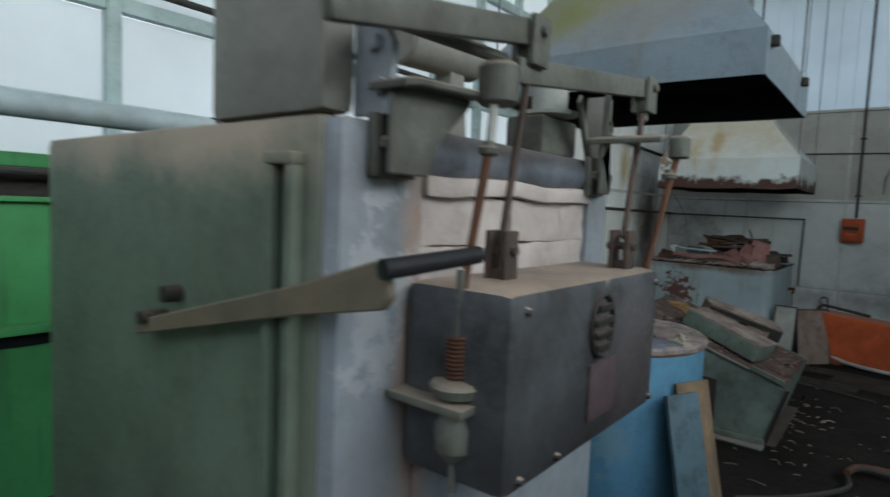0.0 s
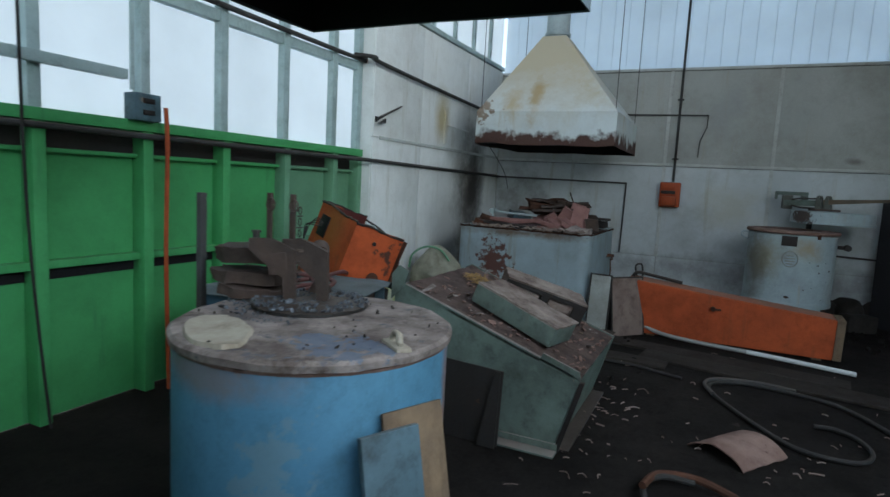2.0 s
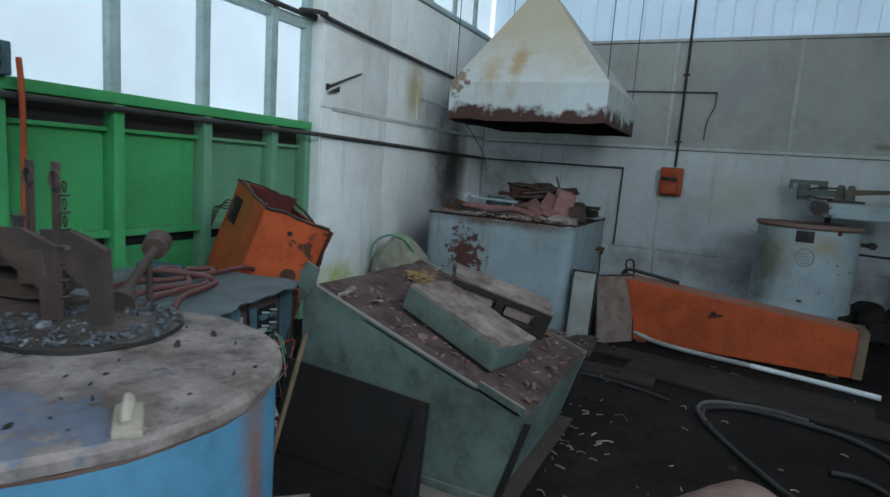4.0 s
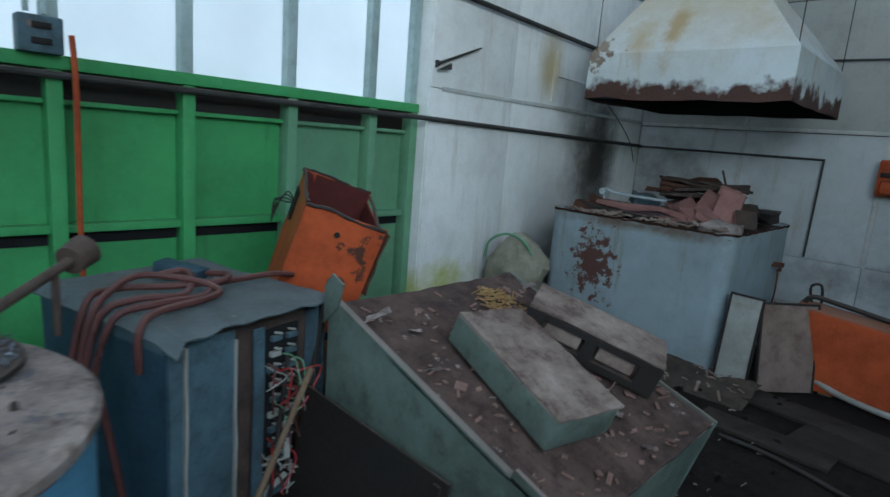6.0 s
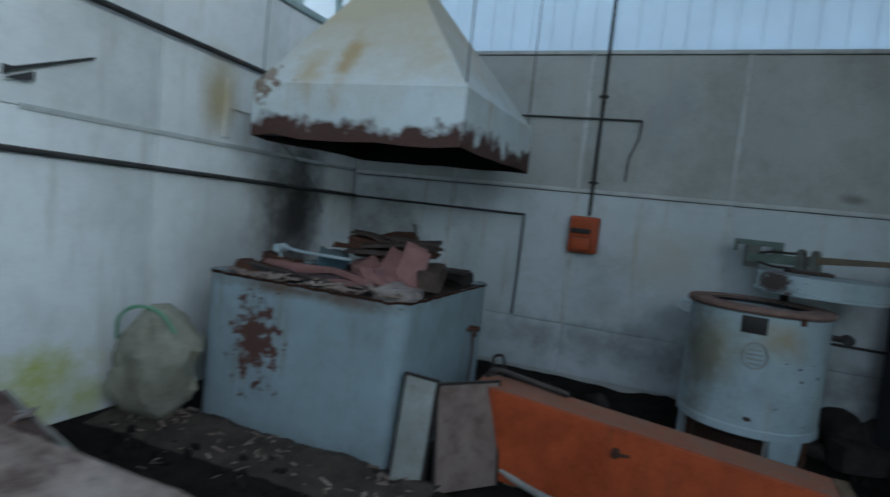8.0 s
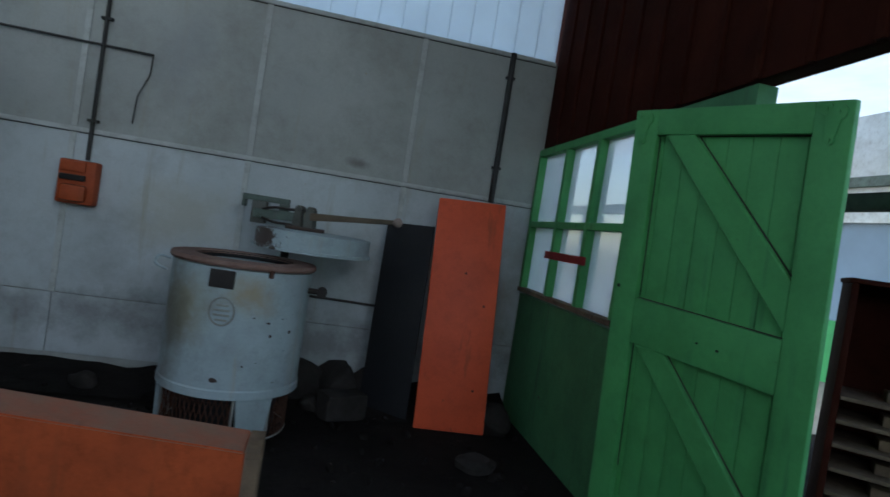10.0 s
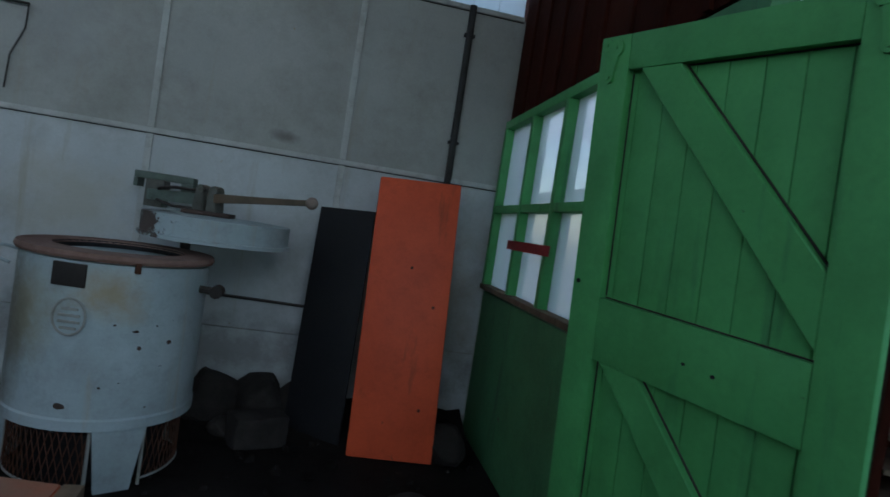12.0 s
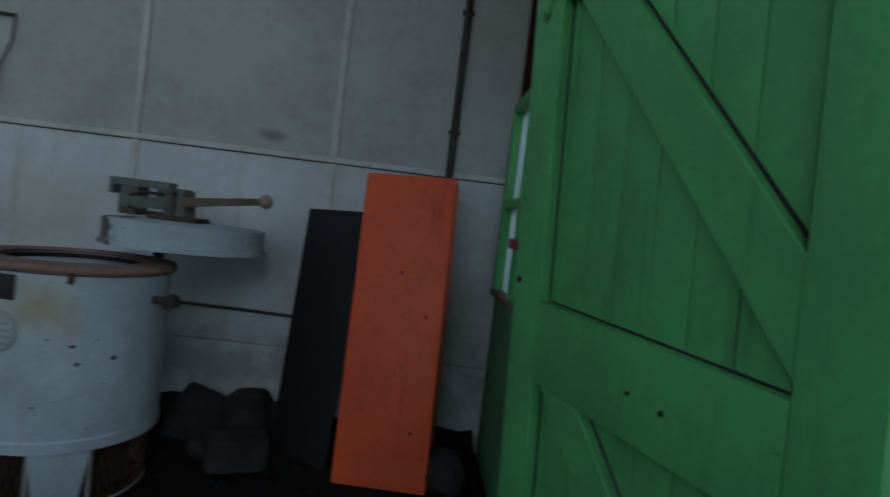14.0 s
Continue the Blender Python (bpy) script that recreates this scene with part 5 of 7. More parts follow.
# ---- orange cabinet shell leaning against the wall ----
def leaning_locker():
    u = Vector((0.849, -0.506, -0.151)).normalized()
    v = Vector((0.52, 0.80, -0.30))
    n = u.cross(v).normalized()
    v = n.cross(u)
    m = Matrix.Identity(4)
    for i, w in enumerate((u, v, n)):
        m.col[i][:3] = w
    HL, HW, L = 0.315, 0.20, 1.14
    top = Vector((-0.735, 5.67, 1.19))
    m.translation = top - n * L
    t = thing("locker", "battered orange steel locker shell leaning over", "locker", m)
    sheets = (("end", (HL - 0.008, HL, -HW, HW, 0.0, L - 0.02)), ("end", (-HL, -HL + 0.008, -HW, HW, 0.0, L)), ("side", (-HL + 0.008, HL - 0.008, -HW, -HW + 0.008, 0.0, L - 0.01)),
              ("side", (-HL + 0.008, HL - 0.008, HW - 0.008, HW, 0.0, L - 0.06)), ("base", (-HL + 0.01, HL - 0.01, -HW + 0.01, HW - 0.01, 0.0, 0.01)))
    for nm, b in sheets:
        bm = B()
        box(bm, *b)
        bmesh.ops.subdivide_edges(bm, edges=[e for e in bm.edges if e.calc_length() > 0.1], cuts=6, use_grid_fill=True)
        rough_up(bm, 0.008, 5)
        part(nm + "_sheet", bm, LOCKER, t, local=True)
    bm = B()
    box(bm, -HL + 0.012, HL - 0.012, -HW + 0.012, HW - 0.012, L - 0.42, L - 0.40)
    part("inner_shelf", bm, RUST, t, "dark red rusty inside", local=True)
    # dark red sheets paint the shade inside the orange shell
    for b in ((-HL + 0.0085, -HL + 0.012, -HW + 0.01, HW - 0.01, L - 0.4, L - 0.005), (-HL + 0.013, HL - 0.013, HW - 0.012, HW - 0.0085, L - 0.4, L - 0.065)):
        bm = B()
        box(bm, *b)
        part("inner_lining", bm, INNER_SHADE, t, "dark red inner sheet, shade put into its colour", local=True)
    for a, b in (((HL, -HW, L - 0.02), (HL, HW, L - 0.03)), ((-HL, -HW, L), (-HL, HW, L)), ((-HL, -HW, L), (HL, -HW, L - 0.01)), ((-HL, HW, L - 0.03), (HL, HW, L - 0.07))):
        bm = B()
        a, b = Vector(a), Vector(b)
        tube(bm, [a, a.lerp(b, 0.3) + Vector((0, 0, 0.008)), a.lerp(b, 0.7) - Vector((0, 0, 0.006)), b], 0.009, 6)
        rough_up(bm, 0.008, 22)
        part("torn_rim", bm, DARK, t, local=True)
    bm = B()
    rod(bm, (HL - 0.002, 0.06, L - 0.36), (HL + 0.018, 0.06, L - 0.36), 0.045, n=16)
    part("lock", bm, RUST, t, local=True)
    bm = B()
    rod(bm, (HL - 0.002, -0.02, L - 0.12), (HL + 0.012, -0.02, L - 0.12), 0.014, n=8)
    part("knob", bm, DARK, t, local=True)
    bm = B()
    box(bm, HL - 0.03, HL + 0.04, HW + 0.003, HW + 0.012, L - 0.36, L - 0.04)
    bmesh.ops.subdivide_edges(bm, edges=[e for e in bm.edges if e.calc_length() > 0.05], cuts=4, use_grid_fill=True)
    rough_up(bm, 0.012, 14)
    part("torn_flap", bm, RUST, t, "torn dark steel flap", local=True)
    bm = B()
    box(bm, -0.22, -0.08, -HW - 0.012, -HW - 0.001, L - 0.24, L - 0.08, bev=0.004)
    part("vent", bm, BLACK, t, local=True)
    for k in range(4):
        bm = B()
        tube(bm, [(-0.15, -HW, L - 0.16), (-0.19, -HW - 0.05, L - 0.12 - 0.02 * k), (-0.24, -HW - 0.07 - 0.01 * k, L - 0.2), (-0.22, -HW - 0.08, L - 0.26 - 0.02 * k)], 0.004, 5)
        part("wire", bm, DARK, t, local=True)
    bm = B()
    box(bm, HL - 0.02, HL + 0.006, -HW - 0.004, HW + 0.004, L - 0.66, L - 0.62)
    part("band", bm, BLACK, t, local=True)


leaning_locker()

# ---- toppled control console ----
def console():
    t = thing("control_console", "grey-green steel console lying with dusty sloped top", "console", (0.4, 5.8, 0))
    prof = [(-0.17, 0.0), (0.90, 0.0), (1.03, 0.44), (-0.12, 0.845), (-0.17, 0.82)]
    for y0, y1 in ((5.20, 5.214), (6.33, 6.344)):
        bm = B()
        prism(bm, prof, "y", y0, y1)
        part("side_panel", bm, CONSOLE, t)
    bm = B()
    v = [bm.verts.new(p) for p in ((-0.12, 5.214, 0.835), (1.02, 5.214, 0.434), (1.02, 6.33, 0.434), (-0.12, 6.33, 0.835))]
    bm.faces.new(v)
    bmesh.ops.subdivide_edges(bm, edges=bm.edges, cuts=24, use_grid_fill=True)
    for w in bm.verts:
        w.co.z += 0.012 * noise.noise(w.co * 7.0) + 0.006 * noise.noise(w.co * 22.0)
    bmesh.ops.solidify(bm, geom=bm.faces, thickness=0.012)
    part("top", bm, DUSTY, t, "rubbish-strewn dusty top")
    bm = B()
    prism(bm, [(-0.17, 0.0), (-0.16, 0.0), (-0.16, 0.80), (-0.17, 0.80)], "y", 5.215, 6.329)
    part("back_panel", bm, CONSOLE, t)
    bm = B()
    prism(bm, [(0.885, 0.0), (0.899, 0.0), (1.015, 0.42), (1.0, 0.42)], "y", 5.215, 6.329)
    part("front_panel", bm, CONSOLE, t)
    bm = B()
    prism(bm, [(-0.14, 0.86), (1.0, 0.458), (1.0, 0.446), (-0.14, 0.848)], "y", 5.196, 5.224)
    part("edge_strip", bm, CONSOLE, t)
    bm = B()
    prism(bm, [(0.78, 0.49), (0.81, 0.56), (1.02, 0.487), (1.03, 0.446)], "y", 5.196, 5.212)
    part("end_flap", bm, CONSOLE, t)
    for b in ((0.30, 0.93, 5.10, 5.19, 0.0, 0.012), (0.30, 0.93, 5.185, 5.197, 0.0125, 0.05)):
        bm = B()
        box(bm, *b, bev=0.002)
        part("base_angle", bm, CONSOLE, t, "dirty angle iron along the foot")
    bm = B()
    prism(bm, [(0.905, 0.0), (0.935, 0.0), (1.055, 0.43), (1.028, 0.43)], "y", 5.19, 5.21)
    prism(bm, [(0.905, 0.0), (0.99, 0.0), (0.99, 0.012), (0.905, 0.012)], "y", 5.22, 6.33)
    part("edge_iron", bm, DARK, t, "dark edge iron")
    bm = B()
    prism(bm, [(0.20, 0.70), (0.86, 0.468), (0.86, 0.45), (0.20, 0.682)], "y", 5.20, 5.275, pose(0, 0, 0.034))
    part("loose_board", bm, DUSTY, t, "brown board lying along the edge")
    bm = B()
    prism(bm, [(-0.19, 0.74), (-0.10, 0.83), (-0.07, 0.93), (-0.14, 0.96), (-0.19, 0.90)], "y", 5.19, 5.199)
    part("upstand", bm, CONSOLE, t)
    return t


console()
SLOPE = math.degrees(math.atan2(0.41, 1.15))
bx = thing("steel_box", "long grey-green steel box with dusty lid on the console", "box", pose(0.535, 5.60, 0.628, 0, SLOPE, 0) @ pose(0, 0, 0, 0, 0, -10))
bm = B()
box(bm, -0.30, 0.30, -0.165, 0.165, 0.0, 0.125, bev=0.012)
part("body", bm, CONSOLE, bx, local=True)
bm = B()
box(bm, -0.295, 0.305, -0.16, 0.17, 0.1255, 0.137, bev=0.003)
bmesh.ops.subdivide_edges(bm, edges=[e for e in bm.edges if e.calc_length() > 0.1], cuts=14, use_grid_fill=True)
rough_up(bm, 0.006, 16)
rough_up(bm, 0.003, 45)
part("lid", bm, CRUST, bx, "dust-caked lid", local=True)
# perforated slab
sl = thing("perforated_slab", "dark steel box beam with oblong holes lying on the console", "steel beam", pose(0.505, 6.11, 0.636, 0, SLOPE, 0) @ pose(0, 0, 0, 0, 0, 25))
bm = B()
L, Hh = 0.30, 0.145
for x0, x1, z0, z1 in ((-L, L, 0.0, 0.035), (-L, L, 0.115, Hh), (-L, -0.22, 0.035, 0.115), (-0.03, 0.02, 0.035, 0.115), (0.21, L, 0.035, 0.115)):
    box(bm, x0, x1, -0.13, -0.115, z0, z1)
part("web", bm, DARK, sl, local=True)
bm = B()
box(bm, -L, L, -0.13, 0.13, Hh + 0.004, Hh + 0.016, bev=0.003)
bmesh.ops.subdivide_edges(bm, edges=[e for e in bm.edges if e.calc_length() > 0.1], cuts=12, use_grid_fill=True)
rough_up(bm, 0.005, 18)
part("flange", bm, CRUST, sl, "dusty pinkish upper face", local=True)
bm = B()
box(bm, -L, L, 0.115, 0.13, 0.0, Hh)
box(bm, -L, L, -0.114, 0.114, 0.0, 0.012)
part("web", bm, PALEBOARD, sl, local=True)
for x0, x1 in ((-0.205, -0.045), (0.035, 0.195)):
    bm = B()
    box(bm, x0, x1, -0.112, -0.10, 0.045, 0.105, bev=0.005)
    part("insert", bm, PALEBOARD, sl, "pale board showing in the hole", local=True)
# straw heap and litter on the console
bm = B()
rng = random.Random(3)
for k in range(150):
    a, r = rng.uniform(0, 6.28), 0.15 * rng.random() ** 0.7
    x, y = 0.12 + r * math.cos(a), 5.98 + r * math.sin(a) * 0.8
    z = 0.845 - 0.355 * (x + 0.12) + 0.012 + 0.05 * (1 - r / 0.15) * rng.random()
    d = Vector((rng.uniform(-1, 1), rng.uniform(-1, 1), rng.uniform(-.25, .25))).normalized() * rng.uniform(0.03, 0.07)
    rod(bm, Vector((x, y, z)) - d / 2, Vector((x, y, z)) + d / 2, 0.003, n=4)
single("straw_heap", bm, STRAW, "small heap of dry yellow straw on the console", "straw", "stuff")
bm = B()
for k in range(170):
    x, y = rng.uniform(-0.05, 1.0), rng.uniform(5.25, 6.3)
    z = 0.835 - 0.352 * (x + 0.12) + 0.012
    box(bm, -0.5, 0.5, -0.5, 0.5, -0.5, 0.5, pose(x, y, z, rng.uniform(-20, 20), SLOPE, rng.uniform(0, 360)) @ Matrix.Diagonal((rng.uniform(0.008, 0.05) * (2.2 if k % 11 == 0 else 1), rng.uniform(0.005, 0.02) * (2.5 if k % 13 == 0 else 1), 0.006, 1)))
single("litter", bm, RIM, "scraps of chip and plaster on the console top", "litter", "stuff")

rng = random.Random(31)
for k in range(9):
    x, y = rng.uniform(0.0, 0.95), rng.choice((rng.uniform(5.28, 5.40), rng.uniform(5.82, 5.95), rng.uniform(6.2, 6.3)))
    bm = B()
    w, d = rng.uniform(0.05, 0.14), rng.uniform(0.02, 0.06)
    bmesh.ops.create_grid(bm, x_segments=6, y_segments=4, size=0.5, matrix=Matrix.Diagonal((w, d, 1, 1)))
    for v in bm.verts:
        v.co += 0.012 * noise.noise_vector(v.co * 25.0 + Vector((k, 0, 0)))
    bmesh.ops.solidify(bm, geom=bm.faces, thickness=0.005)
    bmesh.ops.transform(bm, matrix=pose(x, y, 0.835 - 0.352 * (x + 0.12) + 0.02, 0, SLOPE, rng.uniform(0, 360)), verts=bm.verts)
    single("plaster_flake", bm, ASH, "curled flake of plaster on the console top", "flake", group="plaster flakes")

# ---- dark plate, sticks and scrap before the console ----
bm = B()
prism(bm, [(-0.24, 0.0), (0.61, 0.0), (0.60, 0.43), (-0.22, 0.47)], "y", -0.006, 0.006, pose(0, 5.08, 0.0, -9, 0, 0))
prism(bm, [(0.50, 0.0), (0.61, 0.0), (0.60, 0.43), (0.57, 0.432)], "y", -0.05, -0.042, pose(0, 5.08, 0.0, -9, 0, 0))
single("steel_plate", bm, DARK, "dark steel plate leaning on the console", "plate")
for a, b, r, mt in (((0.02, 5.00, 0.66), (0.10, 4.62, 0.012), 0.012, WOOD), ((-0.10, 4.55, 0.012), (0.22, 4.82, 0.02), 0.012, CONSOLE), ((-0.2, 4.95, 0.012), (0.16, 4.5, 0.03), 0.008, GREEN_PALE)):
    bm = B()
    rod(bm, a, b, r, n=7)
    rough_up(bm, 0.004, 8)
    single("stick", bm, mt, "thin scrap stick leaning among the rubbish", "stick", group="scrap sticks")

# ---- tank with broken lining ----
def tank():
    t = thing("tank", "pale blue-grey steel tank full of broken lining", "tank", (-0.3, 8.8, 0))
    x0, x1, y0, y1, z1 = -1.04, 0.455, 8.09, 9.62, 1.02
    def loop(o):
        r, pts = 0.11 - o, []
        for cx, cy, a0 in ((x1 - 0.11, y0 + 0.11, -90), (x1 - 0.11, y1 - 0.11, 0), (x0 + 0.11, y1 - 0.11, 90), (x0 + 0.11, y0 + 0.11, 180)):
            pts += [(cx + r * math.cos(radians(a0 + 15 * k)), cy + r * math.sin(radians(a0 + 15 * k))) for k in range(7)]
        out = []
        for p, q in zip(pts, pts[1:] + pts[:1]):
            n = max(1, int(math.dist(p, q) / 0.12))
            out += [(p[0] + (q[0] - p[0]) * k / n, p[1] + (q[1] - p[1]) * k / n) for k in range(n)]
        return out
    def skin(bm, o, zs):
        base = loop(o)
        rows = [[bm.verts.new((x, y, z)) for x, y in base] for z in zs]
        for p, q in zip(rows, rows[1:]):
            for k in range(len(base)):
                bm.faces.new((p[k], p[(k + 1) % len(base)], q[(k + 1) % len(base)], q[k]))
    bm = B()
    skin(bm, 0.0, [z1 * k / 8 for k in range(9)])
    bmesh.ops.solidify(bm, geom=bm.faces, thickness=0.012)
    rough_up(bm, 0.006, 2.6)
    part("shell", bm, TANK_SHELL, t, "pale blue-grey dented steel shell")
    bm = B()
    skin(bm, -0.008, [z1 - 0.014, z1 + 0.004])
    bmesh.ops.solidify(bm, geom=bm.faces, thickness=0.04)
    bmesh.ops.subdivide_edges(bm, edges=[e for e in bm.edges if e.calc_length() > 0.05], cuts=3, use_grid_fill=True)
    rough_up(bm, 0.010, 16)
    part("rim", bm, RUST, t, "ragged rusty rim")
    bm = B()
    bmesh.ops.create_grid(bm, x_segments=30, y_segments=30, size=0.5, matrix=Matrix.LocRotScale(((x0 + x1) / 2, (y0 + y1) / 2, z1 - 0.03), None, (x1 - x0 - 0.05, y1 - y0 - 0.05, 1)))
    rough_up(bm, 0.03, 7)
    part("fill", bm, DUSTY, t, "rubble fill")
    bm = B()
    tube(bm, [(x1, 9.2, 0.70), (x1 + 0.06, 9.2, 0.71), (x1 + 0.07, 9.2, 0.66)], 0.012, 6)
    rod(bm, (x1, 9.25, 0.71), (x1 + 0.08, 9.25, 0.71), 0.02, n=8)
    tube(bm, [(x1 + 0.05, 9.2, 0.68), (x1 + 0.06, 9.2, 0.5), (x1 + 0.05, 9.2, 0.3), (x1 + 0.08, 9.2, 0.12)], 0.008, 6)
    part("tap", bm, RUST, t)


tank()


def fragment(x, y, z, sx, sy, sz, rx, ry, rz, material, seed):
    bm = B()
    box(bm, -sx / 2, sx / 2, -sy / 2, sy / 2, 0, sz)
    bmesh.ops.subdivide_edges(bm, edges=bm.edges, cuts=2, use_grid_fill=True)
    rough_up(bm, 0.035 * min(sx, sy) / 0.2, 9, seed)
    bmesh.ops.transform(bm, matrix=pose(x, y, z, rx, ry, rz), verts=bm.verts)
    return single("lining_fragment", bm, material, "broken pinkish lining fragment heaped on the tank", "rubble", group="fragments on the tank")


rng = random.Random(21)
for x, y, z, sx, sy, sz, rx, ry, rz, mt in (
        (-0.35, 8.55, 1.03, 0.75, 0.40, 0.04, -8, 2, 4, PINK), (-0.10, 8.80, 1.10, 0.42, 0.5, 0.04, 6, -8, 20, PINK), (-0.25, 9.05, 1.19, 0.55, 0.4, 0.03, 2, 6, -12, RUST),
        (-0.15, 9.1, 1.24, 0.65, 0.35, 0.03, -4, 4, 10, RUST), (-0.30, 9.2, 1.28, 0.5, 0.4, 0.025, 5, -5, 30, RUST), (0.02, 8.72, 1.12, 0.16, 0.04, 0.15, 15, 30, 10, PINK),
        (0.13, 8.75, 1.12, 0.17, 0.035, 0.20, -12, 12, -15, PINK), (-0.08, 8.66, 1.08, 0.14, 0.05, 0.12, 25, -30, 5, PINK), (0.16, 8.5, 1.05, 0.3, 0.22, 0.04, 10, 18, 25, PINK),
        (-0.75, 8.5, 1.03, 0.25, 0.3, 0.06, 4, -6, 15, RUST), (-0.60, 8.9, 1.06, 0.2, 0.25, 0.10, 10, 8, 40, CABBLUE), (-0.35, 8.30, 1.025, 0.95, 0.10, 0.03, 3, 3, 4, DARK),
        (0.22, 9.1, 1.06, 0.35, 0.5, 0.05, -6, -4, -8, DARK), (0.30, 8.95, 1.14, 0.40, 0.12, 0.02, 2, -2, 8, DARK), (-0.8, 8.3, 1.02, 0.22, 0.16, 0.05, 2, 12, 12, RUST), (0.28, 8.35, 1.01, 0.2, 0.25, 0.05, 8, 6, -20, ASH), (0.02, 8.35, 1.015, 0.4, 0.14, 0.025, 5, 4, 8, PINK),
        (-0.05, 9.0, 1.27, 0.55, 0.3, 0.02, 3, -6, 18, GEAR), (-0.22, 9.0, 1.31, 0.45, 0.25, 0.02, -3, 5, -8, GEAR), (0.06, 8.95, 1.30, 0.4, 0.2, 0.018, 4, 8, 5, GEAR), (-0.12, 8.85, 1.20, 0.5, 0.25, 0.03, -6, -3, 2, GEAR),
        (0.20, 8.62, 1.06, 0.18, 0.05, 0.24, -20, 10, 12, PINK), (0.04, 8.52, 1.05, 0.22, 0.2, 0.07, 18, -12, 40, PINK), (-0.18, 8.45, 1.04, 0.5, 0.12, 0.05, -6, 3, 6, PURPLE), (0.33, 8.75, 1.04, 0.14, 0.3, 0.14, 6, -4, 14, GEAR), (-0.88, 8.6, 1.02, 0.18, 0.16, 0.11, 5, 12, 30, RUST), (-0.45, 8.36, 1.03, 0.6, 0.08, 0.04, 8, -2, 3, PURPLE)):
    fragment(x, y, z, sx, sy, sz, rx, ry, rz, mt, rng.random() * 50)
bm = B()
for k in range(160):
    x, y = rng.uniform(-0.95, 0.38), 8.13 + 0.5 * rng.random() ** 2
    box(bm, -0.5, 0.5, -0.5, 0.5, 0, 1, pose(x, y, 1.015 + 0.03 * rng.random(), rng.uniform(-20, 20), rng.uniform(-20, 20), rng.uniform(0, 360)) @ Matrix.Diagonal((rng.uniform(0.02, 0.12), rng.uniform(0.01, 0.03), 0.008, 1)))
single("splinters", bm, PALEBOARD, "pale splinters and flakes along the tank rim", "rubble", "stuff")
bm = B()
tube(bm, [(-0.78, 8.55, 1.05), (-0.80, 8.55, 1.20), (-0.70, 8.6, 1.17), (-0.3, 8.7, 1.15)], 0.012, 7)
rod(bm, (-0.80, 8.50, 1.18), (-0.80, 8.60, 1.18), 0.03, n=10)
single("valve_pipe", bm, TANK, "grey valve pipe sticking out of the tank rubble", "pipe")

bm = B()
bmesh.ops.create_grid(bm, x_segments=70, y_segments=16, size=0.5, matrix=Matrix.LocRotScale((-0.35, 7.86, 0.0), None, (2.3, 0.52, 1)))
for v in bm.verts:
    k = max(0.0, 1 - abs(v.co.y - 7.98) / 0.36)
    v.co.z = -0.012 + 0.12 * k * (0.7 + 0.5 * noise.noise(v.co * 3.1)) + 0.03 * k * noise.noise(v.co * 14.0)
single("debris_ridge", bm, DEBRIS, "ridge of brown debris along the tank foot", "debris", "stuff")
rng = random.Random(77)
bm = B()
for k in range(150):
    x, y = rng.uniform(-1.3, 0.75), 7.92 + 0.11 * rng.gauss(0, 1)
    sc = rng.uniform(0.006, 0.02)
    box(bm, -0.5, 0.5, -0.5, 0.5, 0, 1, pose(x, y, 0.06 * max(0, 1 - abs(y - 7.98) / 0.36) + 0.004, rng.uniform(-25, 25), rng.uniform(-25, 25), rng.uniform(0, 360)) @ Matrix.Diagonal((sc * rng.uniform(1.5, 6), sc, sc * 0.4, 1)))
single("chips", bm, PALEBOARD, "pale chips and splinters along the tank foot", "debris", "stuff")

bm = B()
tube(bm, [(-0.92, 8.55, 1.965), (-0.86, 8.75, 1.80), (-0.80, 8.9, 1.62), (-0.79, 9.0, 1.45)], 0.004, 5)
single("hanging_wire", bm, PIPE, "thin dark wire hanging from the hood edge", "wire")
bm = B()
rod(bm, (0.10, 9.0, 1.20), (-0.02, 9.1, 1.44), 0.009, n=6)
single("stick", bm, GEAR, "thin bar standing in the tank rubble", "stick", group="scrap sticks")

# sheets leaning beside the tank
for (x, y, rz, w, h, lean_, mt, lab) in ((0.60, 8.02, -6, 0.20, 0.62, -7, SHEET, "grey sheet panel leaning beside the tank"), (0.90, 8.20, 50, 0.40, 0.60, -8, BOARD, "pinkish board with dark frame leaning by the tank")):
    t = thing("sheet_panel", lab, "panel", pose(x, y, 0.005, lean_, 0, rz))
    bm = B()
    box(bm, -w / 2, w / 2, -0.008, 0.008, 0.005, h, bev=0.003)
    part("board", bm, mt, t, local=True)
    bm = B()
    for b in ((-w / 2 - 0.012, w / 2 + 0.012, -0.012, 0.012, h, h + 0.015), (-w / 2 - 0.015, -w / 2, -0.012, 0.012, 0, h), (w / 2, w / 2 + 0.015, -0.012, 0.012, 0, h)):
        box(bm, *b, bev=0.002)
    part("frame", bm, DARK, t, local=True)

# sack beside the tank
bm = B()
bmesh.ops.create_icosphere(bm, subdivisions=4, radius=1.0, matrix=Matrix.LocRotScale((-1.22, 7.92, 0.36), Euler((0, radians(12), 0.3)), (0.29, 0.22, 0.40)))
for v in bm.verts:
    v.co += 0.075 * noise.noise_vector(v.co * 4.5) + 0.02 * noise.noise_vector(v.co * 15.0)
    v.co.z = max(v.co.z, 0.005)
sk = thing("sack", "slumped woven sack with green drawstring by the tank", "sack", (-1.22, 7.92, 0))
part("bag", bm, SACK, sk)
bm = B()
tube(bm, [(-1.52, 7.85, 0.50), (-1.45, 7.80, 0.66), (-1.28, 7.78, 0.76), (-1.12, 7.82, 0.74), (-1.02, 7.86, 0.62)], 0.012, 6)
part("drawstring", bm, GREEN_PALE, sk, "faded green cord")

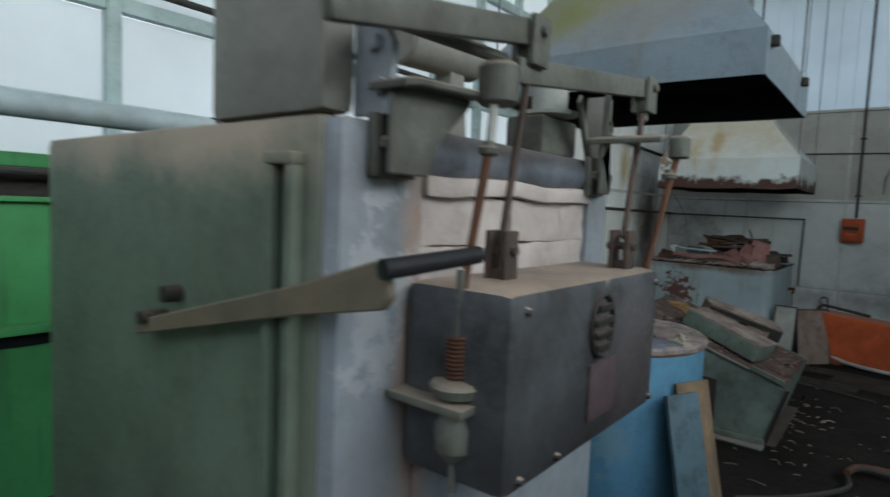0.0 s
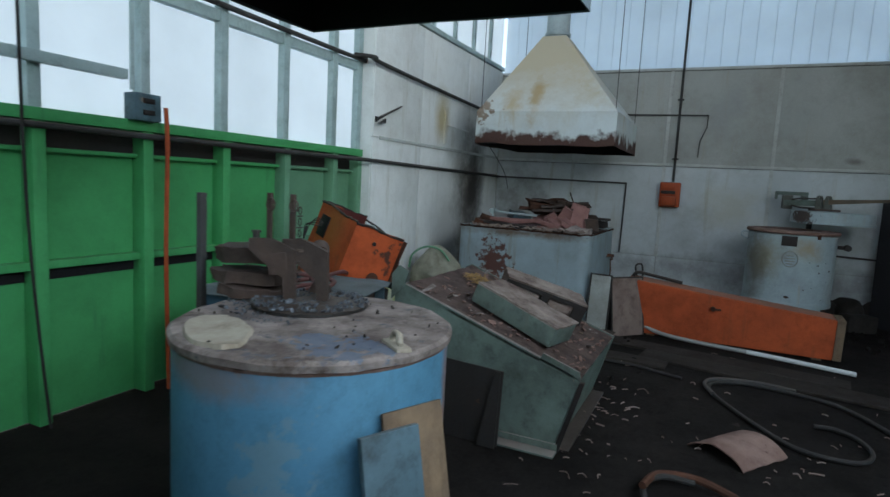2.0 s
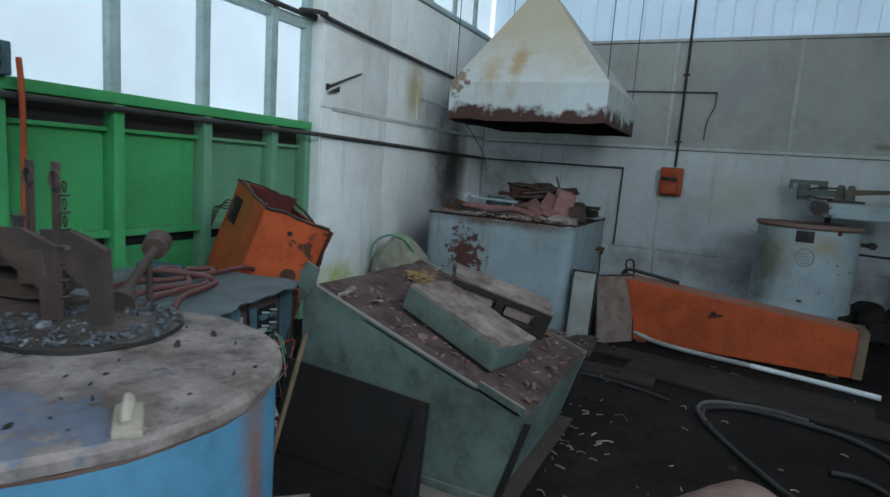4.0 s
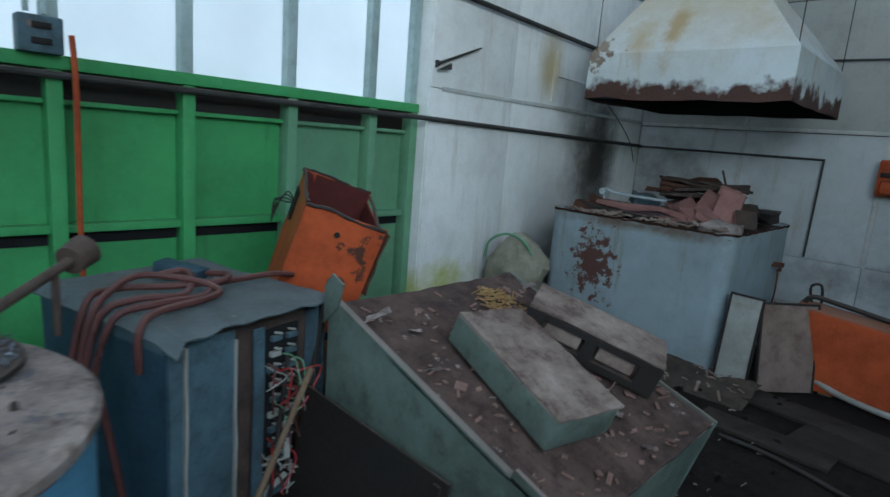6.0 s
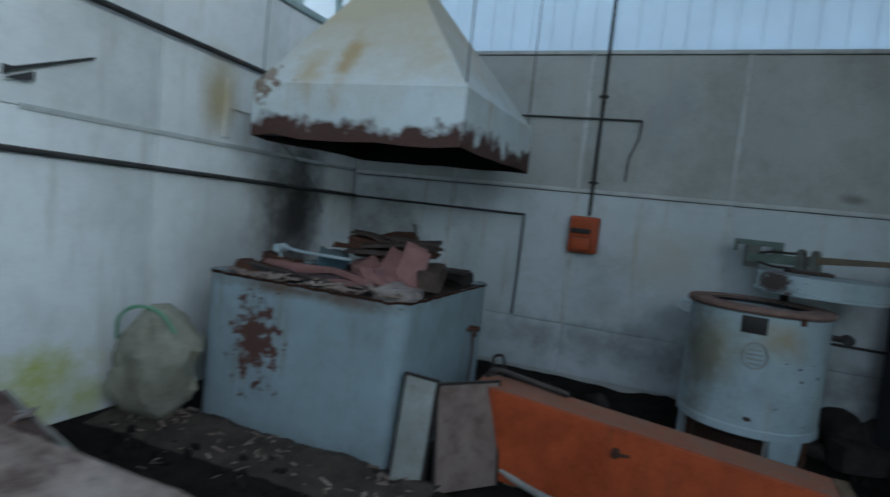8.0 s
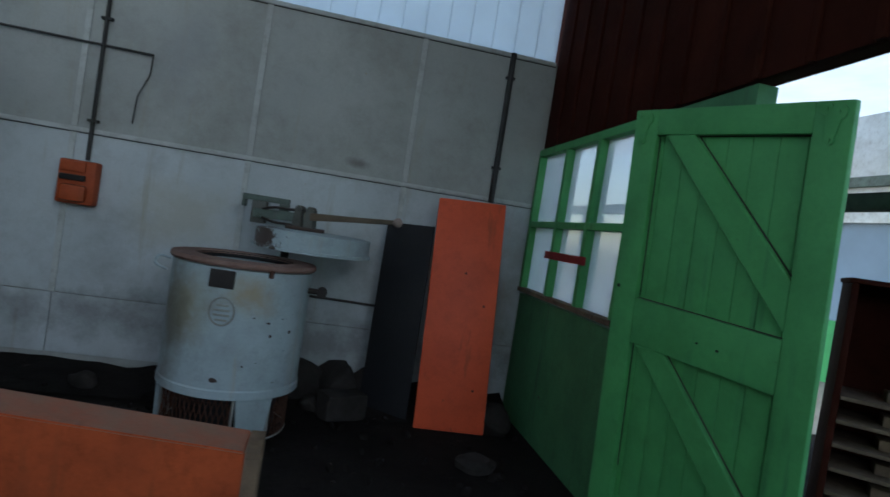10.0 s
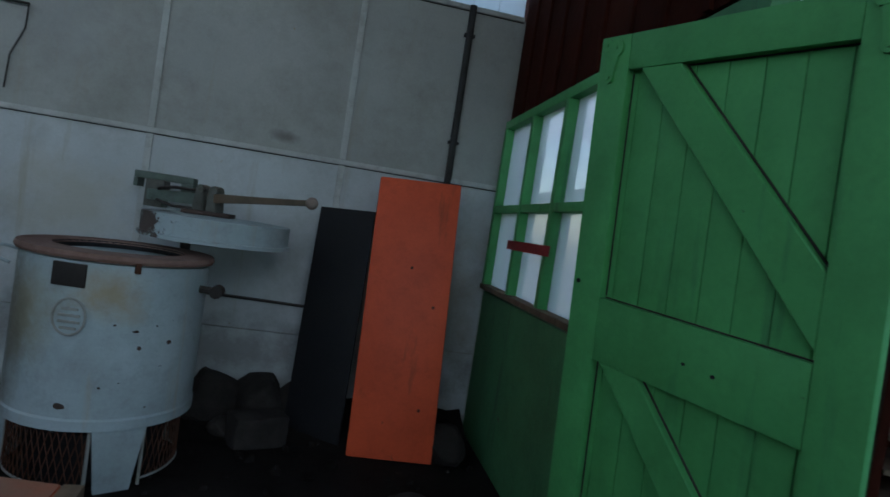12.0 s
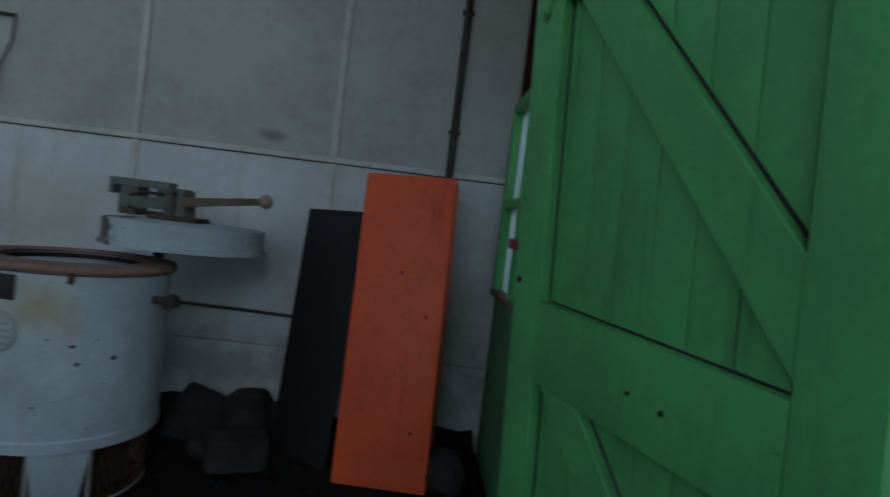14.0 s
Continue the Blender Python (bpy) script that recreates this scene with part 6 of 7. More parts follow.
# ---- orange cabinet lying on the floor ----
oc = thing("steel_cabinet", "long orange steel cabinet lying on its side", "cabinet", pose(1.86, 8.55, 0.0, 4, 0, 1.0))
bm = B()
prism(bm, [(-1.02, 0.03), (0.86, 0.03), (0.86, 0.42), (-1.02, 0.60)], "y", -0.15, 0.09)
bmesh.ops.bevel(bm, geom=list(bm.edges), offset=0.008, segments=2, affect="EDGES")
part("body", bm, OLD_ORANGE, oc, local=True)
bm = B()
for b in ((0.8605, 0.93, -0.15, 0.09, 0.03, 0.06), (0.8605, 0.93, -0.15, 0.09, 0.39, 0.42), (0.8605, 0.93, -0.15, -0.12, 0.061, 0.389), (0.8605, 0.93, 0.06, 0.09, 0.061, 0.389)):
    box(bm, *b, bev=0.004)
part("end_frame", bm, WOOD, oc, "rusty open end frame", local=True)
bm = B()
rod(bm, (-0.19, -0.20, 0.39), (-0.19, -0.148, 0.39), 0.022, n=14)
rod(bm, (-0.12, -0.165, 0.385), (-0.19, -0.19, 0.39), 0.01, n=8)
part("knob", bm, RUST, oc, local=True)
for x in (-0.8, 0.7):
    bm = B()
    box(bm, x, x + 0.08, -0.12, 0.12, 0.0, 0.03)
    part("batten", bm, WOOD, oc, local=True)
bm = B()
tube(bm, [(-1.0, 0.0, 0.58), (-0.95, 0.02, 0.64), (-0.8, 0.04, 0.62), (-0.5, 0.05, 0.57)], 0.018, 7)
tube(bm, [(-0.96, 0.05, 0.59), (-0.98, 0.06, 0.70), (-0.92, 0.06, 0.72), (-0.90, 0.05, 0.60)], 0.010, 6)
part("bent_bar", bm, DARK, oc, local=True)

# white pole before it
pl = thing("pole", "long white painted pole lying on the floor", "pole", (2, 8.2, 0))
bm = B()
tube(bm, [(1.02, 8.40, 0.10), (1.2, 8.36, 0.05), (1.5, 8.28, 0.035), (2.0, 8.20, 0.03)], 0.020, 8)
part("dull_end", bm, SHEET, pl)
bm = B()
tube(bm, [(2.0, 8.20, 0.03), (2.4, 8.12, 0.026), (2.84, 8.00, 0.024)], 0.021, 8)
part("bright_end", bm, WHITEPAINT, pl, "white painted half")

# ---- floor: boards, hoses, plate, chips ----
for k, (x, y, w, d, rz) in enumerate(((1.75, 7.78, 2.0, 0.26, -9), (2.15, 7.42, 2.1, 0.30, -10), (1.0, 7.35, 0.7, 0.22, -4))):
    bm = B()
    box(bm, -w / 2, w / 2, -d / 2, d / 2, 0, 0.022, bev=0.003)
    bmesh.ops.subdivide_edges(bm, edges=[e for e in bm.edges if e.calc_length() > 0.3], cuts=8)
    rough_up(bm, 0.006, 3, k)
    bmesh.ops.transform(bm, matrix=pose(x, y, 0.004, 0, 0, rz), verts=bm.verts)
    single("floor_board", bm, OLD_BOARD, "dark dirty board lying loose on the floor", "board", group="loose floor boards")
bm = B()
tube(bm, [(2.33, 6.45, 0.02), (2.45, 6.46, 0.02), (2.56, 6.35, 0.02), (2.59, 6.13, 0.02), (2.48, 5.95, 0.02), (2.2, 5.97, 0.02), (1.97, 6.27, 0.02), (1.74, 6.70, 0.02), (1.69, 6.93, 0.02), (1.76, 7.06, 0.02), (2.0, 7.15, 0.02), (2.5, 7.03, 0.02), (2.75, 6.66, 0.02), (2.85, 6.3, 0.02)], 0.015, 8)
single("hose", bm, RUBBER, "looped black rubber hose on the floor", "hose")
bm = B()
tube(bm, [(1.72, 6.72, 0.03), (1.66, 6.95, 0.03), (1.75, 7.12, 0.03), (2.05, 7.2, 0.03), (2.3, 7.15, 0.03)], 0.016, 8)
single("hose", bm, PIPE, "dull grey hose lying over the black one", "hose")
bm = B()
tube(bm, [(0.83, 7.15, 0.02), (1.1, 7.14, 0.018), (1.49, 7.0, 0.018)], 0.012, 6)
single("cable", bm, RUBBER, "short dark cable on the floor", "cable")
bm = B()
tube(bm, [(0.95, 4.2, 0.02), (1.2, 4.45, 0.015), (1.43, 4.80, 0.02), (1.42, 4.98, 0.05), (1.5, 5.1, 0.06), (1.65, 5.15, 0.04)], 0.016, 8)
single("cable", bm, RUBBER, "dark cable snaking past the blue furnace", "cable")
bm = B()
tube(bm, [(1.42, 4.93, 0.07), (1.48, 5.12, 0.06), (1.66, 5.18, 0.05), (1.84, 5.12, 0.03)], 0.02, 8)
rod(bm, (1.84, 5.12, 0.03), (2.15, 4.75, 0.025), 0.018, n=8)
single("crowbar", bm, RUST, "bent rusty bar with orange shaft on the floor", "bar")
bm = B()
bmesh.ops.create_grid(bm, x_segments=14, y_segments=10, size=0.5)
for v in bm.verts:
    x, y = v.co.x, v.co.y
    v.co = Vector((0.36 * x, 0.42 * y, 0.075 - 0.28 * x * x + 0.01 * noise.noise(Vector((x * 5, y * 5, 0)))))
bmesh.ops.solidify(bm, geom=bm.faces, thickness=0.008)
bmesh.ops.transform(bm, matrix=pose(1.86, 5.78, 0.004, 0, 0, -35), verts=bm.verts)
single("curved_tile", bm, RIM, "curved pinkish lining tile on the floor", "tile")
rng = random.Random(5)
bm = B()
for k in range(170):
    z = rng.random()
    if z < 0.25:
        x, y = 1.02 + 0.12 * rng.gauss(0, 1), rng.uniform(5.0, 6.6)
    elif z < 0.45:
        x, y = rng.uniform(-1.3, 0.9), rng.uniform(6.6, 8.05)
    elif z < 0.6:
        x, y = 2.1 + 0.3 * rng.gauss(0, 1), 5.85 + 0.15 * rng.gauss(0, 1)
    else:
        x, y = rng.uniform(0.7, 3.4), rng.uniform(4.3, 8.2)
    ln, w, a = rng.uniform(0.008, 0.028) * (2.4 if rng.random() < 0.14 else 1), rng.uniform(0.0015, 0.005), rng.uniform(0, 6.28)
    cu, hx, hy = rng.uniform(-0.4, 0.4) * ln, math.cos(a), math.sin(a)
    tube(bm, [(x - ln * hx, y - ln * hy, 0.004), (x - cu * hy, y + cu * hx, 0.004 + abs(cu)), (x + ln * hx, y + ln * hy, 0.003)], w, 4)
single("chips", bm, PALEBOARD, "scattered pale chips and wood splinters on the floor", "debris", "stuff")
bm = B()
for k in range(260):
    x, y = (rng.uniform(-1.5, 1.2), rng.uniform(6.5, 8.1)) if k % 2 else (rng.uniform(0.8, 4.6), rng.uniform(9.0, 10.6))
    s = rng.uniform(0.01, 0.045)
    bmesh.ops.create_icosphere(bm, subdivisions=1, radius=s, matrix=pose(x, y, s * 0.3, 30 * k, 17 * k, 0) @ Matrix.Diagonal((1, 0.8, 0.6, 1)))
rough_up(bm, 0.008, 30)
single("rubble", bm, FLOOR, "dark earth clods and rubble along the walls", "rubble", "stuff")
bm = B()
bmesh.ops.create_grid(bm, x_segments=60, y_segments=14, size=0.5, matrix=Matrix.LocRotScale((1.6, 10.42, 0.0), None, (6.1, 0.62, 1)))
for v in bm.verts:
    k = (v.co.y - 10.11) / 0.61
    v.co.z = 0.01 + (0.12 if v.co.x < 2.4 else 0.28) * max(0, k) ** 1.5 * (0.6 + 0.5 * noise.noise(v.co * 2.5)) + 0.04 * noise.noise(v.co * 8.0) * max(0, k)
single("dirt_bank", bm, FLOOR, "bank of dark dirt swept against the panel wall", "dirt", "stuff")

# ---- white pit furnace with its lid swung aside ----
def pit_furnace():
    t = thing("pit_furnace", "pale cylindrical furnace on legs with lid swung aside", "furnace", (2.42, 9.80, 0))
    c = (2.42, 9.80, 0.045)
    bm = B()
    lathe(bm, [(0.43, 0.27), (0.455, 0.272), (0.455, 0.32), (0.448, 0.33), (0.448, 1.07), (0.43, 1.075)], c, 56)
    part("shell", bm, TANK, t)
    bm = B()
    prof = [(0.44, 1.076), (0.464, 1.08), (0.472, 1.095), (0.464, 1.115), (0.34, 1.122), (0.315, 1.118), (0.31, 1.10)]
    lathe(bm, prof, c, 56)
    bmesh.ops.delete(bm, geom=[f for f in bm.faces if len(f.verts) > 8], context="FACES")
    part("rim", bm, RIM, t, "pinkish-brown rusty rim")
    # the pit's inner darkness is painted on as a black bore
    bm = B()
    lathe(bm, [(0.312, 1.112), (0.30, 0.85), (0.1, 0.80)], c, 48)
    bmesh.ops.delete(bm, geom=[f for f in bm.faces if len(f.verts) > 8 and f.calc_center_median().z > 1], context="FACES")
    part("bore", bm, BLACK, t, "inside of the pit, its darkness painted black")
    for a in (31, 151, 271):
        bm = B()
        prism(bm, [(-0.08, 0.0), (0.075, 0.0), (0.12, 0.315), (-0.12, 0.315)], "y", -0.012, 0.012, Matrix.Translation((2.42, 9.80, 0)) @ pose(0, 0, 0, 0, 0, a) @ pose(0, -0.415, 0))
        part("leg", bm, TANK, t)
    for a0 in (-71, 49, 169):
        bm = B()
        def at(u, z, r=0.405):
            w = radians(a0 + u * 85)
            return (2.42 + r * math.sin(w), 9.80 - r * math.cos(w), z)
        for k in range(17):
            u = k / 17
            rod(bm, at(u, 0.03), at(min(u + 0.12, 1), 0.30), 0.0028, n=4)
            rod(bm, at(min(u + 0.12, 1), 0.03, 0.402), at(u, 0.30, 0.402), 0.0028, n=4)
        part("mesh_guard", bm, RUST, t, "rusty wire mesh between the legs")
        bm = B()
        for u in (0.0, 1.0):
            rod(bm, at(u, 0.0), at(u, 0.31), 0.009, n=6)
        tube(bm, [at(k / 8, 0.03) for k in range(9)], 0.006, 6)
        part("guard_frame", bm, SHEET, t, "flaking pale guard frame")
    # made-up black drum, stands in for the darkness between the legs
    bm = B()
    lathe(bm, [(0.33, 0.0), (0.33, 0.24), (0.30, 0.25)], (2.42, 9.80, 0.01), 32)
    part("dark_drum", bm, BLACK, t, "added black drum that darkens the space under the shell")
    rng = random.Random(9)
    for ang, z, w in ((32, 0.80, 0.017), (35, 0.72, 0.014), (54, 0.74, 0.016), (44, 0.83, 0.006), (-4, 0.43, 0.022), (55, 0.85, 0.006), (20, 0.83, 0.008), (16, 0.53, 0.008), (43, 0.42, 0.006), (50, 0.62, 0.006), (26, 0.55, 0.006)):
        bm = B()
        bmesh.ops.create_icosphere(bm, subdivisions=2, radius=w, matrix=Matrix.Translation((2.42 + 0.448 * math.sin(radians(ang)), 9.80 - 0.448 * math.cos(radians(ang)), z)) @ pose(0, 0, 0, 0, rng.uniform(-25, 25), ang) @ Matrix.Diagonal((rng.uniform(0.9, 1.6), 0.12, rng.uniform(0.45, 0.9), 1)))
        rough_up(bm, 0.005, 60, ang)
        part("paint_chip", bm, GEAR, t, "rusty chip in the paint")
    m = Matrix.Translation((2.42, 9.80, 0.045)) @ pose(0, 0, 0, 0, 0, -8)
    bm = B()
    box(bm, -0.075, 0.075, -0.456, -0.44, 0.95, 1.06, m, 0.003)
    part("label_plate", bm, DARK, t, "dark blank plate")
    bm = B()
    tube(bm, [m @ Vector((0.025 + 0.075 * math.cos(a), -0.452, 0.81 + 0.085 * math.sin(a))) for a in [2 * math.pi * k / 16 for k in range(17)]], 0.006, 6)
    for k in range(4):
        w = 0.055 - 0.012 * abs(k - 1.5)
        box(bm, 0.025 - w, 0.025 + w, -0.456, -0.445, 0.84 - 0.03 * k, 0.852 - 0.03 * k, m, 0.002)
    part("emblem", bm, SHEET, t, "raised round cast emblem")
    bm = B()
    tube(bm, [(1.98, 9.68, 1.10), (1.91, 9.66, 1.11), (1.90, 9.64, 1.06), (1.97, 9.64, 1.03)], 0.010, 6)
    part("lug", bm, TANK, t)
    bm = B()
    mm = Matrix.Translation((2.42, 9.80, 0.045)) @ pose(0, 0, 0, 0, 0, 28)
    box(bm, -0.012, 0.012, -0.475, -0.437, 1.04, 1.09, mm, 0.004)
    part("catch", bm, RUST, t)
    bm = B()
    rod(bm, (2.84, 9.72, 1.0), (2.95, 9.70, 1.0), 0.02, n=10)
    rod(bm, (2.95, 9.66, 1.0), (2.95, 9.74, 1.0), 0.035, n=12)
    part("pin", bm, DARK, t)
    lc = (2.83, 10.12, 0)
    bm = B()
    lathe(bm, [(0.40, 1.235), (0.435, 1.24), (0.435, 1.26), (0.42, 1.262), (0.42, 1.375), (0.39, 1.38), (0.05, 1.385)], lc, 48)
    part("lid", bm, TANK, t, "thick pale round lid")
    bm = B()
    rod(bm, (2.63, 10.25, 0.25), (2.63, 10.25, 1.42), 0.03, n=12)
    part("lid_post", bm, PIPE, t)
    # swing arm, pivot and hand lever over the lid
    bm = B()
    box(bm, 2.25, 2.60, 10.36, 10.49, 1.555, 1.60, bev=0.006)
    box(bm, 2.25, 2.275, 10.36, 10.49, 1.50, 1.5545, bev=0.004)
    box(bm, 2.53, 2.60, 10.36, 10.49, 1.50, 1.5545, bev=0.004)
    part("arm_cap", bm, CONSOLE, t, "grey-green channel cap")
    bm = B()
    box(bm, 2.33, 2.44, 10.33, 10.47, 1.385, 1.554, bev=0.008)
    part("arm_post", bm, ARM, t)
    bm = B()
    a, b = Vector((2.35, 10.36, 1.462)), Vector((2.75, 10.22, 1.475))
    m = Matrix.Translation(a) @ (b - a).to_track_quat("X", "Z").to_matrix().to_4x4()
    box(bm, 0, (b - a).length, -0.03, 0.03, -0.035, 0.035, m, 0.006)
    part("swing_arm", bm, CONSOLE, t)
    for dz in (0.055, -0.058):
        bm = B()
        tube(bm, [(2.42, 10.28, 1.47 + dz * 0.6), (2.52, 10.24, 1.47 + dz), (2.62, 10.2, 1.47 + dz), (2.72, 10.17, 1.47 + dz * 1.2)], 0.010, 6)
        part("linkage", bm, DARK, t)
    for dx in (0.0, 0.085):
        bm = B()
        prism(bm, [(-0.038, -0.07), (0.038, -0.07), (0.026, 0.075), (0.012, 0.092), (-0.012, 0.092), (-0.026, 0.075)], "y", -0.045, 0.045, pose(2.70 + dx, 10.21 - 0.4 * dx, 1.475, 0, 0, -22))
        bmesh.ops.bevel(bm, geom=list(bm.edges), offset=0.006, segments=2, affect="EDGES")
        rod(bm, (2.70 + dx, 10.14 - 0.4 * dx, 1.535), (2.70 + dx, 10.28 - 0.4 * dx, 1.535), 0.016, n=10)
        part("pivot_cheek", bm, ARM, t)
    bm = B()
    box(bm, 2.62, 2.90, 10.06, 10.26, 1.386, 1.41, pose(0, 0, 0), 0.006)
    part("lid_pad", bm, GEAR, t, "rusty pad on the lid")
    bm = B()
    a, b = Vector((2.74, 10.18, 1.49)), Vector((3.36, 9.64, 1.545))
    m = Matrix.Translation(a) @ (b - a).to_track_quat("X", "Z").to_matrix().to_4x4()
    prism(bm, [(0, -0.03), (0.45, -0.02), ((b - a).length, -0.016), ((b - a).length, 0.016), (0.45, 0.02), (0, 0.03)], "y", -0.012, 0.012, m)
    bmesh.ops.bevel(bm, geom=list(bm.edges), offset=0.004, segments=1, affect="EDGES")
    hb = part("lever", bm, LEVER, t, "flat worn steel lever")
    bm = B()
    bmesh.ops.create_uvsphere(bm, u_segments=16, v_segments=10, radius=0.034, matrix=pose(3.38, 9.62, 1.547))
    part("knob", bm, PALEBOARD, hb, "worn ball knob")


pit_furnace()
bm = B()
tube(bm, [(2.45, YB - 0.02, 0.83), (3.0, YB - 0.02, 0.825), (3.6, YB - 0.02, 0.81)], 0.012, 6)
single("wall_pipe", bm, PIPE, "thin dark pipe low on the panel wall", "pipe")

# ---- lockers in the corner ----
lk = thing("tall_locker", "tall orange steel locker leaning back on the wall", "locker", pose(4.05, 10.05, 0.0, -9, -2.2, -10))
bm = B()
box(bm, -0.265, 0.29, 0.0, 0.22, 0.0, 1.85, bev=0.014)
part("body", bm, ORANGE, lk, local=True)
for x, z in ((0.02, 1.25), (0.19, 1.0), (0.17, 0.33)):
    bm = B()
    rod(bm, (x, -0.006, z), (x, 0.004, z), 0.010, n=10)
    part("screw_hole", bm, RUST, lk, local=True)
bm = B()
box(bm, -0.21, 0.20, -0.008, 0.008, 0.0, 1.58, pose(3.56, 10.28, 0.0, -9, -2.5, -24), 0.003)
single("black_sheet", bm, BLACK, "black sheet leaning against the orange locker", "sheet")

def stone(x, y, s, seed, sq=0.6):
    bm = B()
    bmesh.ops.create_icosphere(bm, subdivisions=3, radius=s, matrix=Matrix.LocRotScale((x, y, s * sq * 0.8), Euler((0, 0, seed)), (1.2, 0.85, sq)))
    for v in bm.verts:
        v.co += s * 0.35 * noise.noise_vector(v.co / s * 0.9 + Vector((seed, 0, 0))) + s * 0.06 * noise.noise_vector(v.co / s * 5)
        v.co.z = max(v.co.z, 0.0)
    single("rubble_block", bm, STONE, "rough grey block of rubble on the dirt floor", "rubble", group="rubble blocks")


for x, y, s, sd, sq in ((2.86, 10.50, 0.20, 1.0, 0.95), (3.17, 10.52, 0.20, 5.0, 1.0), (3.45, 10.55, 0.17, 3.0, 1.0), (4.42, 10.12, 0.15, 2.0, 0.8), (1.35, 10.3, 0.11, 6.0, 0.6), (2.98, 10.28, 0.10, 8.0, 0.6)):
    stone(x, y, s, sd, sq)
bm = B()
box(bm, -0.17, 0.17, -0.11, 0.11, 0.0, 0.20, pose(3.22, 10.16, 0.0, 0, 0, 24), 0.02)
bmesh.ops.subdivide_edges(bm, edges=[e for e in bm.edges if e.calc_length() > 0.06], cuts=4, use_grid_fill=True)
rough_up(bm, 0.015, 8)
rough_up(bm, 0.005, 35)
single("rubble_block", bm, STONE, "squared broken block lying on the dirt floor", "rubble", group="rubble blocks")
bm = B()
lathe(bm, [(0.06, 0.0), (0.13, 0.01), (0.14, 0.05), (0.09, 0.08), (0.05, 0.07)], (4.12, 9.38, 0), 18)
rough_up(bm, 0.02, 9)
single("broken_ring", bm, STONE, "broken pale refractory ring on the dirt floor", "rubble")

# ---- switch on the glazing and red conduit ----
sb = thing("isolator", "grey isolator box on the glazing mullion", "switch box", (XL + 0.1, 4.56, 1.76))
bm = B()
box(bm, XL + 0.061, XL + 0.17, 4.48, 4.66, 1.763, 1.93, bev=0.01)
part("body", bm, CABBLUE, sb)
for z in (1.80, 1.87):
    bm = B()
    box(bm, XL + 0.17, XL + 0.178, 4.53, 4.61, z, z + 0.03, bev=0.003)
    part("label_plate", bm, DARK, sb)
bm = B()
tube(bm, [(XL + 0.17, 4.69, 1.86), (XL + 0.175, 4.70, 1.6), (XL + 0.16, 4.70, 0.9), (XL + 0.16, 4.72, 0.0)], 0.014, 8)
single("red_conduit", bm, OLD_ORANGE, "orange-red conduit dropping down the green wall", "conduit")
bm = B()
box(bm, XL + 0.061, XL + 0.075, 4.52, 4.545, 1.95, ZC - 0.01)
box(bm, XL + 0.061, XL + 0.075, 4.59, 4.615, 1.95, ZC - 0.01)
single("conduit", bm, PALE_FRAME, "pair of grey conduits rising up the mullion", "conduit")
bm = B()
tube(bm, [(XL + 0.2, 3.75, 4.6), (XL + 0.22, 3.8, 2.8), (XL + 0.22, 3.83, 1.2), (XL + 0.25, 3.9, 0.05)], 0.009, 6)
single("hanging_cable", bm, RUBBER, "thin dark cable hanging before the glazing", "cable")
bm = B()
box(bm, XL + 0.062, XL + 0.12, 1.0, 4.47, 2.0, 2.06, bev=0.004)
single("cable_tray", bm, PALE_FRAME, "pale metal tray running along the glazing", "cable tray")
# triangular wall bracket and stub pipe on the white wall
bm = B()
prism(bm, [(7.10, 2.05), (7.14, 2.078), (7.60, 2.266), (7.60, 2.274), (7.14, 2.10), (7.10, 2.105)], "x", XW + 0.002, XW + 0.03)
prism(bm, [(7.09, 2.03), (7.24, 2.05), (7.24, 2.10), (7.09, 2.03)][:3], "x", XW + 0.031, XW + 0.05)
single("wall_bracket", bm, PIPE, "thin bent steel bracket on the white wall", "bracket")
bm = B()
box(bm, XW + 0.001, XW + 0.02, 8.70, 8.78, 1.96, 2.42, bev=0.004)
rod(bm, (XW + 0.02, 8.75, 2.2), (XW + 0.04, 9.4, 2.18), 0.008, n=6)
single("wall_plate", bm, PANEL_WHITE, "narrow pale plate with thin rod on the white wall", "plate")

# ---- beyond the doorway: rack and pale hall ----
rk = thing("shelf_rack", "dark wooden rack with cut timber on its shelves", "rack", pose(5.86, 7.93, -0.004, 0, 0, -40))
bm = B()
for x in (-0.42, 0.40):
    box(bm, x, x + 0.03, -0.2, 0.2, 0, 1.60, bev=0.003)
part("side_board", bm, BROWN, rk, local=True)
bm = B()
box(bm, -0.39, 0.40, 0.18, 0.2, 0, 1.60)
part("back_board", bm, BROWN, rk, local=True)
bm = B()
box(bm, -0.43, 0.44, -0.21, 0.21, 1.6005, 1.625, bev=0.003)
box(bm, -0.02, 0.0, -0.2, 0.18, 1.10, 1.60)
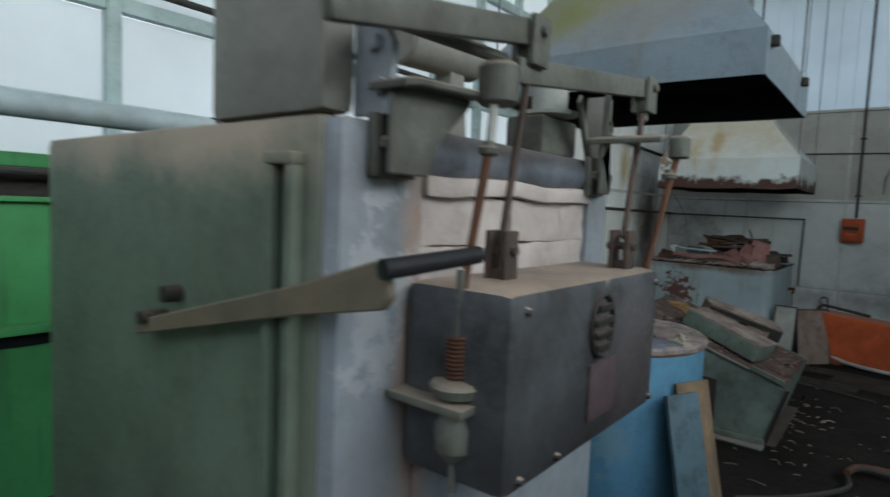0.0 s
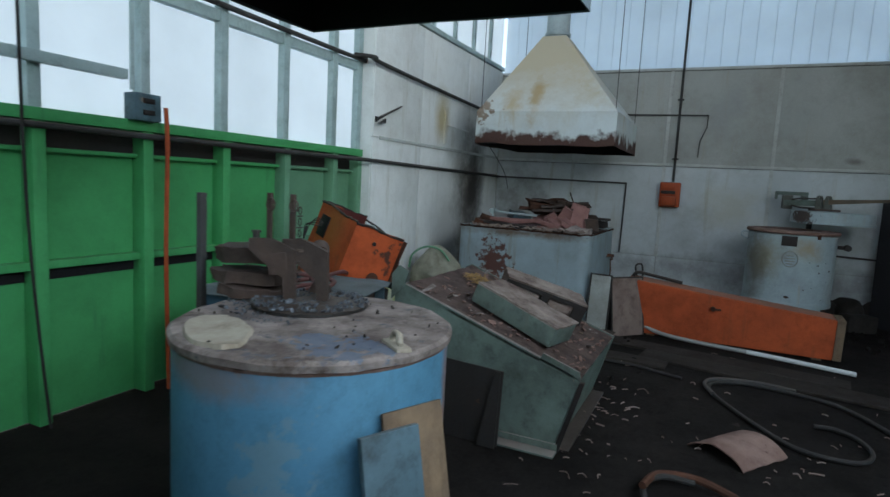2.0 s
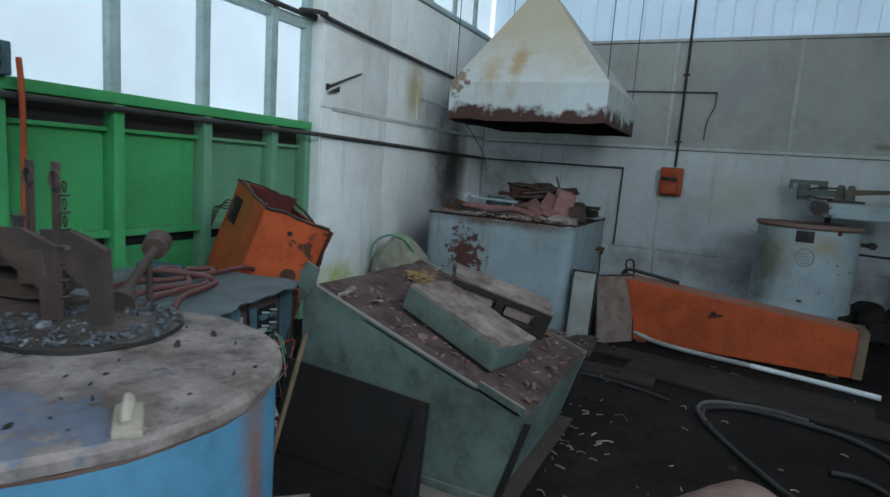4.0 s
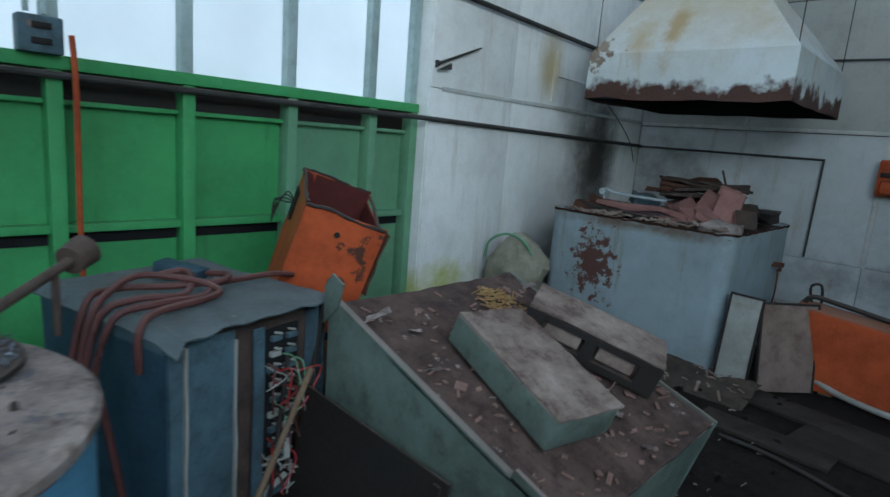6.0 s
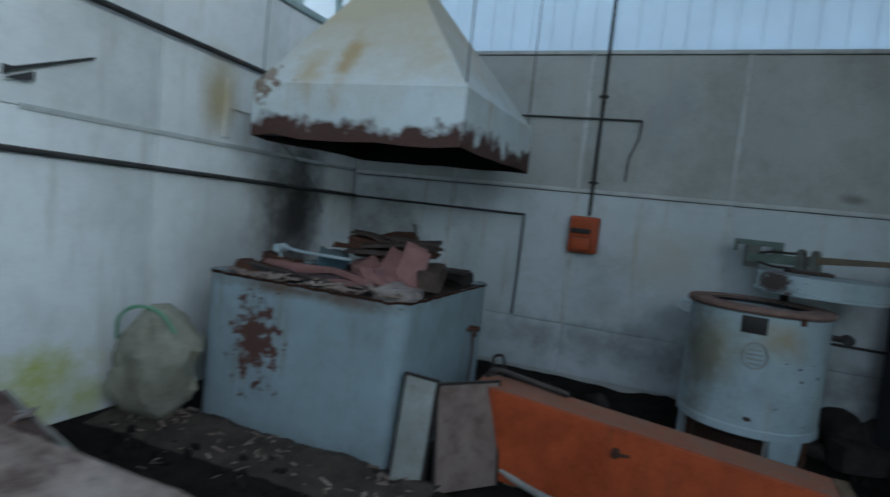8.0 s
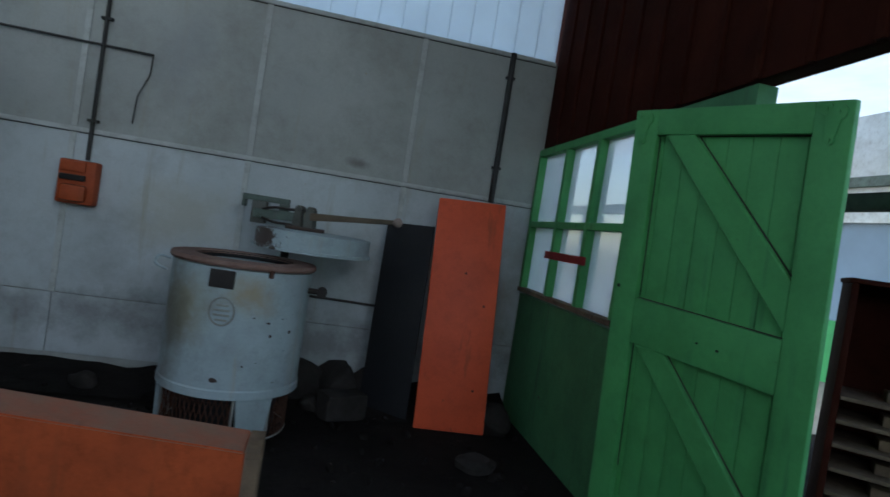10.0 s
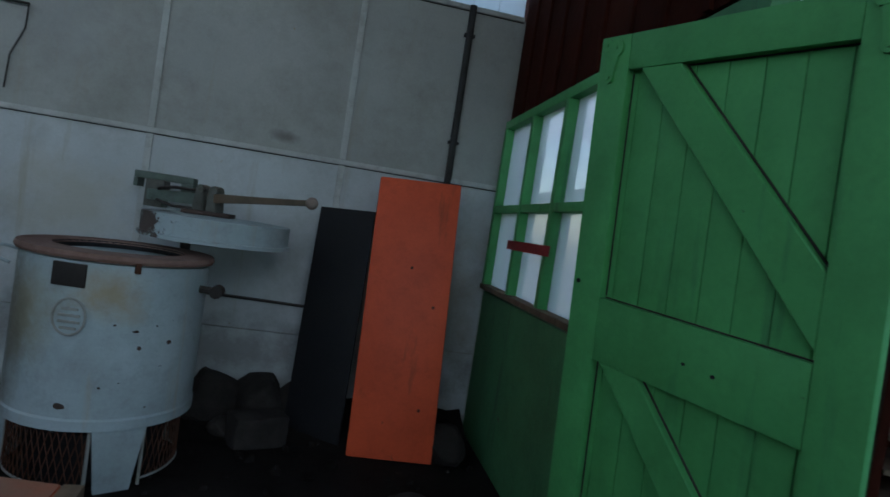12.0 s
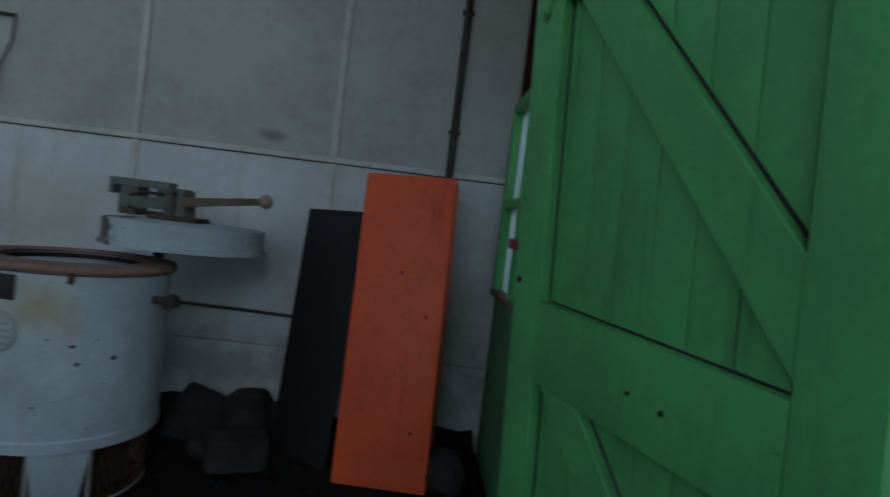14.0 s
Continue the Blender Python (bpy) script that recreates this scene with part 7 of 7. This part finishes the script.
part("top_board", bm, BROWN, rk, local=True)
for k in range(9):
    bm = B()
    box(bm, -0.389, 0.399, -0.21, 0.18, 0.12 + 0.115 * k, 0.138 + 0.115 * k, bev=0.003)
    part("shelf", bm, WOOD, rk, local=True)
    bm = B()
    box(bm, -0.2, -0.06, -0.12, 0.0, 0.139 + 0.115 * k, 0.19 + 0.115 * k, bev=0.006)
    part("block", bm, WOOD, rk, "sawn timber block", local=True)
hall = thing("neighbour_hall", "pale neighbouring hall with green-framed windows", "building", (12, 10, -0.25), kind="structure")
bm = B()
box(bm, 13.0, 13.2, 4, 24, -0.25, 1.0)
part("wall", bm, GREEN, hall)
bm = B()
box(bm, 13.0, 13.2, 4, 24, 3.0, 5.2)
part("wall", bm, WHITEPAINT, hall)
bm = B()
box(bm, 12.9, 13.0, 4, 24, 3.7, 3.9)
part("gutter_beam", bm, CONSOLE, hall)
for k in range(9):
    bm = B()
    box(bm, 13.0, 13.15, 5 + 2.2 * k, 5.3 + 2.2 * k, 1.0, 3.0)
    part("window_post", bm, GREEN, hall)
    bm = B()
    box(bm, 13.08, 13.09, 5.3 + 2.2 * k, 7.2 + 2.2 * k, 1.0, 3.0)
    part("pane", bm, OPAL, hall)
bm = B()
prism(bm, [(7.8, 4.6), (13.3, 5.2), (13.3, 5.4), (7.8, 4.8)], "y", 5.2, 24)
part("roof", bm, SIDING, hall, "translucent sheet roof")
bm = B()
box(bm, 5.6, 5.68, 7.9, 13.5, 1.98, 2.07, bev=0.004)
part("rail", bm, CONSOLE, hall, "grey rail crossing outside the window")
for k in range(4):
    bm = B()
    box(bm, 5.60, 5.68, 8.6 + 1.5 * k, 8.68 + 1.5 * k, -0.25, 1.979, bev=0.004)
    part("rail_post", bm, CONSOLE, hall)
for k in range(16):
    bm = B()
    prism(bm, [(4.96, 3.95), (7.8, 4.5), (7.8, 4.66), (4.96, 4.11)], "y", 5.3 + 0.55 * k, 5.38 + 0.55 * k)
    part("rafter", bm, BROWN, hall, "dark timber rafter")
